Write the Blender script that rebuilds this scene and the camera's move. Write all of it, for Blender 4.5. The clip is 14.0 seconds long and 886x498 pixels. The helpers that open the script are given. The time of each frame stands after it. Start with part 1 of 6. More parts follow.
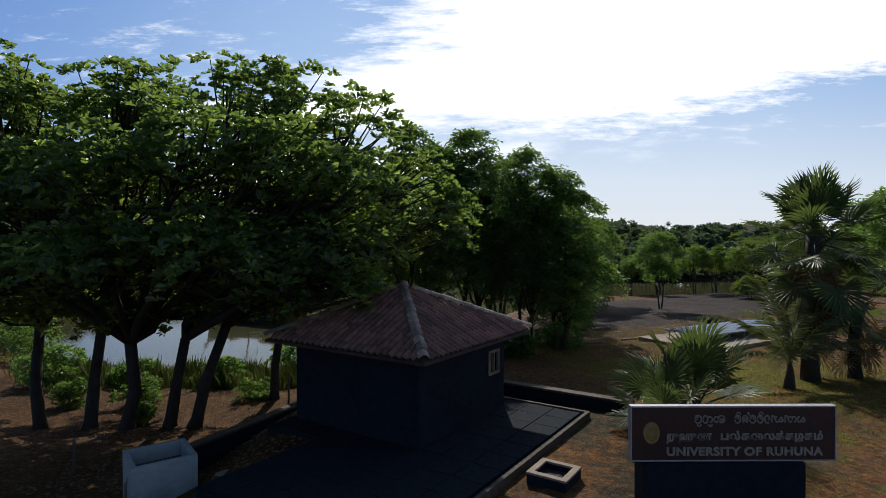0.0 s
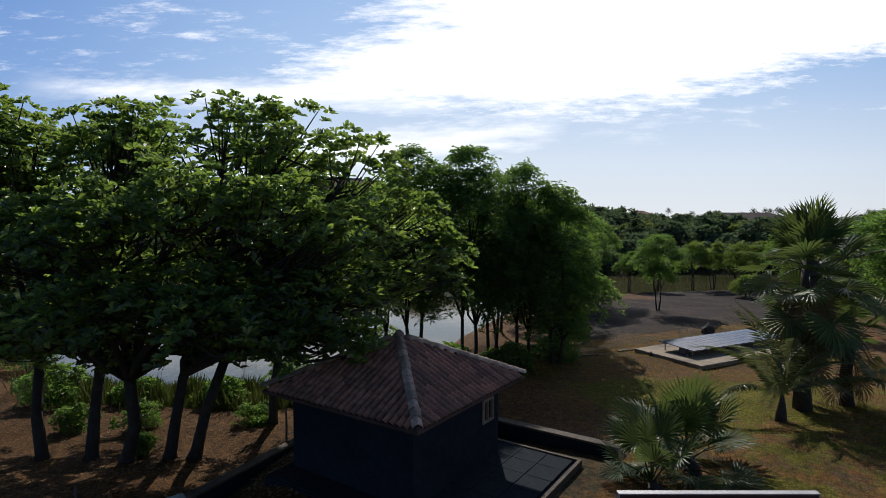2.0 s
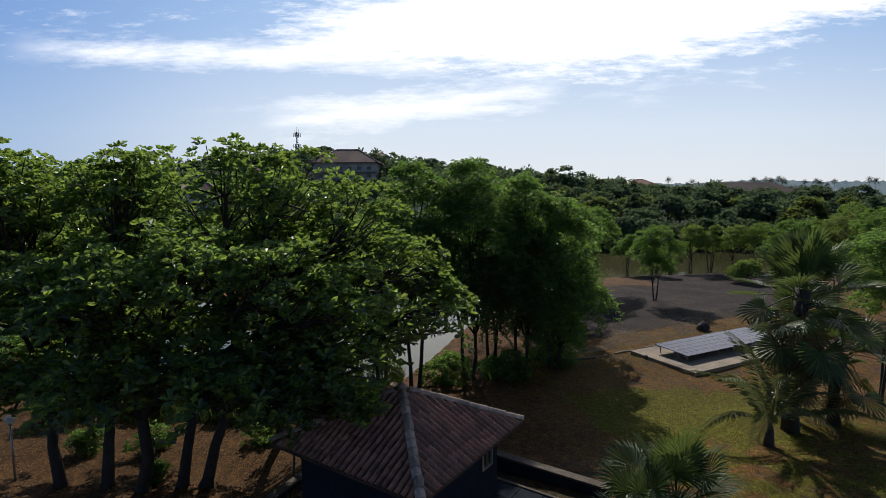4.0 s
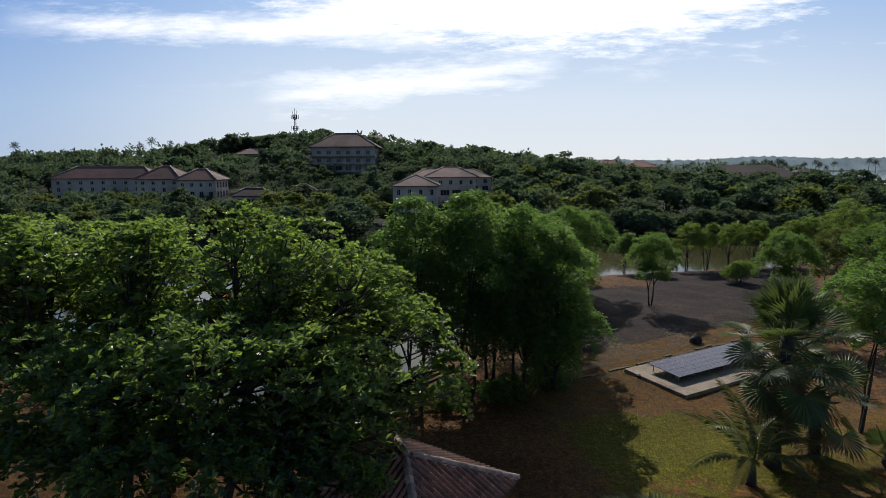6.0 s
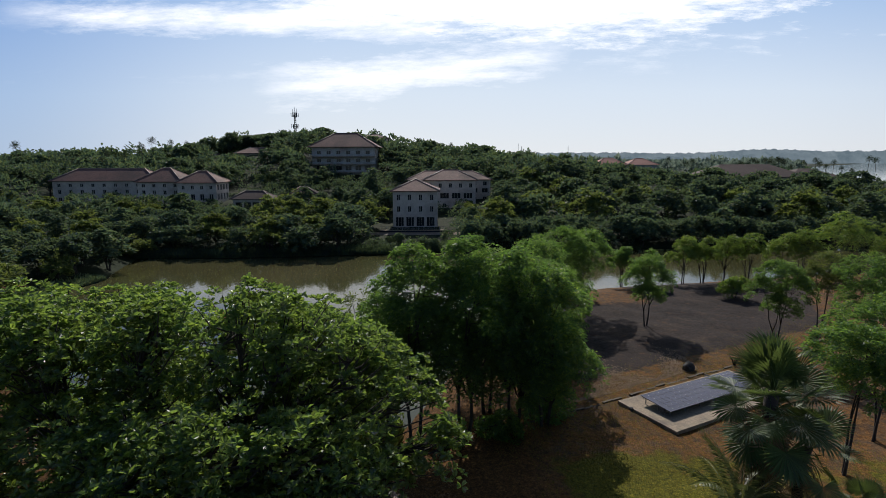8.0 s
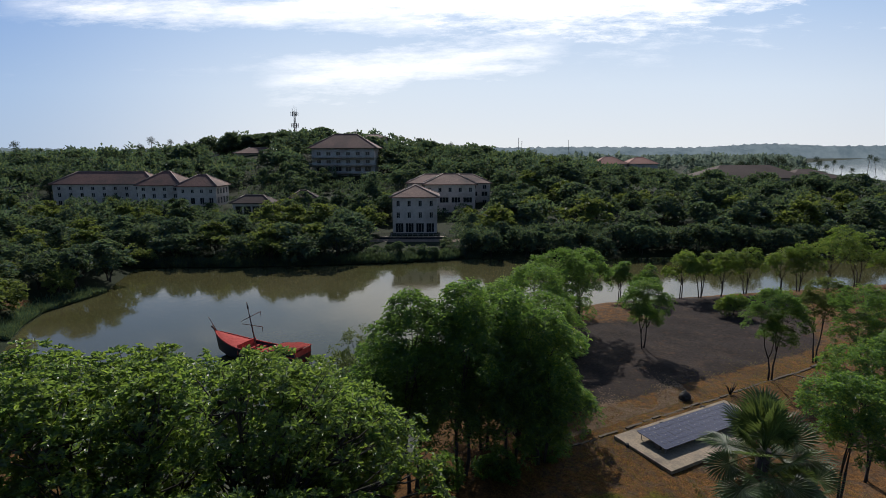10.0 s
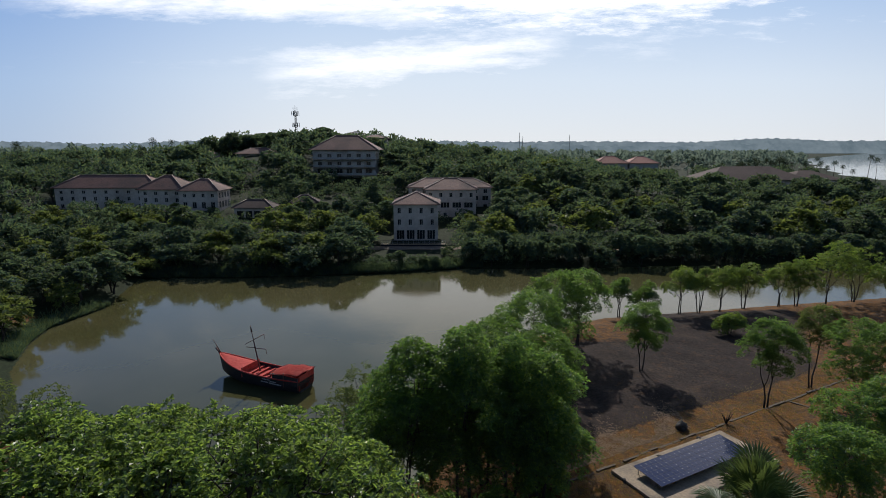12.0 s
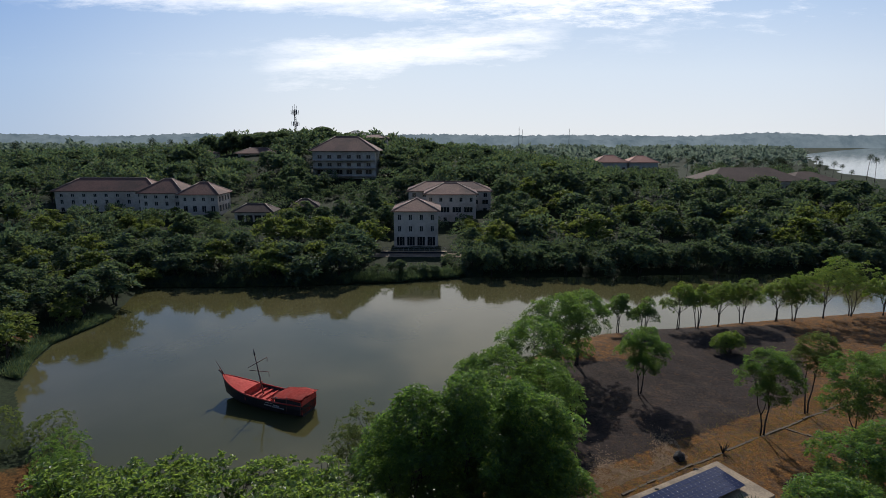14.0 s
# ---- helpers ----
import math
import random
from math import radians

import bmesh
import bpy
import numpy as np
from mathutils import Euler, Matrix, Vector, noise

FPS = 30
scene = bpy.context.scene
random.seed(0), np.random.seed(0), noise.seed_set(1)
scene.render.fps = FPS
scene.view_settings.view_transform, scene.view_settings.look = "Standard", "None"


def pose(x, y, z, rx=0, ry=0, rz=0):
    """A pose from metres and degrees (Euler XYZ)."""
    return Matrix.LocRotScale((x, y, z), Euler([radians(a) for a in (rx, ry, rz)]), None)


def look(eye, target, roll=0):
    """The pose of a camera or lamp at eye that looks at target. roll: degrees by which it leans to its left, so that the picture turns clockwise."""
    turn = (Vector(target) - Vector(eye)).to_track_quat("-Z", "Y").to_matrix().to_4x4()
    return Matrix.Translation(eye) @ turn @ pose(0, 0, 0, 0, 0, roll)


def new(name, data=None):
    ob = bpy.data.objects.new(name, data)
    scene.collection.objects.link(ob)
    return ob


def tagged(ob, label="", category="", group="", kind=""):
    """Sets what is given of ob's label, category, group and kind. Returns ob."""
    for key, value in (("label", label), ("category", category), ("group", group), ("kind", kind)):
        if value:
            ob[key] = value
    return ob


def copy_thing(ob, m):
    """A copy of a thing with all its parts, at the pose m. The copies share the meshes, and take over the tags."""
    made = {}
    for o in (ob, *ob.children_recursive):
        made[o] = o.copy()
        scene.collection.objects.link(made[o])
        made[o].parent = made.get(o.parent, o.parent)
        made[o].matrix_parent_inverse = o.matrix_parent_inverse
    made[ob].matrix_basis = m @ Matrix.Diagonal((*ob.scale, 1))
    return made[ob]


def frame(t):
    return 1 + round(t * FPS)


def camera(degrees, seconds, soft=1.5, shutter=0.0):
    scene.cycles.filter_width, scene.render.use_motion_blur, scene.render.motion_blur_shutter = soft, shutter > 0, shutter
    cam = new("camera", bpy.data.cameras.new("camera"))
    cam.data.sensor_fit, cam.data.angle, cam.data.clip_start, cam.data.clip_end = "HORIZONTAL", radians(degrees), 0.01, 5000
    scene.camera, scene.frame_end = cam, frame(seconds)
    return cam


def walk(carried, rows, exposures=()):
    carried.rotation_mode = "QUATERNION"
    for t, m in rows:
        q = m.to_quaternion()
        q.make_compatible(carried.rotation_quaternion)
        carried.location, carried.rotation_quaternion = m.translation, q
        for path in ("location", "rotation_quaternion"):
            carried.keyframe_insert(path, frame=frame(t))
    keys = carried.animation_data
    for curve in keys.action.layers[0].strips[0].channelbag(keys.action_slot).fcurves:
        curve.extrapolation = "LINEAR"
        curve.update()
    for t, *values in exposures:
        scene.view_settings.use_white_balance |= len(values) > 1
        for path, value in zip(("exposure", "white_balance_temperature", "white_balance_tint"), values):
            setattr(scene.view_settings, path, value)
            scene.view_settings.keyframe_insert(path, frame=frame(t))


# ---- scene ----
cam = camera(79.6, 14.0, soft=0.5)
PATH = [  # seconds, x, y, z, yaw, pitch, roll
    (0.0, -0.001, 0.001, 8.729, 0.000, -0.484, 0.183),
    (0.5, -0.037, -0.018, 9.143, -0.115, -0.417, 0.066),
    (1.0, 0.065, -0.109, 9.666, -0.081, -0.385, 0.115),
    (1.5, 0.173, -0.096, 10.269, 0.013, -0.715, 0.061),
    (2.0, 0.160, -0.023, 10.968, 0.018, -2.397, -0.030),
    (2.2, 0.136, -0.014, 11.275, -0.022, -3.172, 0.132),
    (4.3, 0.105, -0.228, 14.579, -0.094, -6.535, 0.168),
    (4.5, 0.096, -0.250, 14.928, -0.029, -6.831, 0.270),
    (5.0, 0.046, -0.294, 15.892, -0.078, -7.457, 0.284),
    (5.5, 0.046, -0.466, 16.799, -0.127, -8.070, 0.202),
    (6.0, 0.059, -0.696, 17.745, -0.188, -8.674, 0.216),
    (6.5, 0.094, -0.937, 18.687, -0.191, -9.136, 0.200),
    (7.0, 0.148, -1.085, 19.602, -0.175, -9.258, 0.187),
    (7.5, 0.193, -1.131, 20.472, -0.174, -9.381, 0.237),
    (8.0, 0.247, -1.102, 21.348, -0.163, -9.488, 0.198),
    (10.3, 0.440, -0.780, 25.441, -0.122, -10.203, 0.113),
    (10.5, 0.457, -0.763, 25.816, -0.100, -10.214, 0.114),
    (11.0, 0.476, -0.766, 26.808, -0.094, -10.411, 0.126),
    (11.5, 0.439, -0.843, 27.763, -0.107, -10.659, 0.084),
    (12.0, 0.343, -0.891, 28.737, -0.067, -10.847, 0.035),
    (12.5, 0.223, -0.863, 29.721, -0.105, -11.007, -0.005),
    (13.0, 0.150, -0.800, 30.733, -0.098, -11.183, -0.067),
    (13.5, 0.037, -0.722, 31.717, -0.138, -11.393, -0.067),
    (14.0, 0.069, -0.667, 32.728, -0.134, -11.613, -0.107),
]
walk(cam, [(t, pose(x, y, z, 90 + pitch, roll, yaw)) for t, x, y, z, yaw, pitch, roll in PATH], [(0.0, -0.25, 6400, 11.5), (14.0, -0.25, 6400, 11.5)])

# ---- sky, sun and exposure ----
SUN_AZ, SUN_EL = 0.5, 38.0  # degrees left of straight ahead, and above the horizon
world = bpy.data.worlds.new("sky")
scene.world = world
world.use_nodes = True
wt = world.node_tree
wt.nodes.clear()


def wnode(kind, operation="", noise_dimensions=""):
    n = wt.nodes.new(kind)
    if operation:
        n.operation = operation
    if noise_dimensions:
        n.noise_dimensions = noise_dimensions
    return n


def wmath(op, a, b=None, c=None):
    n = wnode("ShaderNodeMath", operation=op)
    for i, v in enumerate((a, b, c)):
        if v is None:
            continue
        if isinstance(v, (int, float)):
            n.inputs[i].default_value = v
        else:
            wt.links.new(v, n.inputs[i])
    return n.outputs[0]


def wramp(value, stops, mode="EASE"):
    n = wnode("ShaderNodeValToRGB")
    n.color_ramp.interpolation = mode
    while len(n.color_ramp.elements) < len(stops):
        n.color_ramp.elements.new(0.5)
    for e, (p, v) in zip(n.color_ramp.elements, stops):
        e.position, e.color = p, (v, v, v, 1) if isinstance(v, (int, float)) else (*v, 1)
    wt.links.new(value, n.inputs[0])
    return n.outputs[0]


sky = wnode("ShaderNodeTexSky")
sky.sky_type, sky.sun_disc, sky.sun_elevation, sky.sun_rotation = "NISHITA", False, radians(SUN_EL), radians(-SUN_AZ)
sky.air_density, sky.dust_density, sky.ozone_density = 1.0, 0.7, 2.0
way = wnode("ShaderNodeTexCoord").outputs["Generated"]
xyz = wnode("ShaderNodeSeparateXYZ")
wt.links.new(way, xyz.inputs[0])
ahead = wmath("MAXIMUM", wmath("ABSOLUTE", xyz.outputs[1]), 0.15)
u = wmath("DIVIDE", xyz.outputs[0], ahead)      # sideways slope of the view ray
v = wmath("DIVIDE", xyz.outputs[2], ahead)      # upward slope of the view ray
flat = wnode("ShaderNodeCombineXYZ")
wt.links.new(wmath("MULTIPLY", wmath("MULTIPLY_ADD", v, -0.5, u), 1.7), flat.inputs[0])
wt.links.new(wmath("MULTIPLY", v, 9.0), flat.inputs[1])


def cloud_noise(scale, detail, seed, rough=0.6):
    n = wnode("ShaderNodeTexNoise", noise_dimensions="4D")
    wt.links.new(flat.outputs[0], n.inputs["Vector"])
    for key, value in (("W", seed), ("Scale", scale), ("Detail", detail), ("Roughness", rough)):
        n.inputs[key].default_value = value
    return n.outputs["Fac"]


big, fine = cloud_noise(1.3, 8, 3.1, 0.62), cloud_noise(5.5, 10, 8.4, 0.72)
ragged = wmath("ADD", wmath("MULTIPLY", wmath("SUBTRACT", big, 0.5), 0.16), wmath("MULTIPLY", wmath("SUBTRACT", fine, 0.5), 0.17))
across = wmath("ADD", wmath("MULTIPLY", u, 0.5), 0.5)
# the high bank of thin white cloud: its lower edge over the sky's width
edge = wramp(across, [(0.10, 0.232), (0.31, 0.228), (0.58, 0.198), (0.74, 0.230), (0.885, 0.295), (1.0, 0.35)], "LINEAR")
bank = wmath("MULTIPLY", wmath("SUBTRACT", wmath("MULTIPLY_ADD", ragged, 1.0, v), edge), 24.0)
upper = wmath("MULTIPLY", wmath("SUBTRACT", wmath("ADD", wmath("MULTIPLY_ADD", u, 0.65, 0.50), wmath("MULTIPLY", ragged, 2.2)), v), 9.0)   # its slanting upper edge
bank = wmath("MINIMUM", bank, upper)
bank = wmath("MULTIPLY", wmath("MINIMUM", wmath("MAXIMUM", bank, 0.0), 1.0), wramp(v, [(0.62, 1.0), (0.95, 0.25)]))
# a second, lower streak
low = wmath("SUBTRACT", 1.0, wmath("MULTIPLY", wmath("ABSOLUTE", wmath("SUBTRACT", v, wmath("MULTIPLY_ADD", u, 0.12, 0.165))), 19.0))
low = wmath("ADD", low, wmath("MULTIPLY", ragged, 14.0))
low = wmath("MULTIPLY", low, wramp(across, [(0.30, 0.0), (0.40, 1.0), (0.57, 1.0), (0.64, 0.0)]))
low = wmath("MINIMUM", wmath("MAXIMUM", wmath("MULTIPLY", wmath("SUBTRACT", low, 0.18), 1.0), 0.0), 1.0)
# a long thin streak reaching far to the left
streak = wmath("SUBTRACT", 1.0, wmath("MULTIPLY", wmath("ABSOLUTE", wmath("SUBTRACT", v, wmath("MULTIPLY_ADD", u, -0.03, 0.236))), 28.0))
streak = wmath("MULTIPLY", wmath("ADD", streak, wmath("MULTIPLY", ragged, 12.0)), wramp(across, [(0.09, 0.0), (0.20, 0.9), (0.45, 0.9), (0.55, 0.0)]))
streak = wmath("MINIMUM", wmath("MAXIMUM", streak, 0.0), 0.9)
# loose wisps over the whole sky
wisp = wramp(wmath("ADD", wmath("MULTIPLY", big, 0.5), wmath("MULTIPLY", fine, 0.5)), [(0.52, 0.0), (0.66, 0.75)])
wisp = wmath("MULTIPLY", wisp, wramp(v, [(0.10, 0.0), (0.30, 1.0)]))
sunward_cloud = wramp(wmath("MULTIPLY_ADD", xyz.outputs[1], 0.5, 0.5), [(0.3, 0.10), (0.7, 1.0)])
cover = wmath("MULTIPLY", sunward_cloud, wmath("MAXIMUM", wmath("MAXIMUM", wmath("MAXIMUM", bank, streak), wmath("MULTIPLY", low, 0.85)), wisp))
thick = wmath("MULTIPLY", cover, wramp(fine, [(0.30, 0.84), (0.6, 1.0)]))

glow = wnode("ShaderNodeMixRGB")
glow.inputs[2].default_value = (26.0, 26.2, 26.6, 1)
wt.links.new(thick, glow.inputs[0])
haze = wnode("ShaderNodeMixRGB")   # milky air near the horizon
aside = wnode("ShaderNodeMixRGB")  # duller away from the sun
aside.blend_type = "MULTIPLY"
aside.inputs[0].default_value = 1.0
wt.links.new(wramp(across, [(0.05, (0.54, 0.66, 0.84)), (0.42, (1.0, 1.0, 1.0)), (0.75, (1.0, 1.0, 1.0)), (1.0, (0.93, 0.93, 0.94))]), aside.inputs[2])
wt.links.new(aside.outputs[0], haze.inputs[2])
wt.links.new(wramp(v, [(0.0, (17.4, 18.0, 18.3)), (0.12, (15.4, 17.4, 19.4)), (0.30, (9.4, 13.2, 18.8)), (0.60, (5.8, 9.6, 16.8))], "LINEAR"), aside.inputs[1])
sunward = wramp(wmath("MULTIPLY_ADD", xyz.outputs[1], 0.5, 0.5), [(0.35, 0.05), (0.75, 1.0)])
wt.links.new(wmath("MULTIPLY", sunward, wramp(v, [(0.0, 0.95), (0.45, 0.85), (0.9, 0.1)])), haze.inputs[0])
dim = wnode("ShaderNodeMixRGB")
dim.blend_type = "MULTIPLY"
dim.inputs[0].default_value, dim.inputs[2].default_value = 1.0, (0.95, 1.2, 1.55, 1)
wt.links.new(sky.outputs[0], dim.inputs[1])
wt.links.new(dim.outputs[0], haze.inputs[1])
wt.links.new(haze.outputs[0], glow.inputs[1])
back = wnode("ShaderNodeBackground")
back.inputs["Strength"].default_value = 0.055
wt.links.new(glow.outputs[0], back.inputs["Color"])
wt.links.new(back.outputs[0], wnode("ShaderNodeOutputWorld").inputs[0])

sun = new("sun", bpy.data.lights.new("sun", "SUN"))
sun.data.energy, sun.data.angle, sun.data.color = 4.6, radians(0.53), (1.0, 0.94, 0.85)
a, e = radians(SUN_AZ), radians(SUN_EL)
sun.matrix_world = look((0, 0, 60), (math.sin(a) * math.cos(e), -math.cos(a) * math.cos(e), 60 - math.sin(e)))

# ---- materials ----
def shade(name):
    m = bpy.data.materials.new(name)
    m.use_nodes = True
    m.node_tree.nodes.clear()
    return m, m.node_tree


def node(t, kind, inputs=(), operation="", blend_type="", noise_dimensions=""):
    n = t.nodes.new(kind)
    if operation:
        n.operation = operation
    if blend_type:
        n.blend_type = blend_type
    if noise_dimensions:
        n.noise_dimensions = noise_dimensions
    for key, value in dict(inputs).items():
        if isinstance(value, bpy.types.NodeSocket):
            t.links.new(value, n.inputs[key])
        elif isinstance(value, tuple) and len(value) == 3 and n.inputs[key].type == "RGBA":
            n.inputs[key].default_value = (*value, 1)
        else:
            n.inputs[key].default_value = value
    return n


def ramp(t, fac, stops):
    n = t.nodes.new("ShaderNodeValToRGB")
    while len(n.color_ramp.elements) < len(stops):
        n.color_ramp.elements.new(0.5)
    for e, (p, v) in zip(n.color_ramp.elements, stops):
        e.position, e.color = p, (v, v, v, 1) if isinstance(v, (int, float)) else (*v, 1)
    t.links.new(fac, n.inputs[0])
    return n.outputs[0]


def mix(t, fac, a, b, mode="MIX"):
    n = node(t, "ShaderNodeMixRGB", {0: fac, 1: a, 2: b}, blend_type=mode)
    return n.outputs[0]


def tex(t, scale, detail=5, rough=0.6, coord=None, stretch=None, w=0.0):
    if coord is None:
        coord = t.nodes.new("ShaderNodeTexCoord").outputs["Object"]
    if stretch:
        coord = node(t, "ShaderNodeMapping", {"Vector": coord, "Scale": stretch}).outputs[0]
    return node(t, "ShaderNodeTexNoise", {"Vector": coord, "W": w, "Scale": scale, "Detail": detail, "Roughness": rough}, noise_dimensions="4D").outputs["Fac"]


def finish(m, t, shader, disp=None):
    out = t.nodes.new("ShaderNodeOutputMaterial")
    t.links.new(shader, out.inputs["Surface"])
    return m


def bump(t, height, strength, distance):
    return node(t, "ShaderNodeBump", {"Height": height, "Strength": strength, "Distance": distance}).outputs[0]


def surface(name, dark, light, grain=12.0, stain=0.9, rough=0.8, relief=0.02, metal=0.0, stain_color=None, stain_amount=0.5, vary=0.0, spec=0.5, stretch=None):
    """A plain weathered surface: fine grain, larger stains, and a per-object shift."""
    m, t = shade(name)
    fine, coarse = tex(t, grain, 6, stretch=stretch), tex(t, stain, 4, w=3.0)
    col = ramp(t, fine, [(0.3, dark), (0.7, light)])
    col = mix(t, ramp(t, coarse, [(0.45, 0.0), (0.7, stain_amount)]), col, stain_color or tuple(0.55 * c for c in dark))
    if vary:
        rnd = t.nodes.new("ShaderNodeObjectInfo").outputs["Random"]
        col = node(t, "ShaderNodeHueSaturation", {"Color": col, "Value": node(t, "ShaderNodeMapRange", {"Value": rnd, "To Min": 1 - vary, "To Max": 1 + vary}).outputs[0]}).outputs[0]
    p = node(t, "ShaderNodeBsdfPrincipled", {"Base Color": col, "Metallic": metal, "Specular IOR Level": spec,
             "Roughness": node(t, "ShaderNodeMapRange", {"Value": coarse, "To Min": max(0.02, rough - 0.12), "To Max": min(1, rough + 0.12)}).outputs[0],
             "Normal": bump(t, fine, 0.6, relief)})
    return finish(m, t, p.outputs[0])


def leafy(name, colors, lit, glossy=0.45, share=0.35, spec=0.22, through_=1.6):
    """Leaves: each leaf takes its own tone; light shines through them."""
    m, t = shade(name)
    rnd = t.nodes.new("ShaderNodeNewGeometry").outputs["Random Per Island"]
    n = len(colors)
    col = ramp(t, rnd, [(i / max(1, n - 1), c) for i, c in enumerate(colors)])
    patch = tex(t, 0.5, 3, coord=t.nodes.new("ShaderNodeNewGeometry").outputs["Position"])
    col = mix(t, 1.0, col, ramp(t, patch, [(0.32, 0.5), (0.68, 1.35)]), "MULTIPLY")
    each = t.nodes.new("ShaderNodeObjectInfo").outputs["Random"]     # every plant has its own tone
    col = node(t, "ShaderNodeHueSaturation", {"Color": col, "Hue": node(t, "ShaderNodeMapRange", {"Value": each, "To Min": 0.485, "To Max": 0.515}).outputs[0],
               "Value": node(t, "ShaderNodeMapRange", {"Value": each, "To Min": 1.3, "To Max": 0.75}).outputs[0]}).outputs[0]
    p = node(t, "ShaderNodeBsdfPrincipled", {"Base Color": col, "Roughness": glossy, "Specular IOR Level": spec})
    tr = node(t, "ShaderNodeBsdfTranslucent", {"Color": mix(t, 1.0, mix(t, 0.5, col, lit), (through_, through_, through_), "MULTIPLY")})
    s = node(t, "ShaderNodeMixShader", {0: share, 1: p.outputs[0], 2: tr.outputs[0]})
    return finish(m, t, s.outputs[0])


# the darkest leaf tones lean blue, painting in sky-lit shade
M_LEAF_BROAD = leafy("broad_leaves", [(0.014, 0.036, 0.036), (0.020, 0.050, 0.038), (0.032, 0.076, 0.036), (0.064, 0.130, 0.030), (0.20, 0.25, 0.040)], (0.30, 0.42, 0.05), 0.40, 0.46, 0.55, 1.6)
M_LEAF_SMALL = leafy("small_leaves", [(0.012, 0.036, 0.030), (0.022, 0.060, 0.034), (0.050, 0.114, 0.030), (0.16, 0.22, 0.034)], (0.24, 0.40, 0.05), 0.48, 0.42, 0.30, 1.6)
# bluer, with lifted darks: air haze over the far shore put into the colour
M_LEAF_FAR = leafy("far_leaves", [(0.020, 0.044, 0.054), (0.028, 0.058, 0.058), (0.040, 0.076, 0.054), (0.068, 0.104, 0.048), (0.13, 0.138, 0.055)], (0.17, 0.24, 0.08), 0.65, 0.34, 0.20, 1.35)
M_LEAF_BRIGHT = leafy("bright_leaves", [(0.022, 0.058, 0.028), (0.044, 0.100, 0.032), (0.088, 0.154, 0.034), (0.18, 0.20, 0.040)], (0.25, 0.35, 0.03), 0.42, 0.40, 0.35)
M_LEAF_OLIVE = leafy("olive_leaves", [(0.030, 0.062, 0.026), (0.060, 0.098, 0.032), (0.10, 0.13, 0.036)], (0.22, 0.26, 0.04), 0.6, 0.35)
M_FAN = leafy("fan_palm_leaves", [(0.018, 0.044, 0.016), (0.034, 0.070, 0.022), (0.060, 0.10, 0.032)], (0.20, 0.26, 0.05), 0.5, 0.25, 0.35)
M_FEATHER_FAR = leafy("far_palm_leaves", [(0.014, 0.030, 0.020), (0.030, 0.046, 0.026)], (0.08, 0.10, 0.04), 0.7, 0.2, 0.15)
M_FEATHER = leafy("coconut_leaves", [(0.030, 0.060, 0.020), (0.060, 0.085, 0.026), (0.10, 0.11, 0.04)], (0.2, 0.22, 0.06), 0.38, 0.25, 0.5)
M_DRY_FROND = leafy("dry_fronds", [(0.12, 0.085, 0.045), (0.20, 0.15, 0.085)], (0.25, 0.18, 0.08), 0.7, 0.2)
M_REED = leafy("reeds", [(0.030, 0.060, 0.016), (0.048, 0.085, 0.020), (0.080, 0.10, 0.030), (0.14, 0.12, 0.05)], (0.18, 0.22, 0.04), 0.6, 0.32)
# greyed and lightened: the air's haze is painted into these leaves
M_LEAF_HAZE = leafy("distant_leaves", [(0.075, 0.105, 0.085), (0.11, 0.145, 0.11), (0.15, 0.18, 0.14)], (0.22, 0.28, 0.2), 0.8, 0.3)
M_GRASS = leafy("grass_blades", [(0.045, 0.065, 0.010), (0.12, 0.110, 0.014), (0.24, 0.150, 0.030)], (0.32, 0.28, 0.05), 0.7, 0.35)
M_BARK = surface("bark", (0.018, 0.015, 0.012), (0.055, 0.045, 0.036), 9, 1.2, 0.9, 0.03, stretch=(1, 1, 0.25))
M_PALM_BARK = surface("palm_bark", (0.022, 0.018, 0.014), (0.065, 0.052, 0.040), 14, 2, 0.9, 0.03, stretch=(0.3, 0.3, 2.5))
M_DEAD = surface("dead_wood", (0.10, 0.085, 0.07), (0.22, 0.19, 0.155), 20, 2, 0.85, 0.01)
M_TILE = surface("clay_tiles", (0.10, 0.045, 0.030), (0.37, 0.155, 0.090), 18, 1.4, 0.45, 0.01, stain_color=(0.035, 0.028, 0.024), stain_amount=0.75, vary=0.45)
M_RIDGE = surface("ridge_tiles", (0.18, 0.13, 0.10), (0.42, 0.33, 0.26), 14, 2, 0.7, 0.01, stain_amount=0.7, vary=0.4)
M_ROOF_FAR = surface("old_roof_tiles", (0.090, 0.044, 0.034), (0.22, 0.105, 0.075), 2.2, 0.12, 0.85, 0.03, stain_color=(0.045, 0.038, 0.034), stain_amount=0.7, stretch=(1, 1, 1))
M_ROOF_DARK = surface("mossy_dark_roof", (0.042, 0.027, 0.022), (0.095, 0.056, 0.042), 2.2, 0.12, 0.9, 0.03)
M_ROOF_RED = surface("red_roof", (0.30, 0.13, 0.09), (0.42, 0.20, 0.14), 1.5, 0.1, 0.85, 0.03)
# near-black blue: the deep shade on walls facing the camera, put into the plaster
M_PLASTER_SHADE = surface("dark_painted_plaster", (0.008, 0.013, 0.020), (0.018, 0.026, 0.036), 6, 0.7, 0.9, 0.004, spec=0.15)
M_PLASTER = surface("weathered_cream_plaster", (0.44, 0.38, 0.32), (0.60, 0.52, 0.44), 1.2, 0.16, 0.88, 0.01, stain_color=(0.25, 0.21, 0.17), stain_amount=0.6)
M_PLASTER_GREY = surface("weathered_grey_plaster", (0.33, 0.31, 0.28), (0.48, 0.46, 0.42), 1.2, 0.16, 0.88, 0.01, stain_color=(0.16, 0.14, 0.12), stain_amount=0.7)
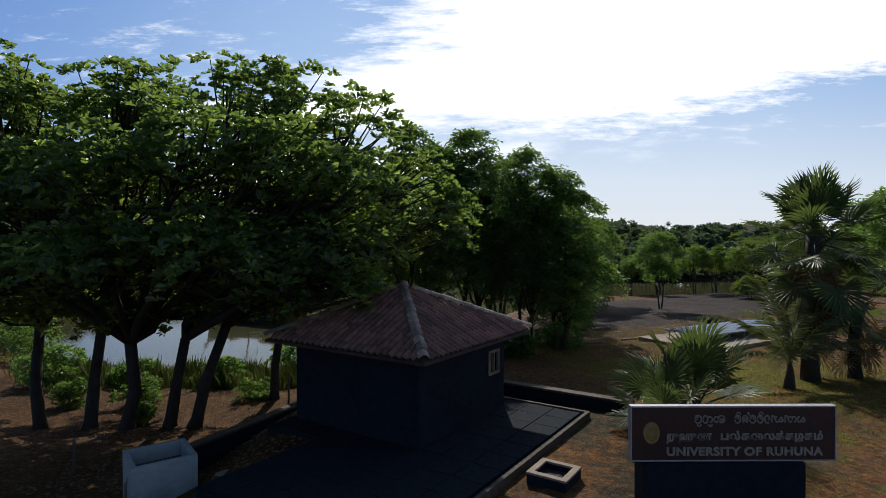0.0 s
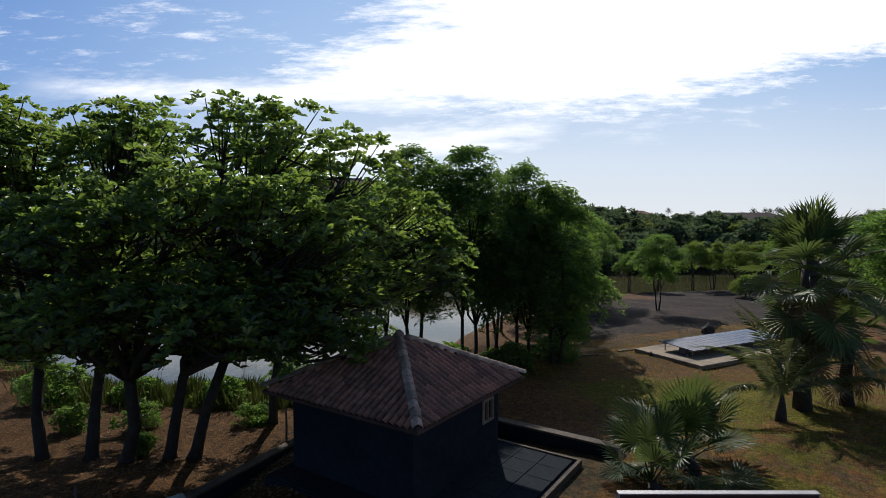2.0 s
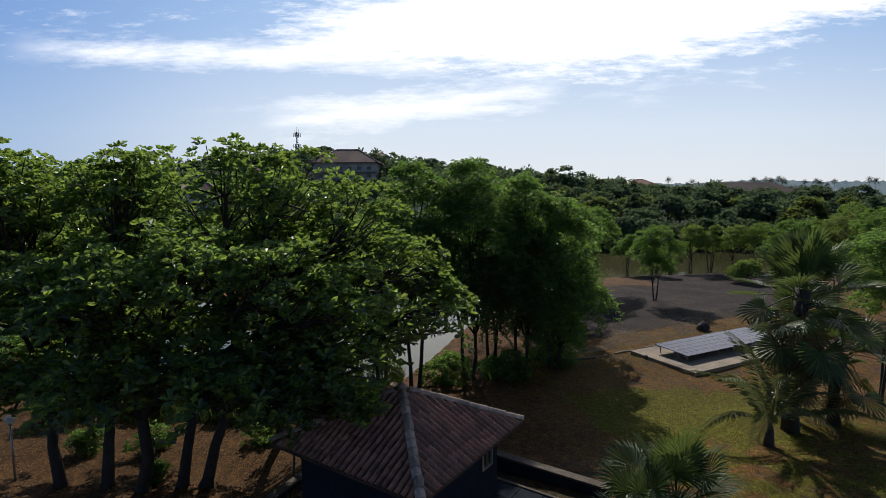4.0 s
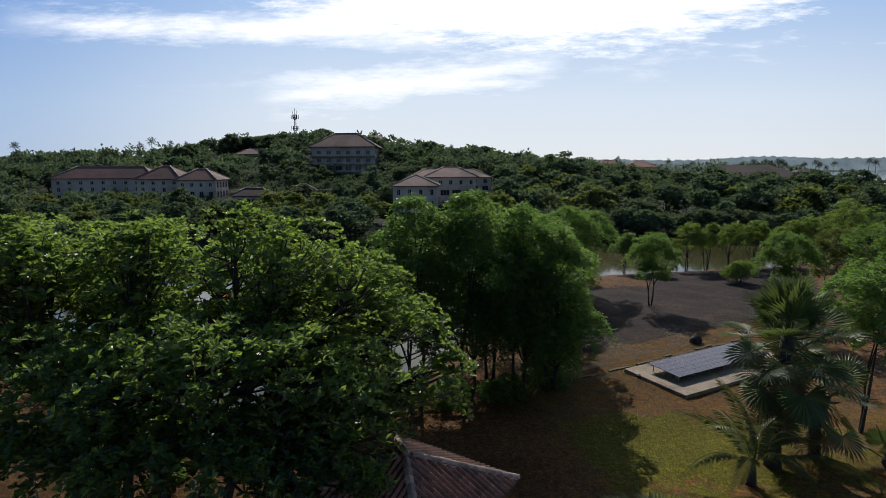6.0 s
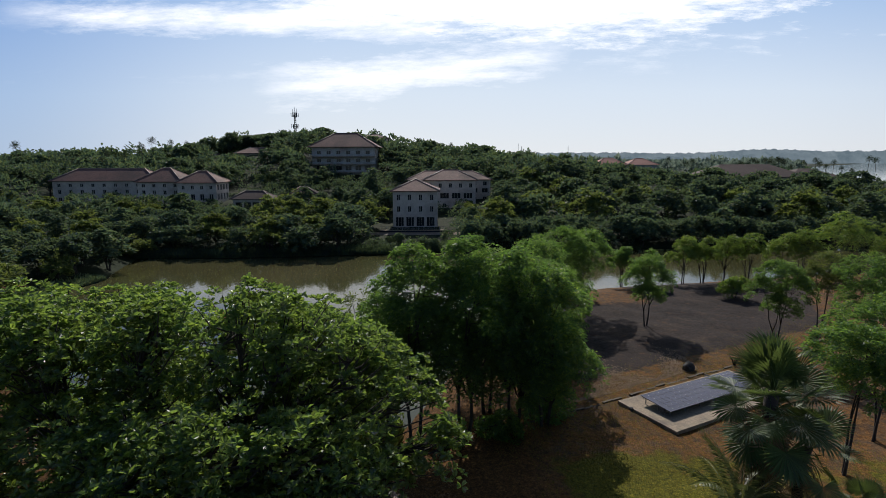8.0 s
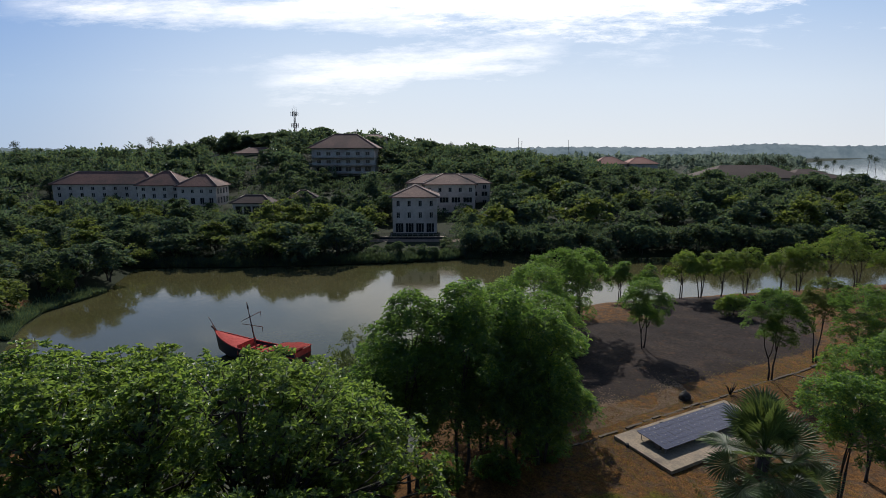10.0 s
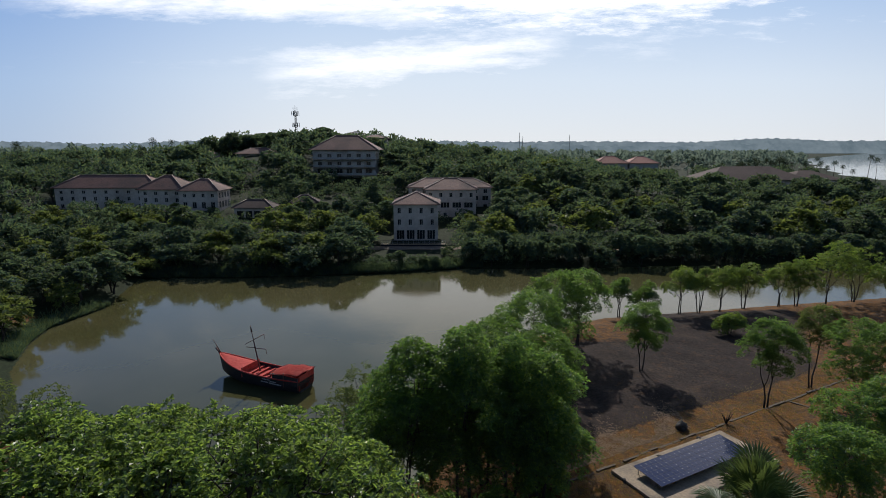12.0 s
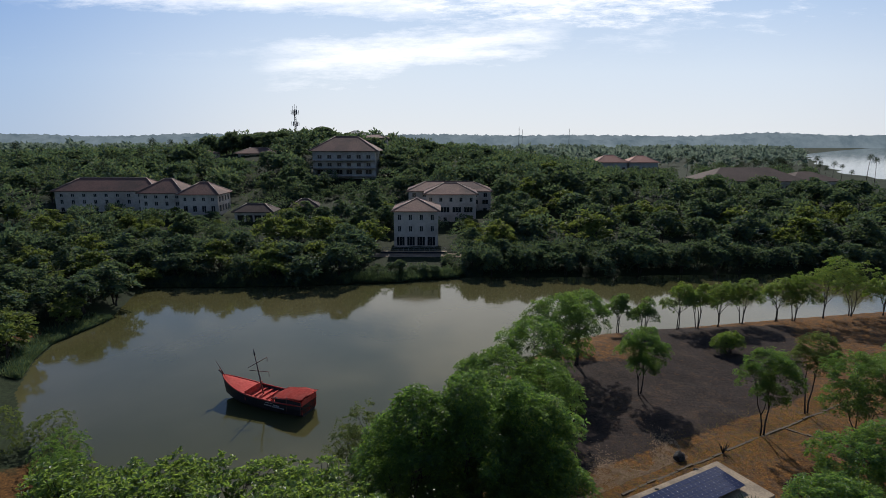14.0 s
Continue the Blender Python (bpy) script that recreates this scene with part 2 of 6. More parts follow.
M_WHITE = surface("white_painted_plaster", (0.30, 0.33, 0.32), (0.42, 0.45, 0.43), 5, 0.8, 0.7, 0.004, stain_color=(0.15, 0.16, 0.14), stain_amount=0.6)
M_CONCRETE = surface("weathered_concrete", (0.19, 0.150, 0.105), (0.38, 0.300, 0.205), 5, 0.6, 0.9, 0.01, stain_color=(0.09, 0.08, 0.07), stain_amount=0.75)
# near-black blue paints the court's shade, which the sun here doesn't cast
M_PAVING = surface("dark_paving", (0.010, 0.015, 0.020), (0.021, 0.028, 0.034), 7, 0.5, 0.95, 0.008, stain_color=(0.012, 0.014, 0.016), spec=0.08)
M_WINDOW_DARK = surface("dark_window_glass", (0.012, 0.014, 0.018), (0.022, 0.026, 0.03), 0.8, 0.3, 0.15, 0.0)
M_STEEL = surface("galvanised_steel", (0.30, 0.31, 0.32), (0.45, 0.46, 0.47), 30, 2, 0.45, 0.001, metal=0.9)
M_TOWER = surface("painted_mast_steel", (0.04, 0.04, 0.045), (0.08, 0.08, 0.085), 10, 1, 0.6, 0.001)
M_SIGN = surface("maroon_sign_board", (0.032, 0.014, 0.014), (0.055, 0.024, 0.022), 14, 1.1, 0.5, 0.001)
M_SIGN_FRAME = surface("pale_sign_frame", (0.42, 0.40, 0.40), (0.60, 0.58, 0.57), 20, 2, 0.4, 0.001, metal=0.3)
M_LETTER = surface("raised_metal_letters", (0.24, 0.22, 0.18), (0.38, 0.35, 0.29), 30, 3, 0.5, 0.001)
M_BRASS = surface("aged_brass_emblem", (0.30, 0.22, 0.09), (0.48, 0.36, 0.15), 40, 5, 0.45, 0.002, metal=0.5)
M_BOAT_RED = surface("faded_red_boat_paint", (0.34, 0.030, 0.024), (0.52, 0.075, 0.058), 3.0, 0.7, 0.85, 0.006, stain_color=(0.52, 0.20, 0.16), stain_amount=0.4, spec=0.2)
M_BOAT_HULL = surface("dark_tarred_hull", (0.016, 0.014, 0.018), (0.036, 0.03, 0.034), 3.0, 0.7, 0.65, 0.008)
M_BOAT_WOOD = surface("weathered_boat_wood", (0.10, 0.05, 0.04), (0.20, 0.10, 0.08), 8.0, 0.9, 0.8, 0.006)
M_BOAT_MARK = surface("faded_white_lettering", (0.42, 0.40, 0.40), (0.55, 0.53, 0.53), 8.0, 0.9, 0.8, 0.001)
M_GLOBE = surface("opal_globe", (0.60, 0.60, 0.58), (0.70, 0.70, 0.68), 9, 2, 0.3, 0.0)
M_ROCK = surface("dark_rock", (0.025, 0.024, 0.022), (0.07, 0.065, 0.06), 6, 1.0, 0.9, 0.05)
M_WOOD = surface("grey_fence_wood", (0.07, 0.06, 0.05), (0.14, 0.12, 0.10), 20, 2, 0.9, 0.006)


def solar_glass():
    m, t = shade("solar_glass")
    fine = tex(t, 3.0, 5)
    col = ramp(t, fine, [(0.35, (0.005, 0.012, 0.050)), (0.75, (0.014, 0.028, 0.095))])
    # pale veil over the glass: dust, thickened to paint in flat sky glare
    dust_glare = tex(t, 0.55, 4, w=5.0)
    col = mix(t, ramp(t, dust_glare, [(0.38, 0.10), (0.72, 0.36)]), col, (0.14, 0.14, 0.16))
    p = node(t, "ShaderNodeBsdfPrincipled", {"Base Color": col, "Roughness": ramp(t, dust_glare, [(0.4, 0.05), (0.75, 0.13)]), "Specular IOR Level": 0.25})
    return finish(m, t, p.outputs[0])


M_SOLAR_RIM = surface("dark_panel_rim", (0.02, 0.025, 0.05), (0.035, 0.04, 0.07), 20, 2, 0.5, 0.001)
M_KERB = surface("brown_kerb_stone", (0.045, 0.034, 0.024), (0.12, 0.090, 0.062), 6, 0.8, 0.9, 0.02)
M_SOLAR = solar_glass()


def lake_water():
    m, t = shade("lake_water")
    pos = t.nodes.new("ShaderNodeNewGeometry").outputs["Position"]
    ripple = tex(t, 1.1, 3, 0.55, coord=pos, stretch=(1.0, 0.55, 1.0))
    broad = tex(t, 0.045, 3, 0.5, coord=pos, w=2.0)
    col = ramp(t, broad, [(0.35, (0.056, 0.056, 0.022)), (0.65, (0.082, 0.076, 0.036))])
    p = node(t, "ShaderNodeBsdfPrincipled", {"Base Color": col, "Roughness": 0.07, "Specular IOR Level": 0.5, "IOR": 1.33,
             "Normal": bump(t, ripple, 0.17, 0.06)})
    return finish(m, t, p.outputs[0])


M_WATER = lake_water()


def ground_cover():
    """Bare brown soil, dry grass, green grass, ash-grey ground and leaf litter, by the ground's own zones. A dark
    woodland tone also paints shade.
    """
    m, t = shade("ground_cover")
    pos = t.nodes.new("ShaderNodeNewGeometry").outputs["Position"]
    fine, mid, broad = tex(t, 7.0, 9, 0.8, coord=pos), tex(t, 1.3, 6, 0.65, coord=pos, w=1.0), tex(t, 0.16, 4, coord=pos, w=2.0)
    tuft = tex(t, 3.4, 5, 0.7, coord=pos, w=7.0)
    dry = ramp(t, fine, [(0.32, (0.040, 0.018, 0.006)), (0.50, (0.15, 0.068, 0.018)), (0.68, (0.33, 0.165, 0.043))])
    soil = ramp(t, fine, [(0.30, (0.050, 0.032, 0.020)), (0.70, (0.12, 0.080, 0.050))])
    green = ramp(t, fine, [(0.34, (0.022, 0.032, 0.004)), (0.50, (0.100, 0.100, 0.008)), (0.66, (0.27, 0.205, 0.020))])
    ash = ramp(t, fine, [(0.32, (0.017, 0.013, 0.012)), (0.68, (0.046, 0.034, 0.029))])
    litter = ramp(t, fine, [(0.32, (0.022, 0.012, 0.005)), (0.50, (0.080, 0.038, 0.010)), (0.66, (0.25, 0.122, 0.030))])
    # dark green woodland floor, also painting the shade between crowns
    wood_shade = ramp(t, fine, [(0.30, (0.009, 0.018, 0.008)), (0.70, (0.030, 0.042, 0.016))])
    far = t.nodes.new("ShaderNodeVertexColor")
    far.layer_name = "zone"
    zone = t.nodes.new("ShaderNodeSeparateColor")
    t.links.new(far.outputs["Color"], zone.inputs[0])
    more = t.nodes.new("ShaderNodeVertexColor")
    more.layer_name = "cover"
    cover = t.nodes.new("ShaderNodeSeparateColor")
    t.links.new(more.outputs["Color"], cover.inputs[0])

    def blotchy(amount):
        s = node(t, "ShaderNodeMath", {0: amount, 1: node(t, "ShaderNodeMath", {0: mid, 1: 0.9, 2: -0.45}, operation="MULTIPLY_ADD").outputs[0]}, operation="ADD").outputs[0]
        return ramp(t, s, [(0.36, 0.0), (0.62, 1.0)])
    col = mix(t, ramp(t, mid, [(0.42, 0.0), (0.62, 1.0)]), dry, soil)
    worn = tex(t, 0.45, 6, 0.7, coord=pos, w=11.0)
    lawn_ = node(t, "ShaderNodeMath", {0: zone.outputs[0], 1: node(t, "ShaderNodeMath", {0: worn, 1: 1.8, 2: -0.9}, operation="MULTIPLY_ADD").outputs[0]}, operation="ADD").outputs[0]
    col = mix(t, blotchy(lawn_), col, green)
    ash = mix(t, ramp(t, mid, [(0.56, 0.0), (0.76, 0.5)]), ash, dry)
    ash = mix(t, ramp(t, worn, [(0.52, 0.0), (0.66, 0.6)]), ash, soil)
    col = mix(t, blotchy(zone.outputs[1]), col, ash)
    col = mix(t, blotchy(zone.outputs[2]), col, litter)
    col = mix(t, blotchy(cover.outputs[0]), col, wood_shade)
    col = mix(t, 1.0, col, ramp(t, broad, [(0.3, 0.72), (0.7, 1.2)]), "MULTIPLY")
    col = mix(t, 1.0, col, ramp(t, tuft, [(0.36, 0.5), (0.62, 1.25)]), "MULTIPLY")
    p = node(t, "ShaderNodeBsdfPrincipled", {"Base Color": col, "Roughness": 0.95, "Specular IOR Level": 0.15,
             "Normal": bump(t, mix(t, 0.5, fine, tuft), 1.0, 0.14)})
    return finish(m, t, p.outputs[0])


M_GROUND = ground_cover()


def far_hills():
    """Wooded hills two kilometres off, pale with distance: haze put into a self-glowing colour."""
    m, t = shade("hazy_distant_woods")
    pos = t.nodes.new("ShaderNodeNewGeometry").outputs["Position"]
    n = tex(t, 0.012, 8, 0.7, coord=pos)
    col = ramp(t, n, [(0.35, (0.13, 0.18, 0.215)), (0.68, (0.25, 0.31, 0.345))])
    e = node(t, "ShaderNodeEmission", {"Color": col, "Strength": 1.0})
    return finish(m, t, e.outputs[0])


M_HILLS = far_hills()

# ---- mesh helpers ----
def mesh_of(name, verts, polys, material, smooth=False):
    """A mesh from an array of vertices and an array of faces with equal corner counts (or a list of such arrays)."""
    me = bpy.data.meshes.new(name)
    groups = polys if isinstance(polys, list) else [polys]
    groups = [np.asarray(g, dtype=np.int32) for g in groups if len(g)]
    loops = np.concatenate([g.ravel() for g in groups])
    sizes = np.concatenate([np.full(len(g), g.shape[1], dtype=np.int32) for g in groups])
    me.vertices.add(len(verts))
    me.vertices.foreach_set("co", np.asarray(verts, dtype=np.float32).ravel())
    me.loops.add(len(loops))
    me.loops.foreach_set("vertex_index", loops)
    me.polygons.add(len(sizes))
    me.polygons.foreach_set("loop_start", np.concatenate([[0], np.cumsum(sizes)[:-1]]).astype(np.int32))
    me.polygons.foreach_set("loop_total", sizes)
    me.polygons.foreach_set("use_smooth", np.full(len(sizes), smooth))
    me.update(calc_edges=True)
    me.validate()
    me.materials.append(material)
    return me


def holder(name, m, label="", category="", group="", kind=""):
    """A thing: an Empty at its base, which carries its parts."""
    ob = new(name)
    ob.empty_display_size = 0.3
    ob.matrix_basis = m
    return tagged(ob, label, category, group, kind)


def part_of(parent, name, me, m=None, label=""):
    ob = new(name, me)
    ob.parent = parent
    if m is not None:
        ob.matrix_basis = m
    return tagged(ob, label)


def part(name, bm, material, parent, label="", m=None, smooth=False):
    me = bpy.data.meshes.new(name)
    if smooth:
        for f in bm.faces:
            f.smooth = True
    bm.to_mesh(me)
    bm.free()
    me.materials.append(material)
    return part_of(parent, name, me, m, label)


def box(x0, y0, z0, x1, y1, z1, bevel=0.0, bm=None):
    bm = bm or bmesh.new()
    m = Matrix.Translation(((x0 + x1) / 2, (y0 + y1) / 2, (z0 + z1) / 2)) @ Matrix.Diagonal((x1 - x0, y1 - y0, z1 - z0, 1))
    made = bmesh.ops.create_cube(bm, size=1, matrix=m)["verts"]
    if bevel:
        edges = list({e for v in made for e in v.link_edges})
        bmesh.ops.bevel(bm, geom=edges, offset=bevel, segments=2, affect="EDGES", profile=0.7)
    return bm


def tube(points, radii, sides=7, bm=None, cap=True):
    """A tapered round bar along points."""
    bm = bm or bmesh.new()
    pts = [Vector(p) for p in points]
    rings, side = [], None
    for i, p in enumerate(pts):
        d = (pts[min(i + 1, len(pts) - 1)] - pts[max(i - 1, 0)]).normalized()
        side = d.orthogonal().normalized() if side is None else (side - d * side.dot(d)).normalized()
        up = side.cross(d)
        rings.append([bm.verts.new(p + (side * math.cos(k * math.tau / sides) + up * math.sin(k * math.tau / sides)) * radii[i]) for k in range(sides)])
    for a, b in zip(rings, rings[1:]):
        for k in range(sides):
            f = bm.faces.new((a[k], a[(k + 1) % sides], b[(k + 1) % sides], b[k]))
            f.smooth = True
    if cap:
        bm.faces.new(rings[0][::-1])
        bm.faces.new(rings[-1])
    return bm


# ---- the lie of the land ----
LAKE = [(-61, 74), (-56, 64), (-46, 53), (-34, 42), (-23, 33.5), (-10, 32), (-4, 35.5), (-1, 43), (2, 52), (7, 64), (12, 74), (20, 82), (28, 86),
        (47, 90), (65, 94), (85, 98), (130, 104), (200, 108), (200, 140), (130, 132), (79, 128), (58, 127), (30, 125), (7, 124.5), (-10, 119.5),
        (-27, 117), (-46, 115), (-67, 114.5), (-65, 106), (-61, 92), (-63, 81)]
SEA = [(335, 380), (350, 432), (410, 564), (640, 930), (920, 1376), (1892, 2300), (4400, 4400), (4400, 300)]


def shore_distance(x, y, poly):
    """How far a place lies outside the polygon (inside: minus)."""
    inside = np.zeros(x.shape, dtype=bool)
    near = np.full(x.shape, 1e9)
    for (ax, ay), (bx, by) in zip(poly, poly[1:] + poly[:1]):
        s = np.clip(((x - ax) * (bx - ax) + (y - ay) * (by - ay)) / ((bx - ax) ** 2 + (by - ay) ** 2), 0, 1)
        near = np.minimum(near, np.hypot(x - ax - s * (bx - ax), y - ay - s * (by - ay)))
        if ay != by:
            inside ^= ((ay > y) != (by > y)) & (x < (bx - ax) * (y - ay) / (by - ay) + ax)
    return np.where(inside, -near, near)


def soft(v, a, b):
    s = np.clip((v - a) / (b - a), 0, 1)
    return s * s * (3 - 2 * s)


def waves(x, y, seed=0.0):
    return (np.sin(x * 1.0 + 1.7 * np.sin(y * 0.7 + seed)) + np.sin(y * 1.3 + 1.3 * np.sin(x * 0.9 + 2 * seed))) / 2


def lie(x, y):
    """The ground's height over the lake."""
    x, y = np.asarray(x, dtype=float), np.asarray(y, dtype=float)
    near = np.interp(y, [-30, 17, 19, 24, 34, 45, 60, 85, 110], [3.1, 3.1, 2.9, 2.3, 1.5, 1.42, 1.2, 0.7, 0.6])
    left = np.interp(y, [-30, 8, 18, 23, 40], [2.6, 2.4, 1.6, 1.1, 0.8])
    base = near + (left - near) * soft(-x, 4.5, 8.0)
    far = np.interp(y, [110, 125, 140, 150, 175, 190, 250, 300, 420], [0.5, 1.0, 1.6, 2.5, 5.0, 7.0, 12.5, 16, 12])
    hill = 12.0 * np.exp(-((x + 75) / 75) ** 2) * soft(y, 220, 310) * (1 - soft(y, 360, 520))
    east = 1 - 0.62 * soft(x, 20, 140)
    back = (far * east + hill) * (1 - 0.75 * soft(y, 420, 900))
    base = np.where(y > 110, back, base)
    west = soft(-x, 62, 75) * soft(y, 40, 60) * (1 - soft(y, 150, 170))
    base = base + west * np.where(y > 110, 1.0, 1.4)
    d = np.minimum(shore_distance(x, y, LAKE), shore_distance(x, y, SEA))
    bumps = 0.10 * waves(x * 0.8, y * 0.8) * soft(np.abs(x - 0.5), 3, 9) + 0.03 * waves(x * 2.7, y * 2.9, 2.0)
    land = 0.06 + (base - 0.06 + bumps) * soft(d, -0.2, 4.5)
    return np.where(d < 0, np.maximum(-1.8, 0.25 * d), np.maximum(land, 0.05))


def height(x, y):
    return float(lie(np.array([x]), np.array([y]))[0])


def spread(fine0, fine1, step, far0, far1, growth):
    """Grid lines: even in the middle, wider and wider outwards."""
    inner = list(np.arange(fine0, fine1 + step / 2, step))
    out, s = [fine1], step
    while out[-1] < far1:
        s *= growth
        out.append(out[-1] + s)
    before, s = [fine0], step
    while before[-1] > far0:
        s *= growth
        before.append(before[-1] - s)
    return np.array(before[:0:-1] + inner + out[1:])


gx, gy = spread(-70, 95, 0.75, -3200, 3200, 1.09), spread(-4, 132, 0.75, -400, 3600, 1.07)
GX, GY = np.meshgrid(gx, gy)
GZ = lie(GX.ravel(), GY.ravel())
idx = np.arange(GX.size).reshape(GX.shape)
quads = np.stack([idx[:-1, :-1], idx[:-1, 1:], idx[1:, 1:], idx[1:, :-1]], -1).reshape(-1, 4)
ground = tagged(new("ground", mesh_of("ground", np.stack([GX.ravel(), GY.ravel(), GZ], 1), quads, M_GROUND, True)),
                "dry brown earth with parched grass and leaf litter", "ground", kind="structure")


def zones(x, y):
    green = soft(x, 6.5, 9) * (1 - soft(x, 27, 34)) * soft(y, 8, 11) * (1 - soft(y, 30, 34)) * 0.46 + 0.62 * np.exp(-((x - 12.5) / 4.6) ** 2 - ((y - 28.2) / 4.4) ** 2) + 0.75 * np.exp(-((x + 16) / 5) ** 2 - ((y - 25.0) / 2.4) ** 2)
    ash = soft(x - 0.12 * (y - 50), 11, 15) * (1 - soft(x - 0.55 * (y - 50), 38, 44)) * soft(y - 0.5 * (x - 15), 44, 47) * (1 - soft(y, 86, 92))
    ash = ash * (1 - 0.8 * soft(y, 70, 75) * (1 - soft(x, 29, 33)))
    litter = soft(-x, -3, 0) * (1 - soft(y, 26, 32)) * 0.8 + soft(-x, -12, -4) * soft(y, 18, 24) * (1 - soft(y, 50, 60)) * 0.6
    # far woods and west bank; the patch at x 2 to 10 paints shade by the court
    wood_shade = soft(y, 112, 118) + 0.45 * soft(x, 2, 4) * (1 - soft(x, 8, 10)) * soft(y, 4, 7) * (1 - soft(y, 19, 23)) + soft(-x, 38, 46) * soft(y, 40, 50) * (1 - 0.8 * np.exp(-((x + 69) / 5) ** 2 - ((y - 81) / 4) ** 2))
    return np.clip(green, 0, 1), np.clip(ash, 0, 1), np.clip(litter, 0, 1), np.clip(wood_shade, 0, 1)


zg, za, zl, zw = zones(GX.ravel(), GY.ravel())
one = np.ones_like(zg)
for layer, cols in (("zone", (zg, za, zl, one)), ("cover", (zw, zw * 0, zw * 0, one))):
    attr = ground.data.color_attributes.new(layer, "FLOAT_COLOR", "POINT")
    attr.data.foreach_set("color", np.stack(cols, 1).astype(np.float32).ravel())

wb = bmesh.new()
bmesh.ops.create_grid(wb, x_segments=1, y_segments=1, size=3600, matrix=Matrix.Translation((0, 200, 0)))
wme = bpy.data.meshes.new("water")
wb.to_mesh(wme)
wb.free()
wme.materials.append(M_WATER)
water = tagged(new("water", wme), "calm olive green lake water mirroring the sky", "water", kind="structure")

# wooded ridges on the horizon
hx = np.linspace(-3100, 3100, 1500)
hv, hf = [], []
for k, (yy, top, amp) in enumerate(((2300, 34, 9), (2900, 52, 14))):
    crest = top + amp * waves(hx * 0.0022 + k, hx * 0.0031, k) + 14 * soft(hx, 900, 1900) + 3.0 * waves(hx * 0.05, hx * 0.083, 1) + 4.0 * np.abs(waves(hx * 0.21, hx * 0.17, 4)) + 3.5 * np.abs(waves(hx * 0.57, hx * 0.43, 2)) ** 3
    start = len(hv)
    for x, z in zip(hx, crest):
        hv += [(x, yy, 0.2), (x, yy + 40, z), (x, yy + 260, 0.2)]
    for i in range(len(hx) - 1):
        a = start + 3 * i
        hf += [(a, a + 3, a + 4, a + 1), (a + 1, a + 4, a + 5, a + 2)]
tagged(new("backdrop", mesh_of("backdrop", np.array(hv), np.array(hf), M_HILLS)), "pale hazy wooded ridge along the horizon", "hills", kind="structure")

# ---- plants ----
def unit(a):
    return a / np.maximum(np.linalg.norm(a, axis=1, keepdims=True), 1e-9)


def leaf_mesh(name, base, axis, length, width, material, rng, broad=False, flat=0.6, blunt=0.55):
    """Leaves with a folded midrib: where each starts, where it points, how long and wide it is."""
    n = len(base)
    up = np.array([0, 0, 1.0]) * flat + rng.normal(0, 0.5, (n, 3))
    side = unit(np.cross(axis, up))
    nrm = np.cross(side, axis)
    L, W = np.broadcast_to(length, n)[:, None], np.broadcast_to(width, n)[:, None]
    fold = 0.22 * W
    tip = base + axis * L - nrm * 0.10 * L
    if broad:
        a1, a2 = base + axis * 0.35 * L + nrm * fold, base + axis * 0.72 * L + nrm * fold
        verts = np.stack([base, a1 - side * 0.38 * W, a2 - side * 0.5 * W, tip, a2 + side * 0.5 * W, a1 + side * 0.38 * W], 1)
        o = np.arange(n)[:, None] * 6
        faces = np.concatenate([o + np.array([[0, 3, 2, 1]]), o + np.array([[0, 5, 4, 3]])])
    else:
        mid = base + axis * blunt * L + nrm * fold
        verts = np.stack([base, mid - side * 0.5 * W, tip, mid + side * 0.5 * W], 1)
        o = np.arange(n)[:, None] * 4
        faces = np.concatenate([o + np.array([[0, 2, 1]]), o + np.array([[0, 3, 2]])])
    return mesh_of(name, verts.reshape(-1, 3), faces, material)


def crown_points(blobs, n, rng, inner=0.72, under=0.35, gaps=0.25, bump_size=1.0):
    """Twig ends near the surface of a crown made of rounded masses, uneven and with gaps. Gives places and outward ways."""
    c = np.array([b[:3] for b in blobs], dtype=float)
    r = np.array([b[3:6] for b in blobs], dtype=float)
    w = (r[:, 0] * r[:, 1] + r[:, 0] * r[:, 2]) ** 1.0
    m = int(n * 2.2)
    k = rng.choice(len(blobs), m, p=w / w.sum())
    d = unit(rng.normal(0, 1, (m, 3)))
    d[:, 2] = np.where(d[:, 2] < -under, -d[:, 2], d[:, 2])
    knob = 1 + 0.13 * np.sin(7 * d[:, 0] / bump_size + 3 * k) * np.sin(6 * d[:, 1] / bump_size + k) + 0.10 * np.sin(11 * d[:, 2] / bump_size + 5 * d[:, 0] + 2 * k)
    f = (inner + (1.04 - inner) * rng.random(m) ** 0.6) * knob
    p = c[k] + d * r[k] * f[:, None]
    keep = np.ones(m, dtype=bool)
    for j in range(len(blobs)):
        q = np.linalg.norm((p - c[j]) / r[j], axis=1)
        keep &= ~((q < 0.68) & (k != j))
    s = r.mean()
    hole = np.sin(p[:, 0] * 3.1 / s + 4 * np.sin(p[:, 2] * 2.2 / s)) + np.sin(p[:, 1] * 3.7 / s + 3 * np.sin(p[:, 0] * 2.9 / s)) + np.sin(p[:, 2] * 5.1 / s)
    keep &= hole > -1.9 + gaps * rng.normal(0.6, 1.0, m)
    p, d = p[keep][:n], d[keep][:n]
    return p, d


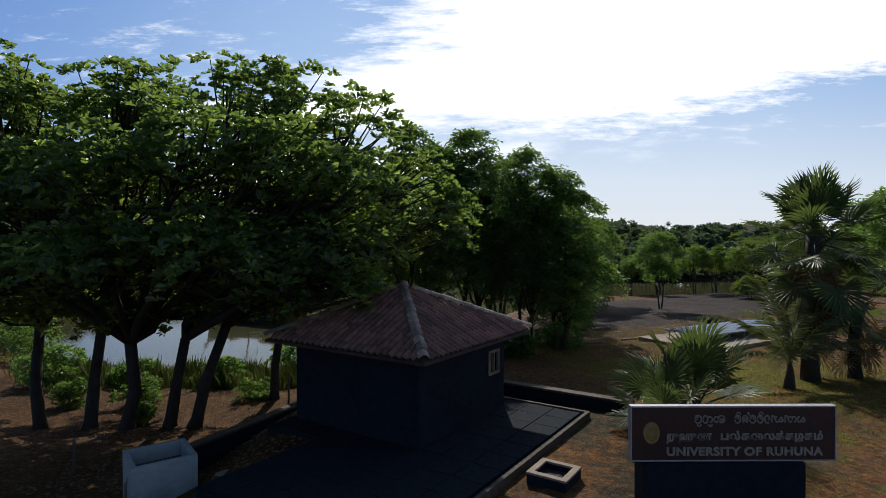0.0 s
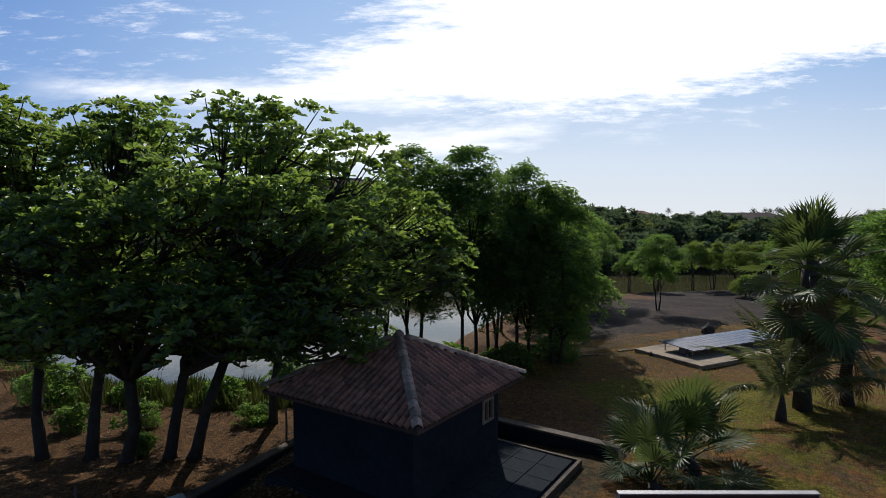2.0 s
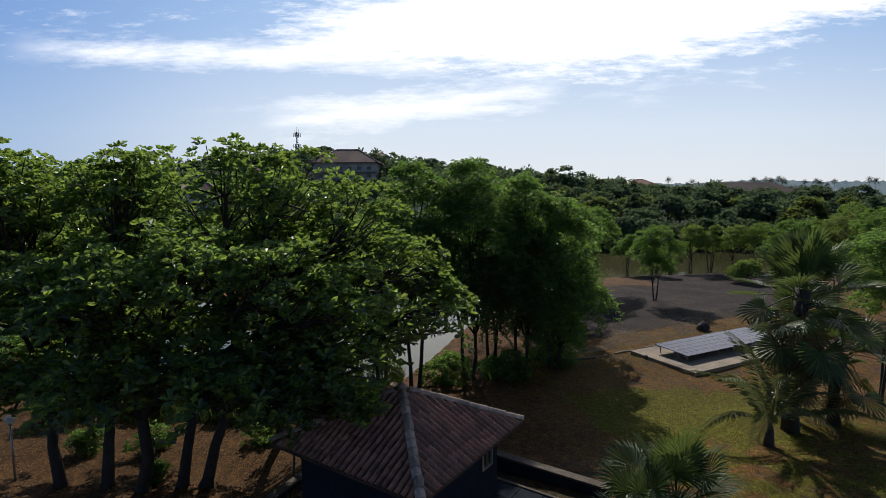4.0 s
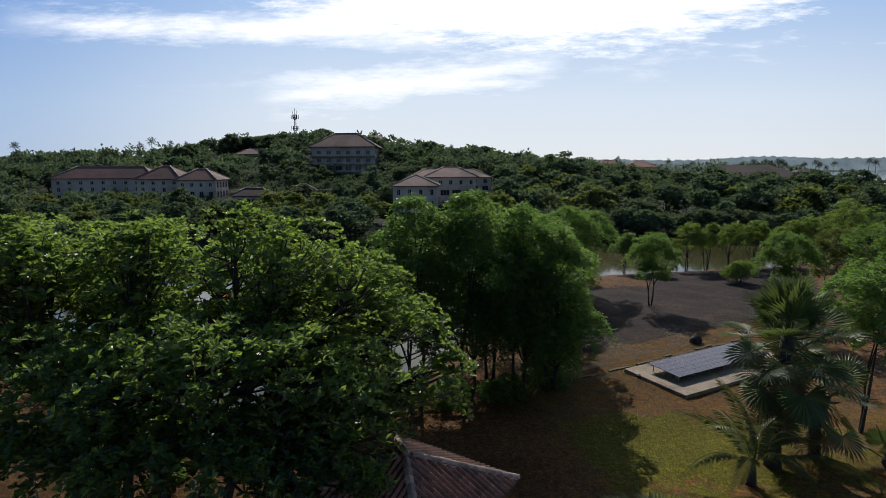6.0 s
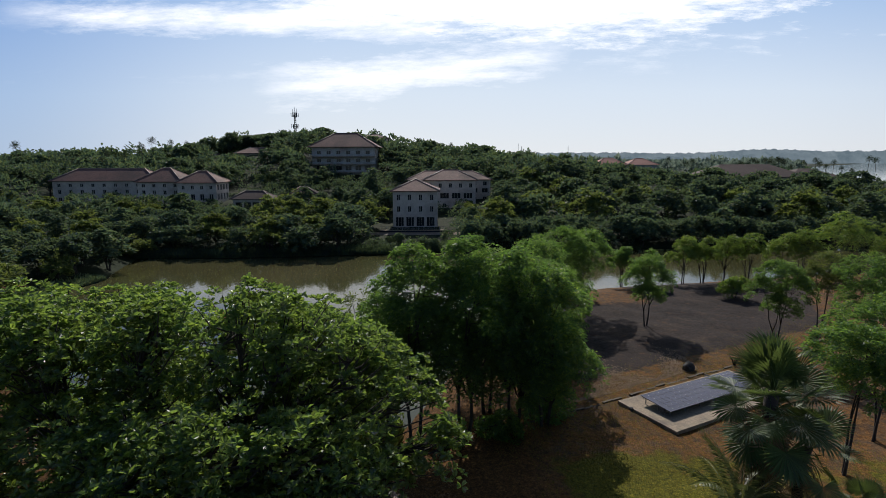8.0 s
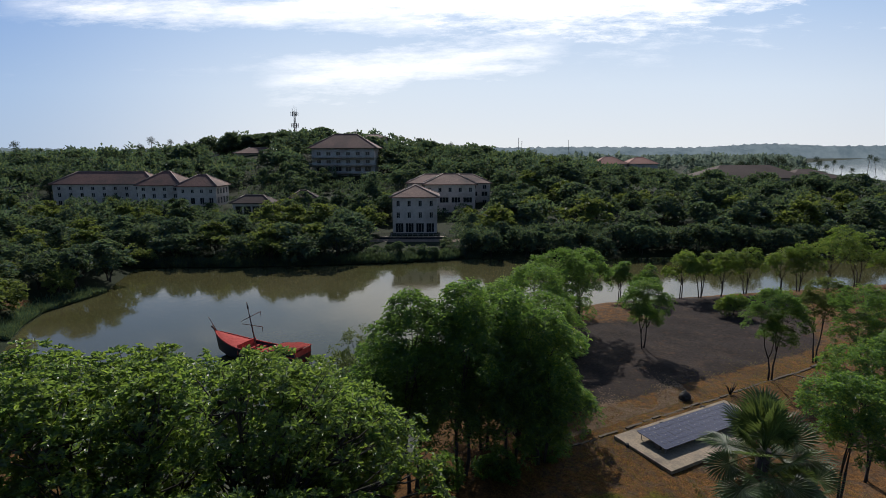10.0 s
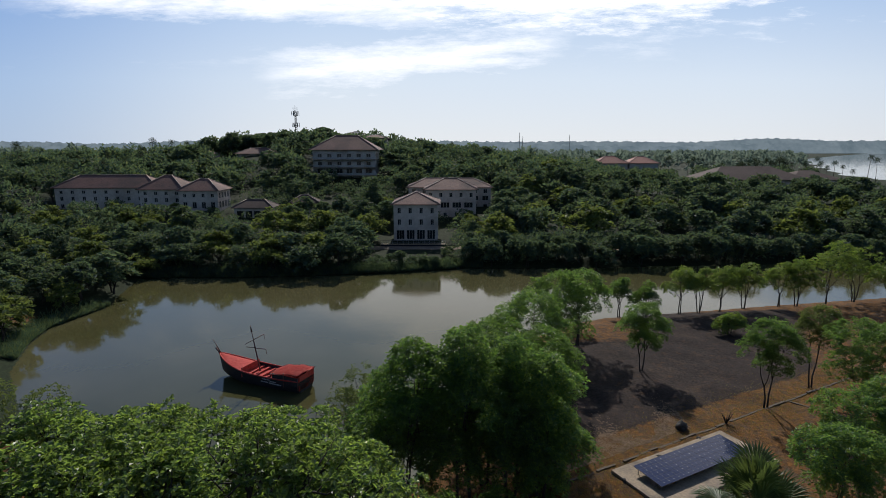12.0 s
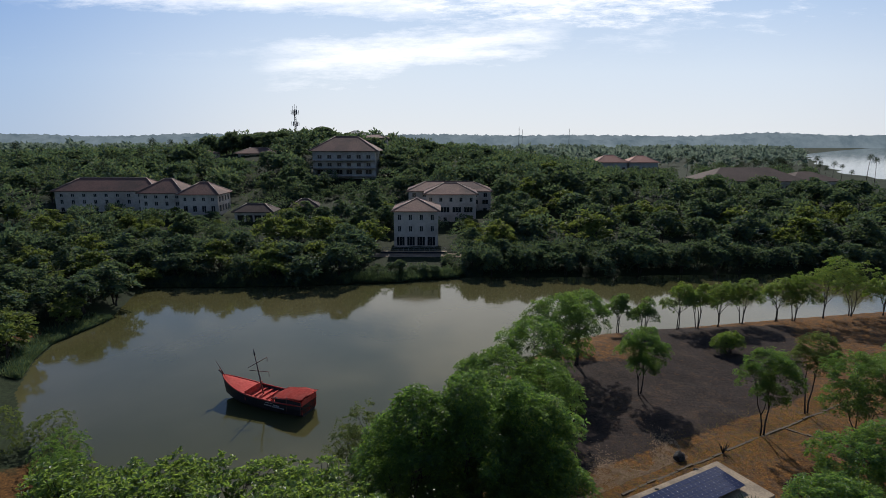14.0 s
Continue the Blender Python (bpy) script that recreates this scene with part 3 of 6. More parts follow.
def sprays(blobs, n, per, wide, deep, rng, inner=0.5, under=0.4):
    """Twig ends gathered in n small domed sprays, spread through the outer part of a crown's masses. Gives places, outward ways,
    and each spray's middle with the mass that it belongs to."""
    c = np.array([b[:3] for b in blobs], dtype=float)
    r = np.array([b[3:6] for b in blobs], dtype=float)
    w = r[:, 0] * r[:, 1] + r[:, 0] * r[:, 2]
    m = int(n * 3)
    k = rng.choice(len(blobs), m, p=w / w.sum())
    d = unit(rng.normal(0, 1, (m, 3)))
    d[:, 2] = np.where(d[:, 2] < -under, -d[:, 2], d[:, 2])
    f = (inner + (1.0 - inner) * rng.random(m) ** 0.55) * (1 + 0.10 * np.sin(5 * d[:, 0] + 3 * k) * np.sin(5 * d[:, 1] + k))
    mid = c[k] + d * r[k] * f[:, None]
    keep = np.ones(m, dtype=bool)
    for j in range(len(blobs) if inner > 0.3 else 0):
        keep &= ~((np.linalg.norm((mid - c[j]) / r[j], axis=1) < 0.55) & (k != j))
    mid, d, k = mid[keep][:n], d[keep][:n], k[keep][:n]
    n = len(mid)
    axis = unit(d * 0.55 + np.array([0, 0, 0.75]) + rng.normal(0, 0.22, (n, 3)))
    s1 = unit(np.cross(axis, rng.normal(0, 1, (n, 3))))
    s2 = np.cross(axis, s1)
    size = rng.uniform(0.6, 1.3, n)
    P_, D_ = [], []
    for i in range(per):
        q, t = np.sqrt(rng.random(n)), rng.uniform(0, math.tau, n)
        off = (s1 * np.cos(t)[:, None] + s2 * np.sin(t)[:, None]) * (q * wide * size)[:, None]
        P_.append(mid + off + axis * (deep * size * (0.5 - q * q) + rng.normal(0, 0.22 * deep, n))[:, None])
        D_.append(unit(axis + 0.9 * off / wide))
    return np.concatenate(P_), np.concatenate(D_), mid, k


def rosettes(p, d, k, rng, spread=1.0, lift=0.45, drop=0.0):
    """k leaves round every twig end."""
    n = len(p)
    out = unit(d * 0.6 + np.array([0, 0, lift]) + rng.normal(0, 0.25, (n, 3)))
    ref = unit(np.cross(out, rng.normal(0, 1, (n, 3))))
    ref2 = np.cross(out, ref)
    bases, axes = [], []
    for i in range(k):
        t = math.tau * i / k + rng.uniform(-0.4, 0.4, n)
        a = unit(out * rng.uniform(0.15, 0.7, (n, 1)) + spread * (ref * np.cos(t)[:, None] + ref2 * np.sin(t)[:, None]) + np.array([0, 0, -drop]))
        bases.append(p + a * 0.02)
        axes.append(a)
    return np.concatenate(bases), np.concatenate(axes)


def limbs(name, top_r, stems, blobs, rng, material, twigs=3, sides=7, lean=(0, 0), fork=0.35, ends=None):
    """Trunk and limbs: stems from the ground, branching into every mass of the crown; ends: the sprays' middles in each mass."""
    bm = bmesh.new()
    for i in range(stems):
        a = math.tau * i / stems + rng.uniform(0, 1)
        off = (0.0, 0.0) if stems == 1 else (math.cos(a) * top_r * 2.2, math.sin(a) * top_r * 2.2)
        mine = [b for j, b in enumerate(blobs) if j % stems == i] or [blobs[i % len(blobs)]]
        low = min(b[2] - b[5] for b in mine)
        hub = Vector((off[0] * 1.6 + lean[0] + sum(b[0] for b in mine) / len(mine) * 0.22, off[1] * 1.6 + lean[1] + sum(b[1] for b in mine) / len(mine) * 0.22, max(0.6, low * 0.55 + fork)))
        start = Vector((off[0], off[1], -0.25))
        w = Vector((rng.normal(0, 0.05), rng.normal(0, 0.05), 0)) * hub.z * 0.5
        tube([start, start.lerp(hub, 0.12), start.lerp(hub, 0.5) + w, hub], [top_r * 1.75, top_r * 1.2, top_r, top_r * 0.9], sides, bm)
        for b in mine:
            end = Vector((b[0], b[1], b[2] + 0.3 * b[5]))
            mid = hub.lerp(end, 0.5) + Vector((rng.normal(0, 0.2), rng.normal(0, 0.2), 0.12 * (end - hub).length * 0.5))
            tube([hub, hub.lerp(mid, 0.5) + Vector((rng.normal(0, .08), rng.normal(0, .08), 0)), mid, end], [top_r * 0.72, top_r * 0.6, top_r * 0.45, top_r * 0.14], max(4, sides - 2), bm)
            for q in (ends or {}).get(b, ())[:twigs]:
                q = Vector(q)
                s0 = mid.lerp(end, rng.uniform(0, 0.8))
                bow = Vector((rng.normal(0, .12), rng.normal(0, .12), -0.12 * (q - s0).length))
                tube([s0, s0.lerp(q, 0.5) + bow, q], [top_r * 0.27, top_r * 0.18, top_r * 0.07], 4, bm)
            for _ in range(0 if ends else twigs):
                d = Vector(rng.normal(0, 1, 3)).normalized()
                d.z = abs(d.z) * 0.8
                q = Vector((b[0] + d.x * b[3] * 0.85, b[1] + d.y * b[4] * 0.85, b[2] + d.z * b[5] * 0.85))
                s0 = mid.lerp(end, rng.uniform(0, 0.7))
                tube([s0, s0.lerp(q, 0.5) + Vector((rng.normal(0, .15), rng.normal(0, .15), 0.1)), q], [top_r * 0.3, top_r * 0.18, top_r * 0.05], 4, bm)
    me = bpy.data.meshes.new(name)
    bm.to_mesh(me)
    bm.free()
    me.materials.append(material)
    return me


def tree(name, x, y, blobs, label, category="tree", leaf=(0.2, 0.1), count=2000, k=8, material=None, radius=0.16, stems=1, seed=1, broad=False, group="",
         inner=0.72, under=0.35, gaps=0.25, drop=0.0, lift=0.45, twigs=3, lean=(0, 0), z=None, bark=None, fork=0.35, flat=0.6, spray=None):
    """One tree. Its crown's masses are given from its foot: x, y, z, and three radii. spray: how many sprays, twig ends in each, their half width and depth."""
    rng = np.random.default_rng(seed)
    ob = holder(name, pose(x, y, height(x, y) if z is None else z), label, category, group)
    ends = None
    if spray:
        p, d, mid, of = sprays(blobs, *spray, rng, inner, under)
        ends = {tuple(b_): [tuple(mid[i]) for i in np.nonzero(of == j)[0]] for j, b_ in enumerate(blobs)}
    else:
        p, d = crown_points(blobs, count, rng, inner, under, gaps)
    part_of(ob, "trunk", limbs("trunk", radius, stems, blobs, rng, bark or M_BARK, twigs, 8, lean, fork, ends))
    b, a = rosettes(p, d, k, rng, drop=drop, lift=lift)
    n = len(b)
    size = leaf[0] * rng.uniform(0.65, 1.2, n)
    part_of(ob, "crown", leaf_mesh("crown", b, a, size, size * leaf[1] / leaf[0], material or M_LEAF_BROAD, rng, broad, flat, 0.55))
    return ob


def masses(n, rx, ry, z0, z1, r, rng, squash=0.75):
    """Rounded crown masses spread over an oval."""
    out = []
    for i in range(n):
        a = math.tau * (i * 0.618 + rng.uniform(-0.05, 0.05))
        q = math.sqrt((i + 0.5) / n)
        rr = r * rng.uniform(0.8, 1.2)
        out.append((rx * q * math.cos(a), ry * q * math.sin(a), z1 - (z1 - z0) * q ** 1.6 + rng.uniform(-0.2, 0.2) * r - rr * squash, rr, rr, rr * squash))
    return out


BROAD = "spreading broad-leaved tree with large glossy green leaves, sunlit on top"


def broad_tree(x, y, crown, seed, radius=0.25, stems=1, n=300):
    """A big-leaved tree between the hut and the lake; its crown's masses in world places."""
    g = height(x, y)
    tree("broadleaf_tree", x, y, [(b[0] - x, b[1] - y, b[2] - g + (0.75 if b[2] > 12 and b[1] < 21.5 else 0.0), *b[3:]) for b in crown], BROAD, leaf=(0.27, 0.135), k=7, radius=radius, stems=stems, seed=seed, broad=True,
         fork=1.6, lift=0.8, inner=0.15, under=0.7, twigs=18, spray=(n, 5, 0.60, 0.20))


# over the hut's side
broad_tree(-10.9, 22.0, [(-8.5, 21.0, 13.6, 3.2, 2.8, 1.9), (-5.5, 20.5, 13.4, 2.6, 2.4, 1.6), (-3.0, 20.5, 12.5, 2.1, 2.0, 1.5), (-1.2, 19.8, 11.1, 1.9, 1.9, 1.3), (0.1, 19.0, 9.7, 1.5, 1.6, 1.1),
                         (-3.2, 18.4, 8.8, 2.1, 1.9, 1.3), (-1.4, 18.6, 8.8, 1.6, 1.6, 1.1), (-6.0, 21.2, 10.2, 2.3, 2.0, 1.5), (-8.6, 21.6, 9.6, 2.4, 2.0, 1.5), (-4.0, 21.0, 9.8, 1.9, 1.8, 1.3), (-4.6, 16.4, 8.0, 1.8, 1.6, 1.1), (-2.6, 16.2, 8.6, 1.5, 1.4, 1.0), (-3.5, 15.6, 7.6, 1.7, 1.3, 0.9), (-2.3, 15.6, 7.5, 1.2, 1.1, 0.8), (-4.8, 15.2, 7.4, 1.6, 1.3, 0.9), (-9.4, 20.4, 6.9, 1.9, 1.5, 1.0), (-7.0, 20.6, 7.0, 1.8, 1.5, 1.0), (-8.0, 21.6, 6.0, 2.0, 1.4, 0.9), (-5.2, 20.0, 7.3, 1.5, 1.4, 0.9), (-8.6, 21.0, 11.8, 2.4, 2.0, 1.5), (-5.6, 20.6, 11.6, 2.2, 1.8, 1.3)], 11, 0.22, 2, 520)
# towards the lake
broad_tree(-8.4, 26.2, [(-8.4, 24.8, 13.1, 2.3, 2.4, 1.8), (-6.4, 24.2, 12.6, 2.2, 2.2, 1.6), (-4.2, 25.0, 11.5, 2.2, 2.2, 1.6), (-2.4, 23.5, 10.8, 1.9, 2.0, 1.4), (-7.6, 29.4, 11.2, 2.8, 2.0, 1.6),
                        (-5.0, 24.4, 8.8, 2.2, 1.9, 1.4), (-6.6, 22.2, 6.2, 1.6, 1.3, 0.9), (-4.8, 21.6, 6.6, 1.3, 1.2, 0.8), (-8.2, 28.6, 6.8, 2.2, 1.4, 1.3), (-5.0, 28.2, 7.2, 2.0, 1.4, 1.3), (-8.2, 25.0, 11.4, 2.2, 2.0, 1.5), (-5.8, 24.6, 10.9, 2.0, 1.8, 1.3), (-8.0, 26.0, 8.4, 2.2, 2.0, 1.4), (-4.2, 27.6, 9.8, 2.2, 2.0, 1.5)], 12, 0.2, 1, 700)
# the low front crown
broad_tree(-12.9, 21.6, [(-7.6, 16.0, 11.4, 2.7, 2.2, 1.7), (-10.2, 16.2, 10.9, 2.6, 2.3, 1.7), (-5.0, 16.4, 11.1, 2.3, 2.1, 1.5), (-3.0, 17.0, 10.4, 1.9, 1.9, 1.4), (-13.2, 16.8, 10.4, 2.6, 2.3, 1.7),
                         (-7.6, 16.4, 8.7, 2.4, 2.0, 1.4), (-10.6, 17.0, 8.2, 2.4, 2.0, 1.4), (-5.0, 17.0, 8.6, 1.9, 1.8, 1.2), (-12.4, 19.6, 9.0, 2.2, 2.0, 1.5),
                         (-12.2, 15.2, 8.0, 2.2, 1.8, 1.3), (-9.4, 14.6, 8.3, 2.2, 1.8, 1.2), (-6.6, 15.0, 8.1, 2.1, 1.7, 1.2), (-14.8, 16.8, 7.6, 2.2, 1.9, 1.4), (-12.2, 20.6, 6.8, 1.9, 1.5, 1.0), (-13.4, 21.2, 6.0, 2.1, 1.4, 0.9), (-10.4, 21.4, 6.0, 2.1, 1.4, 0.9)], 13, 0.24, 1, 600)
broad_tree(-14.7, 22.0, [(-14.6, 23.8, 13.8, 2.8, 2.7, 1.9), (-12.4, 22.8, 13.7, 2.1, 2.4, 1.8), (-11.8, 29.4, 11.5, 2.9, 2.0, 1.7), (-15.8, 29.6, 11.6, 2.9, 2.0, 1.7), (-12.4, 20.4, 13.5, 2.4, 2.0, 1.7), (-15.2, 21.4, 9.6, 2.6, 2.2, 1.5),
                         (-14.2, 23.4, 7.4, 2.0, 1.7, 1.0), (-12.2, 23.8, 8.6, 2.2, 2.0, 1.3), (-15.6, 19.0, 10.6, 2.2, 1.9, 1.4), (-12.6, 21.6, 11.4, 2.4, 2.0, 1.5), (-15.0, 23.8, 11.8, 2.4, 2.2, 1.5), (-15.4, 21.6, 6.6, 2.0, 1.6, 1.0), (-12.0, 28.6, 6.9, 2.4, 1.4, 1.4), (-15.6, 28.8, 6.9, 2.4, 1.4, 1.4), (-13.6, 28.6, 9.2, 2.6, 1.5, 1.4), (-11.4, 23.6, 6.4, 1.7, 1.4, 0.8)], 14, 0.22, 1, 760)
broad_tree(-16.9, 22.2, [(-17.5, 22.0, 13.9, 2.9, 2.7, 2.0), (-20.4, 25.0, 13.2, 3.1, 2.9, 2.0), (-16.4, 19.4, 13.3, 2.7, 2.3, 1.8), (-18.6, 21.4, 9.6, 2.6, 2.2, 1.6), (-18.0, 22.0, 11.8, 2.5, 2.2, 1.5), (-19.4, 28.2, 7.0, 2.4, 1.5, 1.5), (-18.0, 28.6, 9.2, 2.4, 1.5, 1.4), (-17.2, 23.4, 7.2, 2.0, 1.7, 1.0), (-20.0, 29.0, 11.2, 2.8, 2.0, 1.6)], 15, 0.21, 1, 580)
broad_tree(-20.6, 20.8, [(-21.4, 20.4, 13.0, 3.1, 2.9, 2.1), (-24.0, 21.4, 12.4, 3.0, 2.8, 2.2), (-19.6, 18.4, 12.4, 2.6, 2.3, 1.8), (-20.4, 20.0, 8.4, 2.2, 1.9, 1.4), (-23.0, 20.4, 8.0, 2.4, 2.0, 1.5), (-18.0, 17.4, 8.0, 2.3, 1.9, 1.5), (-20.6, 18.2, 6.8, 2.2, 1.8, 1.2), (-17.4, 21.0, 6.1, 2.2, 1.4, 0.9), (-20.0, 21.4, 6.1, 2.2, 1.4, 0.9)], 16, 0.22, 1, 500)

MANGROVE = "dense rounded dark green tree at the lake's edge"
def lumps(top, low, wide, seed):
    """Rounded masses one above the other, from the tree's top down to its lowest leaves."""
    rng_ = np.random.default_rng(seed)
    out, z, i = [(0.0, 0.0, top - 1.5, 1.5, 1.5, 1.5)], top - 2.6, 0
    while z > low + 1.2:
        a_, r_ = 2.4 * i + rng_.uniform(-0.4, 0.4), rng_.uniform(1.7, 2.35)
        q = wide * min(1.0, 0.45 + 0.16 * i)
        out.append((q * math.cos(a_), 0.7 * q * math.sin(a_), z - 0.4, r_, r_, r_ * 0.9))
        z -= 0.95
        i += 1
    return out


for i, (x, y, blobs) in enumerate((
        (-1.7, 33.4, lumps(14.6, 4.2, 2.0, 1)), (1.9, 34.8, lumps(14.7, 3.6, 2.2, 2)), (5.7, 36.0, lumps(13.6, 2.4, 2.1, 3)), (8.0, 36.4, lumps(12.2, 1.4, 1.9, 4)), (-4.2, 36.4, lumps(12.0, 4.6, 1.8, 5)), (3.8, 38.4, lumps(13.2, 3.4, 2.2, 6)),
        (5.2, 48.0, [(0.2, 0, 9.0, 2.8, 2.8, 2.4), (-1.6, 0.5, 7.6, 2.6, 2.6, 2.4), (1.8, -0.4, 6.8, 2.6, 2.6, 2.6)]),
        (9.6, 45.4, [(0.4, -0.6, 3.6, 2.6, 2.4, 2.4), (0.2, 0, 8.6, 2.6, 2.8, 2.4), (1.6, 0.5, 6.8, 2.4, 2.6, 2.4), (-1.2, -0.4, 6.4, 2.6, 2.6, 2.6)]),
        (10.6, 57.0, [(0.4, -0.6, 3.8, 2.8, 2.6, 2.6), (0.2, 0, 9.2, 3.0, 3.0, 2.4), (-1.8, 0.5, 7.6, 2.6, 2.8, 2.4), (1.8, -0.4, 6.8, 2.8, 2.6, 2.6)]),
        (15.4, 66.0, [(0.2, 0, 9.4, 3.2, 3.2, 2.4), (-2.2, 0.5, 8.2, 2.8, 2.8, 2.4), (2.2, 0.4, 8.2, 3.0, 2.8, 2.4), (0.4, -0.6, 5.6, 3.0, 2.6, 2.4)]),
        (19.6, 71.0, [(0.2, 0, 8.8, 3.0, 3.0, 2.2), (1.8, 0.5, 7.0, 2.8, 2.8, 2.2), (-1.4, -0.4, 6.2, 2.8, 2.6, 2.4)]))):
    tree("mangrove_tree", x, y, blobs, MANGROVE, leaf=(0.33, 0.12), k=4, material=M_LEAF_SMALL, radius=0.12, stems=2, seed=30 + i, drop=0.45, under=0.5, inner=0.72, twigs=4, fork=1.2, spray=((38 if i < 6 else 52) * len(blobs), 15, 0.72, 0.50))
tree("thin_leaved_tree", -6.6, 40.4, [(0.2, 0, 9.6, 2.2, 2.2, 2.4), (-1.4, 0.6, 7.8, 2.0, 2.0, 2.4), (1.4, -0.6, 7.4, 2.0, 2.0, 2.4), (0.0, -1.0, 5.0, 2.2, 2.0, 2.4)],
     "sparse light green tree with thin twigs over the water", leaf=(0.24, 0.10), k=4, material=M_LEAF_OLIVE, radius=0.1, stems=3, seed=45, drop=0.2, under=0.7, inner=0.3, twigs=14, spray=(150, 10, 0.42, 0.5))

# trees on the flat ground by the channel
OPEN = "small rounded tree with a thin leaning trunk on bare ground"
for i, (x, y, blobs, mat_, cnt) in enumerate((
        (25.2, 61.5, [(0.0, 0, 7.2, 2.2, 2.2, 1.7), (-1.2, 0.3, 5.6, 2.0, 2.0, 1.7), (1.3, -0.2, 5.6, 2.0, 2.0, 1.7), (0, -0.3, 4.0, 2.0, 1.8, 1.4)], M_LEAF_SMALL, 3000),
        (34.9, 51.7, [(-0.2, 0, 8.2, 2.2, 2.2, 1.6), (-1.5, 0.3, 6.4, 1.9, 2.0, 1.7), (1.3, -0.2, 6.6, 2.0, 2.0, 1.7), (0, -0.3, 5.0, 1.9, 1.8, 1.3)], M_LEAF_SMALL, 2800),
        (43.0, 56.6, [(0.2, 0, 8.2, 2.0, 2.0, 1.6), (-0.9, 0.3, 6.6, 1.7, 1.7, 1.7), (1.0, -0.2, 6.2, 1.8, 1.8, 1.7)], M_LEAF_OLIVE, 2000),
        (41.0, 47.0, [(-1.0, 0, 9.4, 2.8, 2.6, 2.0), (1.8, 0.3, 8.4, 2.6, 2.4, 2.0), (-2.2, -0.8, 7.0, 2.4, 2.2, 2.0), (0.6, -1.0, 6.6, 2.6, 2.2, 2.0)], M_LEAF_SMALL, 3600),
        (48.5, 51.0, [(-1.0, 0, 8.8, 2.8, 2.6, 2.0), (1.8, 0.3, 8.0, 2.6, 2.4, 2.0), (0.6, -1.0, 6.2, 2.6, 2.2, 2.0)], M_LEAF_SMALL, 2800),
        (31.0, 34.0, [(-1.2, 0.4, 8.4, 2.6, 2.4, 2.0), (1.6, 0.3, 9.0, 2.8, 2.4, 2.0), (-2.6, -1.0, 6.8, 2.4, 2.2, 2.0), (0.6, -1.0, 6.4, 2.6, 2.2, 2.0)], M_LEAF_SMALL, 3600),
        (25.4, 29.4, [(-0.8, 0.0, 8.0, 2.2, 2.0, 1.8), (1.2, 0.3, 7.6, 2.2, 2.0, 1.8), (0.0, -0.6, 6.0, 2.2, 2.0, 1.8)], M_LEAF_SMALL, 2600),
        (33.0, 29.0, [(-0.8, 0.0, 7.6, 2.4, 2.0, 1.8), (1.2, 0.3, 7.0, 2.4, 2.0, 1.8), (0.0, -0.6, 5.4, 2.4, 2.0, 1.8)], M_LEAF_SMALL, 2400))):
    tree("open_ground_tree", x, y, blobs, OPEN, leaf=(0.25, 0.10), k=5, material=mat_, radius=0.085, stems=2, seed=60 + i, drop=0.25, under=0.5, inner=0.5, twigs=7, spray=(int(cnt / 13), 11, 0.46, 0.42))
for i, (x, y, h, r, mat_) in enumerate(((30.6, 86.6, 7.6, 1.5, M_LEAF_SMALL), (34.5, 85.0, 6.4, 1.5, M_LEAF_SMALL), (41.6, 88.0, 9.0, 2.0, M_LEAF_BRIGHT), (45.2, 88.4, 8.6, 1.9, M_LEAF_BRIGHT), (49.2, 89.2, 8.4, 2.1, M_LEAF_BRIGHT),
        (54.5, 91.0, 9.0, 2.0, M_LEAF_BRIGHT), (61.4, 92.0, 8.6, 2.3, M_LEAF_BRIGHT), (64.2, 91.4, 9.6, 2.2, M_LEAF_BRIGHT), (71.2, 93.6, 12.2, 3.6, M_LEAF_BRIGHT), (77.4, 95.2, 11.0, 2.8, M_LEAF_BRIGHT), (83.5, 95.0, 8.4, 2.4, M_LEAF_BRIGHT), (44.0, 76.0, 3.2, 1.6, M_LEAF_BRIGHT))):
    rng0 = np.random.default_rng(80 + i)
    tree("shore_tree", x, y, masses(5, r, r, h * 0.62, h, r * 0.8, rng0), "slender yellow-green tree on the channel's bank", leaf=(0.30, 0.14), k=5, material=mat_, radius=0.09, stems=2 + i % 2,
         seed=90 + i, drop=0.2, under=0.6, inner=0.45, twigs=6, spray=(60 + int(28 * r), 9, 0.55, 0.45))

# ---- the far shore: houses, mast, woods ----
def facade(bm, a, b, z0, z1, holes, depth=0.25):
    """An outer wall face from a to b with openings cut through it: holes are (from, to, low, high) along the wall."""
    a, b = Vector((*a, 0)), Vector((*b, 0))
    d = (b - a).normalized()
    inward = Vector((-d.y, d.x, 0))
    w = (b - a).length
    us = sorted({0.0, w, *[h[0] for h in holes], *[h[1] for h in holes]})
    zs = sorted({z0, z1, *[h[2] for h in holes], *[h[3] for h in holes]})
    at = {}

    def vert(u_, z_, k=0):
        key = (round(u_, 4), round(z_, 4), k)
        if key not in at:
            at[key] = bm.verts.new(a + d * u_ + inward * (depth if k else 0) + Vector((0, 0, z_)))
        return at[key]
    for u0, u1 in zip(us, us[1:]):
        for q0, q1 in zip(zs, zs[1:]):
            um, zm = (u0 + u1) / 2, (q0 + q1) / 2
            if not any(h[0] < um < h[1] and h[2] < zm < h[3] for h in holes):
                bm.faces.new((vert(u0, q0), vert(u1, q0), vert(u1, q1), vert(u0, q1)))
    for h0, h1, l, t in holes:
        ring, deep = [(h0, l), (h1, l), (h1, t), (h0, t)], []
        for (pu, pz), (qu, qz) in zip(ring, ring[1:] + ring[:1]):
            bm.faces.new((vert(qu, qz), vert(pu, pz), vert(pu, pz, 1), vert(qu, qz, 1)))


WINDOW_MESHES = {}


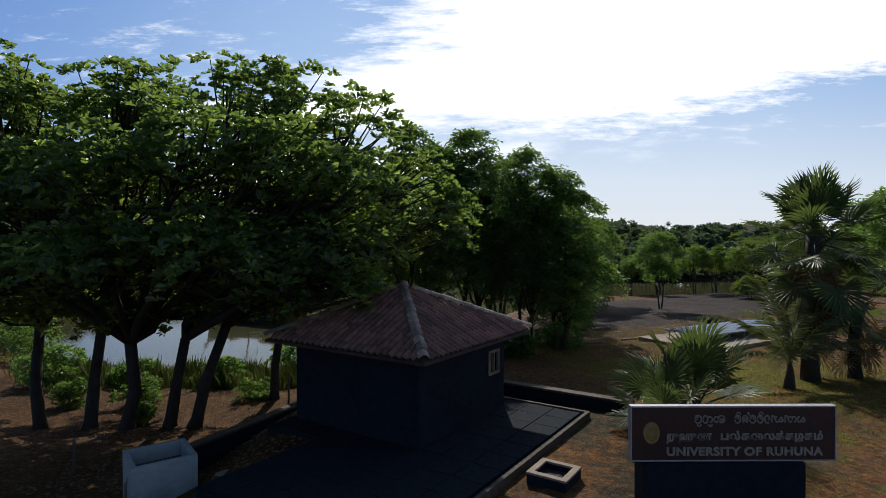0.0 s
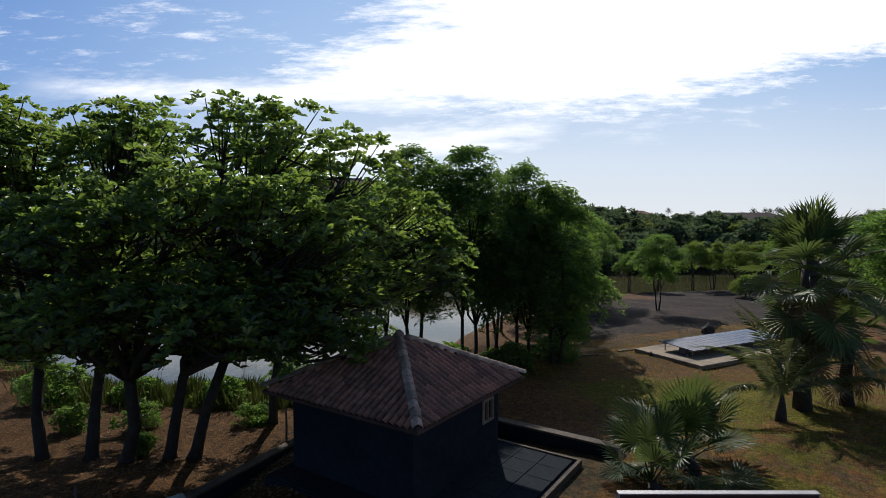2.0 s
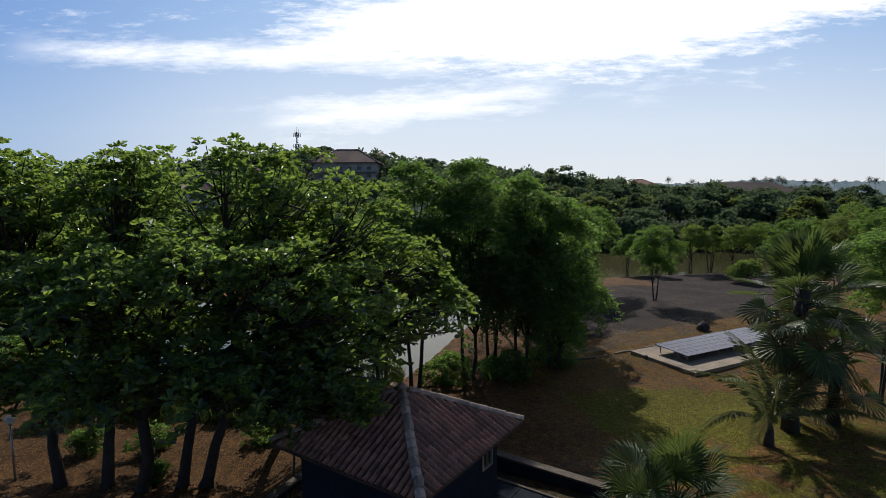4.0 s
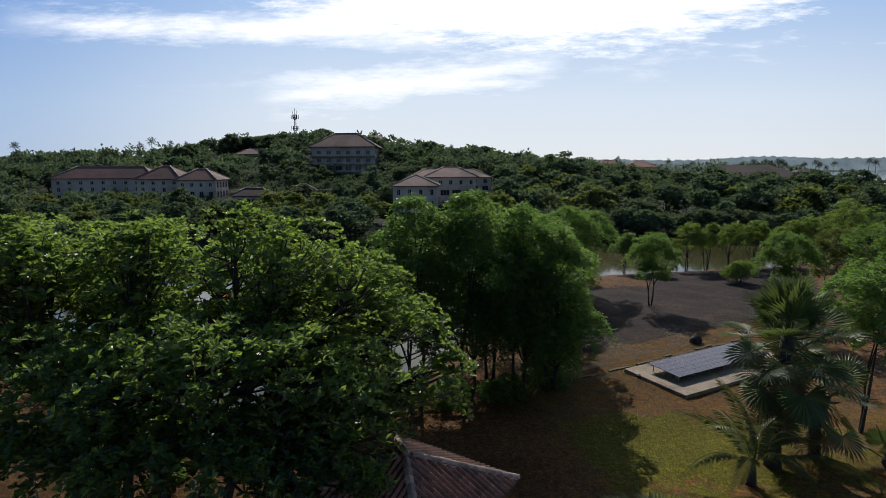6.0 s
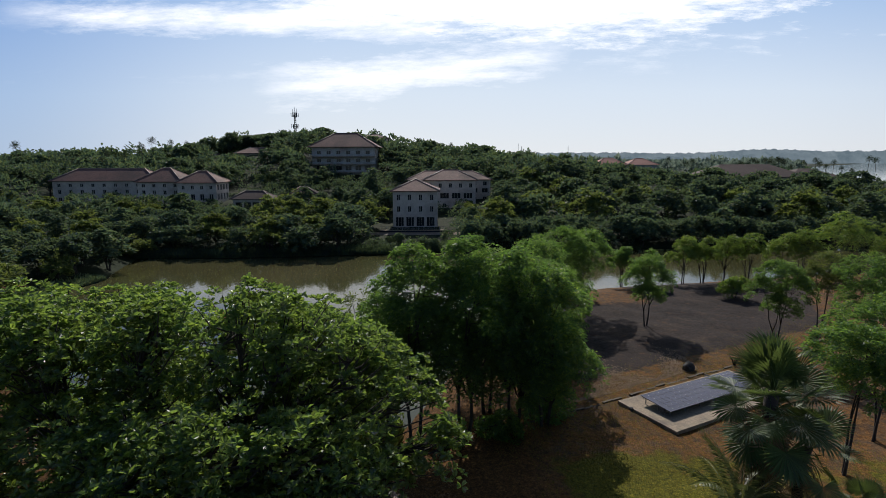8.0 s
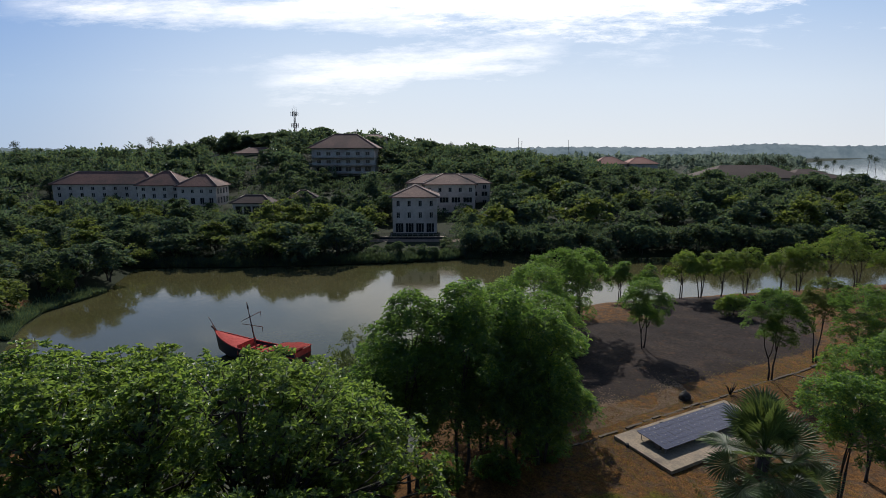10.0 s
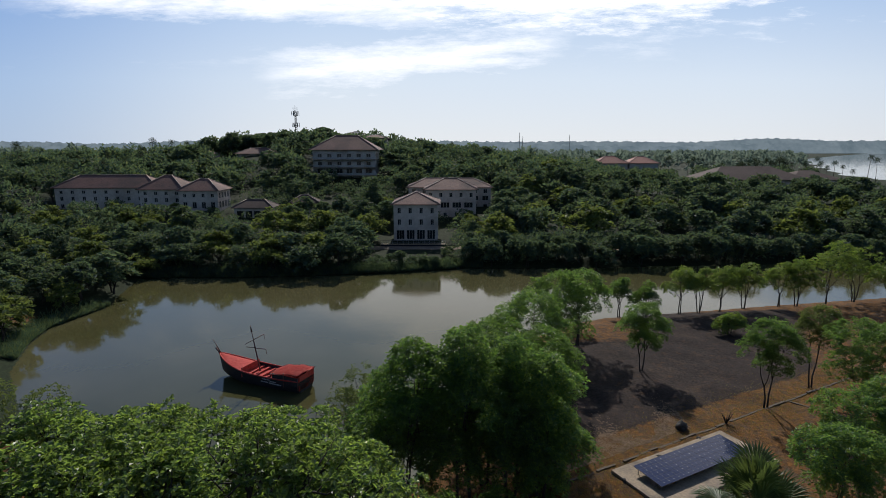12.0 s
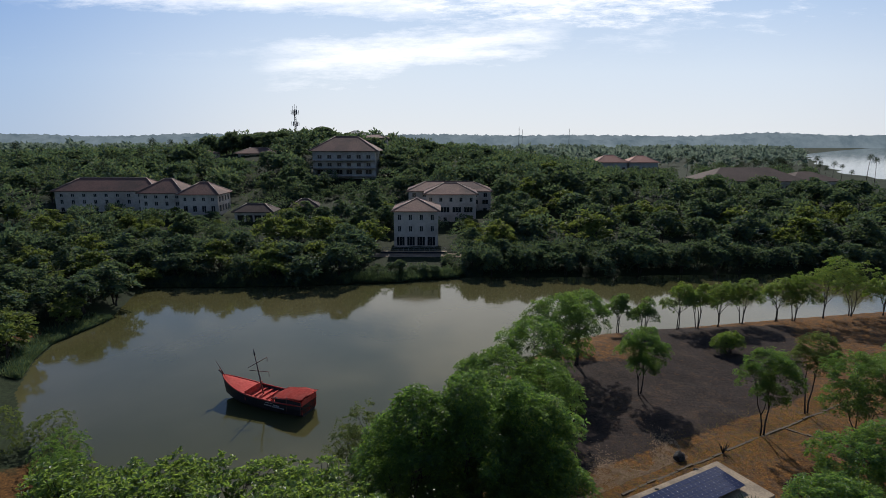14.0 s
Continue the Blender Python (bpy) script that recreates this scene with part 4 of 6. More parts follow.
def window_parts(w, h, panes):
    key = (round(w, 2), round(h, 2), panes)
    if key not in WINDOW_MESHES:
        bm = box(-w / 2, 0.0, 0, -w / 2 + 0.09, 0.08, h)
        box(w / 2 - 0.09, 0.0, 0, w / 2, 0.08, h, bm=bm)
        box(-w / 2 + 0.09, 0.0, h - 0.09, w / 2 - 0.09, 0.08, h, bm=bm)
        box(-w / 2 + 0.09, 0.0, 0, w / 2 - 0.09, 0.08, 0.09, bm=bm)
        for i in range(1, panes):
            x = -w / 2 + w * i / panes
            box(x - 0.04, 0.0, 0.09, x + 0.04, 0.08, h - 0.09, bm=bm)
        fr = bpy.data.meshes.new("window")
        bm.to_mesh(fr)
        bm.free()
        fr.materials.append(M_PLASTER_GREY)
        bm = box(-w / 2 + 0.05, 0.10, 0.05, w / 2 - 0.05, 0.13, h - 0.05)
        pn = bpy.data.meshes.new("pane")
        bm.to_mesh(pn)
        bm.free()
        pn.materials.append(M_WINDOW_DARK)
        WINDOW_MESHES[key] = (fr, pn)
    return WINDOW_MESHES[key]


def hip_roof(bm, w, d, z, rise, over, ridge=None, thick=0.22):
    """A hipped roof over a w x d plan, centred; ridge: its ridge's length along x (or y where the house is deeper)."""
    hw, hd = w / 2 + over, d / 2 + over
    if ridge is None:
        ridge = max(0.6, abs(w - d) + 0.6)
    r0, r1 = ((-ridge / 2, 0), (ridge / 2, 0)) if w >= d else ((0, -ridge / 2), (0, ridge / 2))
    lo = [bm.verts.new((x, y, z)) for x, y in ((-hw, -hd), (hw, -hd), (hw, hd), (-hw, hd))]
    hi = [bm.verts.new((x, y, z + thick)) for x, y in ((-hw, -hd), (hw, -hd), (hw, hd), (-hw, hd))]
    t0, t1 = bm.verts.new((*r0, z + thick + rise)), bm.verts.new((*r1, z + thick + rise))
    bm.faces.new(lo[::-1])
    for i in range(4):
        bm.faces.new((lo[i], lo[(i + 1) % 4], hi[(i + 1) % 4], hi[i]))
    if w >= d:
        bm.faces.new((hi[0], hi[1], t1, t0))
        bm.faces.new((hi[1], hi[2], t1))
        bm.faces.new((hi[2], hi[3], t0, t1))
        bm.faces.new((hi[3], hi[0], t0))
        return [((-hw, -hd), r0), ((hw, -hd), r1), ((hw, hd), r1), ((-hw, hd), r0)], (r0, r1)
    bm.faces.new((hi[0], hi[1], t0))
    bm.faces.new((hi[1], hi[2], t1, t0))
    bm.faces.new((hi[2], hi[3], t1))
    bm.faces.new((hi[3], hi[0], t0, t1))
    return [((-hw, -hd), r0), ((hw, -hd), r0), ((hw, hd), r1), ((-hw, hd), r1)], (r0, r1)


def house(name, x, y, z, w, d, tall, rise, rows, label, turn=0.0, wall=None, roof=None, over=0.8, ridge=None, side_rows=(), caps=True):
    """A house whose front faces the lake. rows: (sill, height, width, count, margin, panes) for each row of openings."""
    ob = holder(name, pose(x, y, z, 0, 0, turn), label, "building")
    bm = bmesh.new()
    hw, hd = w / 2, d / 2
    front, side = [], []
    for sill, h, ww, n, margin, panes in rows:
        for i in range(n):
            c = w / 2 if n == 1 else margin + (w - 2 * margin) * i / (n - 1)
            front.append((c, sill, ww, h, panes))
    for sill, h, ww, n, margin, panes in side_rows:
        for i in range(n):
            c = d / 2 if n == 1 else margin + (d - 2 * margin) * i / (n - 1)
            side.append((c, sill, ww, h, panes))
    facade(bm, (-hw, -hd), (hw, -hd), -3, tall, [(c - q / 2, c + q / 2, s, s + h) for c, s, q, h, _ in front])
    facade(bm, (hw, -hd), (hw, hd), -3, tall, [(c - q / 2, c + q / 2, s, s + h) for c, s, q, h, _ in side])
    facade(bm, (hw, hd), (-hw, hd), -3, tall, [])
    facade(bm, (-hw, hd), (-hw, -hd), -3, tall, [])
    part("wall", bm, wall or M_PLASTER, ob)
    bm = bmesh.new()
    hips, (r0, r1) = hip_roof(bm, w, d, tall, rise, over, ridge)
    rf = part("roof", bm, roof or M_ROOF_FAR, ob)
    if caps:
        for (ax, ay), (bx, by) in hips:
            part("ridge_cap", tube([(ax, ay, tall + 0.25), (bx, by, tall + 0.27 + rise)], [0.15, 0.15], 6), M_RIDGE, rf)
        part("ridge_cap", tube([(*r0, tall + 0.27 + rise), (*r1, tall + 0.27 + rise)], [0.15, 0.15], 6), M_RIDGE, rf)
    for c, s, q, h, panes in front:
        fr, pn = window_parts(q, h, panes)
        o = part_of(ob, "window", fr, pose(-hw + c, -hd + 0.10, s))
        part_of(o, "pane", pn)
    for c, s, q, h, panes in side:
        fr, pn = window_parts(q, h, panes)
        o = part_of(ob, "window", fr, pose(hw - 0.10, -hd + c, s, 0, 0, 90))
        part_of(o, "pane", pn)
    return ob


house("hostel_block", -7.3, 156.4, 2.5, 12.6, 12.8, 10.1, 3.1, [(0.2, 2.7, 2.3, 4, 1.9, 3), (4.3, 1.7, 1.0, 4, 1.6, 2), (7.6, 1.7, 1.0, 4, 1.6, 2)],
      "three-storey cream plastered block with an arcade and tiled hip roof", side_rows=[(4.3, 1.5, 1.0, 3, 2, 2), (7.6, 1.5, 1.0, 3, 2, 2)])
house("hostel_block", 3.2, 184.5, 5.0, 17.0, 13, 9.6, 3.3, [(0.6, 1.4, 1.2, 4, 2.6, 2), (3.6, 1.9, 3.0, 4, 2.6, 3), (7.2, 1.5, 1.1, 5, 1.7, 2)],
      "three-storey cream block with wide openings and a brown tiled hip roof")
house("hostel_block", 3.0, 200, 6.0, 30.0, 13, 8.2, 3.0, [(0.6, 1.6, 1.4, 8, 2, 2), (3.6, 1.7, 2.2, 8, 2, 2), (6.2, 1.5, 1.4, 8, 2, 2)],
      "long tiled hostel block with rows of windows behind trees", side_rows=[(6.2, 1.4, 1.2, 3, 2, 2)])
house("long_hostel", -121.0, 197, 6.5, 36, 12, 7.8, 4.2, [(0.5, 1.6, 1.3, 9, 2.2, 2), (3.3, 1.5, 1.2, 9, 2.2, 2), (5.8, 1.2, 1.2, 9, 2.2, 2)],
      "long three-storey cream hostel with a rusty tiled roof", turn=2, ridge=24)
house("long_hostel", -98.2, 192, 6.5, 15, 13, 7.6, 4.6, [(0.5, 1.6, 1.3, 4, 2, 2), (3.3, 1.5, 1.2, 4, 2, 2), (5.8, 1.2, 1.2, 4, 2, 2)],
      "tiled hipped middle wing of the long cream hostel")
house("long_hostel", -84.4, 189.5, 3.6, 13.4, 11, 10.2, 3.8, [(0.6, 1.7, 1.2, 4, 1.9, 2), (4.2, 2.2, 1.5, 4, 1.9, 2), (8.0, 1.3, 1.1, 4, 1.9, 2)],
      "three-storey end wing of the hostel with an open balcony", side_rows=[(4.2, 2.3, 1.5, 4, 1.8, 2), (7.6, 2.0, 1.5, 4, 1.8, 2)])
house("pavilion", -63.5, 181, 5.0, 12.6, 7, 3.6, 2.4, [(0.1, 2.6, 2.4, 4, 2.0, 1)], "low open pavilion with a tiled hip roof and pale columns", roof=M_ROOF_DARK)
house("pavilion", -48.0, 186, 6.0, 8.6, 7, 3.8, 2.4, [(0.8, 1.4, 1.2, 3, 1.6, 2)], "small cream house with a tiled roof among trees", roof=M_ROOF_DARK, turn=10)
house("hill_block", -45.2, 258.5, 12.0, 29, 19, 15.4, 6.6, [(0.8, 2.0, 2.2, 6, 3.0, 2), (4.8, 2.2, 2.8, 6, 3.2, 2), (8.4, 1.8, 2.0, 6, 3.2, 2), (12.0, 1.8, 2.0, 6, 3.2, 2)],
      "four-storey hill building with long balconies and a brown hip roof", wall=M_PLASTER_GREY, over=1.6, side_rows=[(8.4, 2, 2, 3, 3, 2), (12, 2, 2, 3, 3, 2)])
for i, zz in enumerate((15.9, 19.6, 23.2)):
    balcony = holder("balcony", pose(-45.2, 247.9, zz), "long concrete balcony with a pale rail on the hill building", "balcony", "hill building balconies")
    part("slab", box(-15.2, -1.4, -0.2, 15.2, 1.05, 0.0), M_CONCRETE, balcony)
    part("rail", box(-15.2, -1.42, 0.85, 15.2, -1.34, 0.98), M_WHITE, balcony)
    for k in range(11):
        part("post", box(-15.2 + 3.03 * k, -1.41, 0.0, -15.1 + 3.03 * k, -1.34, 0.85), M_WHITE, balcony)
house("hill_block", -99.5, 294, 19.0, 19, 11, 6.2, 3.0, [(0.8, 1.8, 2.4, 4, 2.6, 2), (3.8, 1.6, 2.4, 4, 2.6, 2)], "wide ochre hill house with a spreading tiled roof", over=1.8)
house("hill_block", -128, 292, 20.0, 12, 9, 5.0, 1.6, [(1.6, 1.8, 0.9, 6, 1.0, 1)], "small cream hill house with narrow windows", over=0.3)
house("hill_block", -51.0, 324, 26.0, 12, 10, 9.0, 2.6, [(5.8, 1.6, 1.2, 4, 2.0, 2)], "pale roofed house on the crest among trees", roof=M_PLASTER_GREY)
house("hill_block", -36.5, 300, 24.0, 13, 10, 9.4, 1.8, [(5.8, 1.6, 1.6, 4, 2.0, 2)], "brown roofed house beside the hill building", roof=M_ROOF_FAR)
house("red_roofed_hall", 117, 376, 6.0, 21, 16, 11.6, 4.8, [(6.5, 2.0, 2.0, 5, 2.4, 2)], "hall with a faded red hip roof above the trees", roof=M_ROOF_RED, over=1.2, wall=M_PLASTER_GREY)
house("red_roofed_hall", 139, 377, 6.0, 20, 16, 11.6, 4.4, [(6.5, 2.0, 2.0, 5, 2.4, 2)], "hall with a faded red hip roof above the trees", roof=M_ROOF_RED, over=1.2, wall=M_PLASTER_GREY)
house("dark_roofed_hall", 161, 284, 3.0, 48, 26, 9.2, 6.2, [(5.0, 2.0, 2.4, 9, 3.0, 2)], "broad low hall with a dark reddish-brown roof", roof=M_ROOF_DARK, over=1.4, ridge=26, caps=False)
house("dark_roofed_hall", 197, 290, 3.0, 26, 20, 8.6, 4.4, [(5.0, 2.0, 2.4, 5, 3.0, 2)], "broad low hall with a dark reddish-brown roof", roof=M_ROOF_DARK, over=1.4, caps=False)

# the terrace before the arcade block
terrace = holder("terrace_wall", pose(-7.6, 143.5, 0), "dark stone retaining wall with a pale coping below the block", "wall")
part("wall", box(-9.0, -0.5, -0.4, 9.0, 0.5, 2.35), M_PLASTER_SHADE, terrace)
part("coping", box(-9.1, -0.6, 2.35, 9.1, 0.6, 2.5, 0.03), M_CONCRETE, terrace)
rail = holder("terrace_railing", pose(-7.6, 143.5, 2.5), "thin pale steel railing on the terrace", "railing")
for k in range(13):
    part("post", tube([(-8.7 + 1.45 * k, 0, 0), (-8.7 + 1.45 * k, 0, 0.95)], [0.04, 0.04], 5), M_STEEL, rail)
for zz in (0.5, 0.95):
    part("bar", tube([(-8.7, 0, zz), (8.7, 0, zz)], [0.035, 0.035], 5), M_STEEL, rail)
road = bmesh.new()
rx = np.linspace(-125, 60, 60)
rows_ = [[road.verts.new((x, yy, height(x, yy) + 0.12)) for x in rx] for yy in (139.5, 141.0, 143.0)]
for r0, r1 in zip(rows_, rows_[1:]):
    for i in range(len(rx) - 1):
        road.faces.new((r0[i], r0[i + 1], r1[i + 1], r1[i]))
rme = bpy.data.meshes.new("road")
road.to_mesh(rme)
road.free()
rme.materials.append(surface("pale_sandy_road", (0.15, 0.11, 0.075), (0.25, 0.19, 0.13), 2, 0.3, 0.95, 0.02))
tagged(new("road", rme), "pale sandy lakeside road between trees", "road", kind="structure")

# telecom mast on the crest
mast = holder("telecom_mast", pose(-89.3, 333, height(-89.3, 333)), "grey lattice telecom mast with two tiers of panel aerials", "mast")
top = 53.9 - height(-89.3, 333)
for k in range(3):
    a = math.tau * k / 3
    part("leg", tube([(0.9 * math.cos(a), 0.9 * math.sin(a), 0), (0.55 * math.cos(a), 0.55 * math.sin(a), top - 3.2)], [0.13, 0.10], 5), M_TOWER, mast)
lat = bmesh.new()
zz = 0.5
while zz < top - 4:
    for k in range(3):
        a, b = math.tau * k / 3, math.tau * (k + 1) / 3
        r = 0.9 - 0.35 * zz / (top - 3.2)
        tube([(r * math.cos(a), r * math.sin(a), zz), (r * math.cos(b), r * math.sin(b), zz + 1.3)], [0.06, 0.06], 4, lat)
        tube([(r * math.cos(b), r * math.sin(b), zz), (r * math.cos(a), r * math.sin(a), zz + 1.3)], [0.06, 0.06], 4, lat)
    zz += 1.3
part("lattice", lat, M_TOWER, mast)
for zc in (top - 5.2, top - 12.0):
    ring = part("platform", tube([(0, 0, zc - 1.0), (0, 0, zc - 0.85)], [1.5, 1.5], 10), M_TOWER, mast)
    for k in range(6):
        a = math.tau * k / 6 + 0.3
        part("aerial", box(-0.24, -0.14, -1.25, 0.24, 0.14, 1.25, 0.03), M_TOWER, mast, "grey panel aerial", pose(2.1 * math.cos(a), 2.1 * math.sin(a), zc + 0.2, 0, 0, math.degrees(a) + 90))
        part("bracket", tube([(0.5 * math.cos(a), 0.5 * math.sin(a), zc), (2.0 * math.cos(a), 2.0 * math.sin(a), zc)], [0.07, 0.07], 4), M_TOWER, mast)
for k, (dx, hh) in enumerate(((0, 3.4), (-1.2, 2.0), (1.2, 2.2))):
    part("rod", tube([(dx, 0, top - 5.2), (dx, 0, top - 3.4 + hh)], [0.14, 0.09], 5), M_TOWER, mast)
for x, y, t_ in ((499, 2127, 76), (283, 1990, 81), (295, 1990, 70)):
    pylon = holder("distant_mast", pose(x, y, 0), "thin distant radio mast on the horizon", "mast", "distant masts")
    part("pole", tube([(0, 0, 0), (0, 0, t_)], [1.0, 0.7], 5), M_TOWER, pylon)


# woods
def sightline_cap(x, y):
    """Tree-top caps (heights over the lake) that keep house fronts open to the camera's view."""
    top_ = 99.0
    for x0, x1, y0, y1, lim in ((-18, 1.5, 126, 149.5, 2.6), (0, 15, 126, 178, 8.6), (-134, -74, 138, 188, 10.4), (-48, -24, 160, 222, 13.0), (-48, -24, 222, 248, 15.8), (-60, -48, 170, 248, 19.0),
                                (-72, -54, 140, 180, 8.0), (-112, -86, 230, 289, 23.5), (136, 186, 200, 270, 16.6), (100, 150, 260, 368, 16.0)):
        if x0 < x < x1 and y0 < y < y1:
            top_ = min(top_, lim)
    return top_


HOUSES = [(-7.3, 156.4, 9, 9), (3.2, 184.5, 11, 9), (3, 200, 17, 9), (-121, 197, 20, 9), (-98.2, 192, 9, 9), (-84.4, 189.5, 9, 8), (-63.5, 181, 8, 6), (-48, 186, 6, 6), (-45.2, 258.5, 17, 12),
          (-99.5, 294, 12, 8), (-128, 292, 8, 7), (-51, 324, 8, 7), (-36.5, 300, 9, 7), (117, 376, 13, 11), (139, 377, 13, 11), (161, 284, 27, 16), (197, 290, 16, 13), (-89, 333, 3, 3), (-7.6, 146, 10, 6)]


def free(x, y, r):
    return all(abs(x - hx_) > hw_ + r * 0.55 or abs(y - hy_) > hd_ + r * 0.55 for hx_, hy_, hw_, hd_ in HOUSES)


def far_tree(seed, r, h, mat_, count, k, leaf, squash=0.7, n=6, stems=2):
    rng_ = np.random.default_rng(seed)
    blobs = masses(n, r * 0.72, r * 0.72, h * 0.50, h, r * 0.58, rng_, squash)
    return tree("woodland_tree", 0, 0, blobs, "dark green rounded woodland tree on the far shore", leaf=leaf, k=k, material=mat_, radius=0.16, stems=stems, seed=seed,
                drop=0.15, under=0.6, inner=0.6, twigs=0, z=0, group="far shore trees", spray=(count // 5, 5, 0.80, 0.6))


KINDS = [far_tree(201, 4.2, 9.5, M_LEAF_FAR, 400, 3, (0.98, 0.60)), far_tree(202, 3.6, 8.5, M_LEAF_FAR, 290, 3, (0.96, 0.58)), far_tree(203, 5.0, 8.5, M_LEAF_FAR, 420, 3, (0.98, 0.60), 0.5, 8),
         far_tree(204, 4.4, 8.0, M_LEAF_OLIVE, 320, 3, (0.96, 0.58), 0.5, 8), far_tree(205, 3.2, 12.0, M_LEAF_FAR, 320, 3, (0.96, 0.56), 1.2, 7, 1), far_tree(206, 3.8, 7.5, M_LEAF_OLIVE, 290, 3, (0.96, 0.58), 0.7, 6)]
KIND_TOP = [9.5, 8.5, 8.5, 8.0, 12.0, 7.5]
used = [False] * len(KINDS)
rng = np.random.default_rng(77)
PLANTED, REST = [], []   # the trees that stand alone, and the farther ones, joined below


def plant(kind, x, y, s):
    lim = sightline_cap(x, y) - height(x, y)
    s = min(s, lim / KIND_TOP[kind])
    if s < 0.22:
        return False
    m = pose(x, y, height(x, y) - 0.1, 0, 0, rng.uniform(0, 360)) @ Matrix.Diagonal((s * rng.uniform(0.9, 1.15), s * rng.uniform(0.9, 1.15), s, 1))
    if len(PLANTED) >= 290 and used[kind]:
        REST.append((kind, m))
    elif used[kind]:
        copy_thing(KINDS[kind], m)
    else:
        used[kind] = True
        KINDS[kind].matrix_basis = m
    PLANTED.append((x, y, 3.2 * s))
    return True


def scatter(n, x0, x1, y0, y1, kinds, s0, s1, gap, tries=30):
    made = 0
    for _ in range(n * tries):
        if made >= n:
            break
        x, y = rng.uniform(x0, x1), rng.uniform(y0, y1)
        if float(shore_distance(np.array([x]), np.array([y]), LAKE)[0]) < 0.6 or float(shore_distance(np.array([x]), np.array([y]), SEA)[0]) < 6 or not free(x, y, 3):
            continue
        if any((x - a) ** 2 + (y - b) ** 2 < gap * gap for a, b, _ in PLANTED):
            continue
        if plant(int(rng.choice(kinds)), x, y, rng.uniform(s0, s1)):
            made += 1
    return made


scatter(44, 4, 190, 125, 133, [0, 1, 2, 0], 0.72, 0.98, 3.8)          # dark wall of trees along the channel
scatter(25, -75, -18, 118, 134, [2, 3, 2, 0], 0.95, 1.25, 5.0)         # spreading trees on the bank
scatter(56, 8, 190, 138, 185, [0, 1, 2, 3], 1.05, 1.5, 5.4)
scatter(54, -120, -16, 143, 184, [0, 1, 2, 3, 5], 0.8, 1.2, 4.6)
scatter(40, -190, -72, 118, 180, [0, 1, 2, 3, 5, 0], 0.85, 1.25, 5.2)
scatter(30, -86, -62, 72, 118, [0, 2, 3, 5, 5, 1], 0.7, 1.05, 3.8)
scatter(24, -140, -84, 70, 118, [0, 2, 3, 5, 5, 1], 0.7, 1.0, 5.0)   # west bank
scatter(54, 10, 190, 185, 265, [0, 1, 2, 3, 0], 1.05, 1.6, 6.2)
scatter(80, -200, 30, 200, 300, [0, 1, 2, 3, 0], 0.95, 1.4, 5.6)
scatter(34, -135, -48, 300, 330, [0, 1, 2, 3], 1.1, 1.4, 5.6)       # the crest of the hill
scatter(8, -16, 2, 124, 141, [5, 3, 0], 0.25, 0.4, 2.2)
for x, y, kind, s in ((42, 205, 4, 1.25), (47, 208, 4, 1.35), (52, 204, 4, 1.2), (37, 202, 4, 1.1), (-28, 172, 4, 1.1), (-24, 186, 4, 1.05)):
    plant(kind, x, y, s)


def joined(kind_part, name, material, label):
    """One mesh of the farther trees' crowns or trunks."""
    V_, F_, start = [], [], 0
    for kind, m in REST:
        me = next(c for c in KINDS[kind].children if c.name.startswith(kind_part)).data
        co = np.empty(len(me.vertices) * 3)
        me.vertices.foreach_get("co", co)
        V_.append(co.reshape(-1, 3) @ np.array(m.to_3x3()).T + np.array(m.translation))
        me.calc_loop_triangles()
        tri = np.empty(len(me.loop_triangles) * 3, dtype=np.int32)
        me.loop_triangles.foreach_get("vertices", tri)
        F_.append(tri.reshape(-1, 3) + start)
        start += len(co) // 3
    return tagged(new(name, mesh_of(name, np.concatenate(V_), np.concatenate(F_), material)), label, "woods", kind="stuff")


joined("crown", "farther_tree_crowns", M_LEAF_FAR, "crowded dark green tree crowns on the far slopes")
joined("trunk", "farther_tree_trunks", M_BARK, "thin dark trunks among the trees of the far slopes")


def far_woods(name, n, x0, x1, y0, y1, seed, leaf, per, label, tall=(7, 12), mat_=None, inside=lambda x, y: True, margin=2.0):
    """Woods past counting: many crowns in one mesh."""
    rng_ = np.random.default_rng(seed)
    P_, A_, S_ = [], [], []
    made = 0
    while made < n:
        x, y = rng_.uniform(x0, x1), rng_.uniform(y0, y1)
        made += 1
        if not inside(x, y) or not free(x, y, 2):
            continue
        if float(shore_distance(np.array([x]), np.array([y]), SEA)[0]) < 8 or float(shore_distance(np.array([x]), np.array([y]), LAKE)[0]) < margin:
            continue
        h = rng_.uniform(*tall)
        z = height(x, y)
        h = min(h, sightline_cap(x, y) - z)
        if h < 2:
            continue
        r = h * rng_.uniform(0.38, 0.55)
        d = unit(rng_.normal(0, 1, (per, 3)))
        d[:, 2] = np.where(d[:, 2] < -0.5, -d[:, 2], d[:, 2])
        knob = 1 + 0.2 * np.sin(5 * d[:, 0] + x) * np.sin(5 * d[:, 1] + y) + 0.12 * np.sin(9 * d[:, 2] + x)
        P_.append(np.array([x, y, z + h * 0.55]) + d * np.array([r, r, h * 0.45]) * (knob * rng_.uniform(0.75, 1.05, per))[:, None])
        A_.append(unit(d + rng_.normal(0, 0.7, (per, 3))))
        S_.append(np.full(per, leaf * h / 9))
    P_, A_, S_ = np.concatenate(P_), np.concatenate(A_), np.concatenate(S_)
    ob = new(name, leaf_mesh(name, P_, A_, S_ * rng_.uniform(0.7, 1.2, len(S_)), S_ * 0.6, mat_ or M_LEAF_FAR, rng_))
    return tagged(ob, label, "woods", kind="stuff")


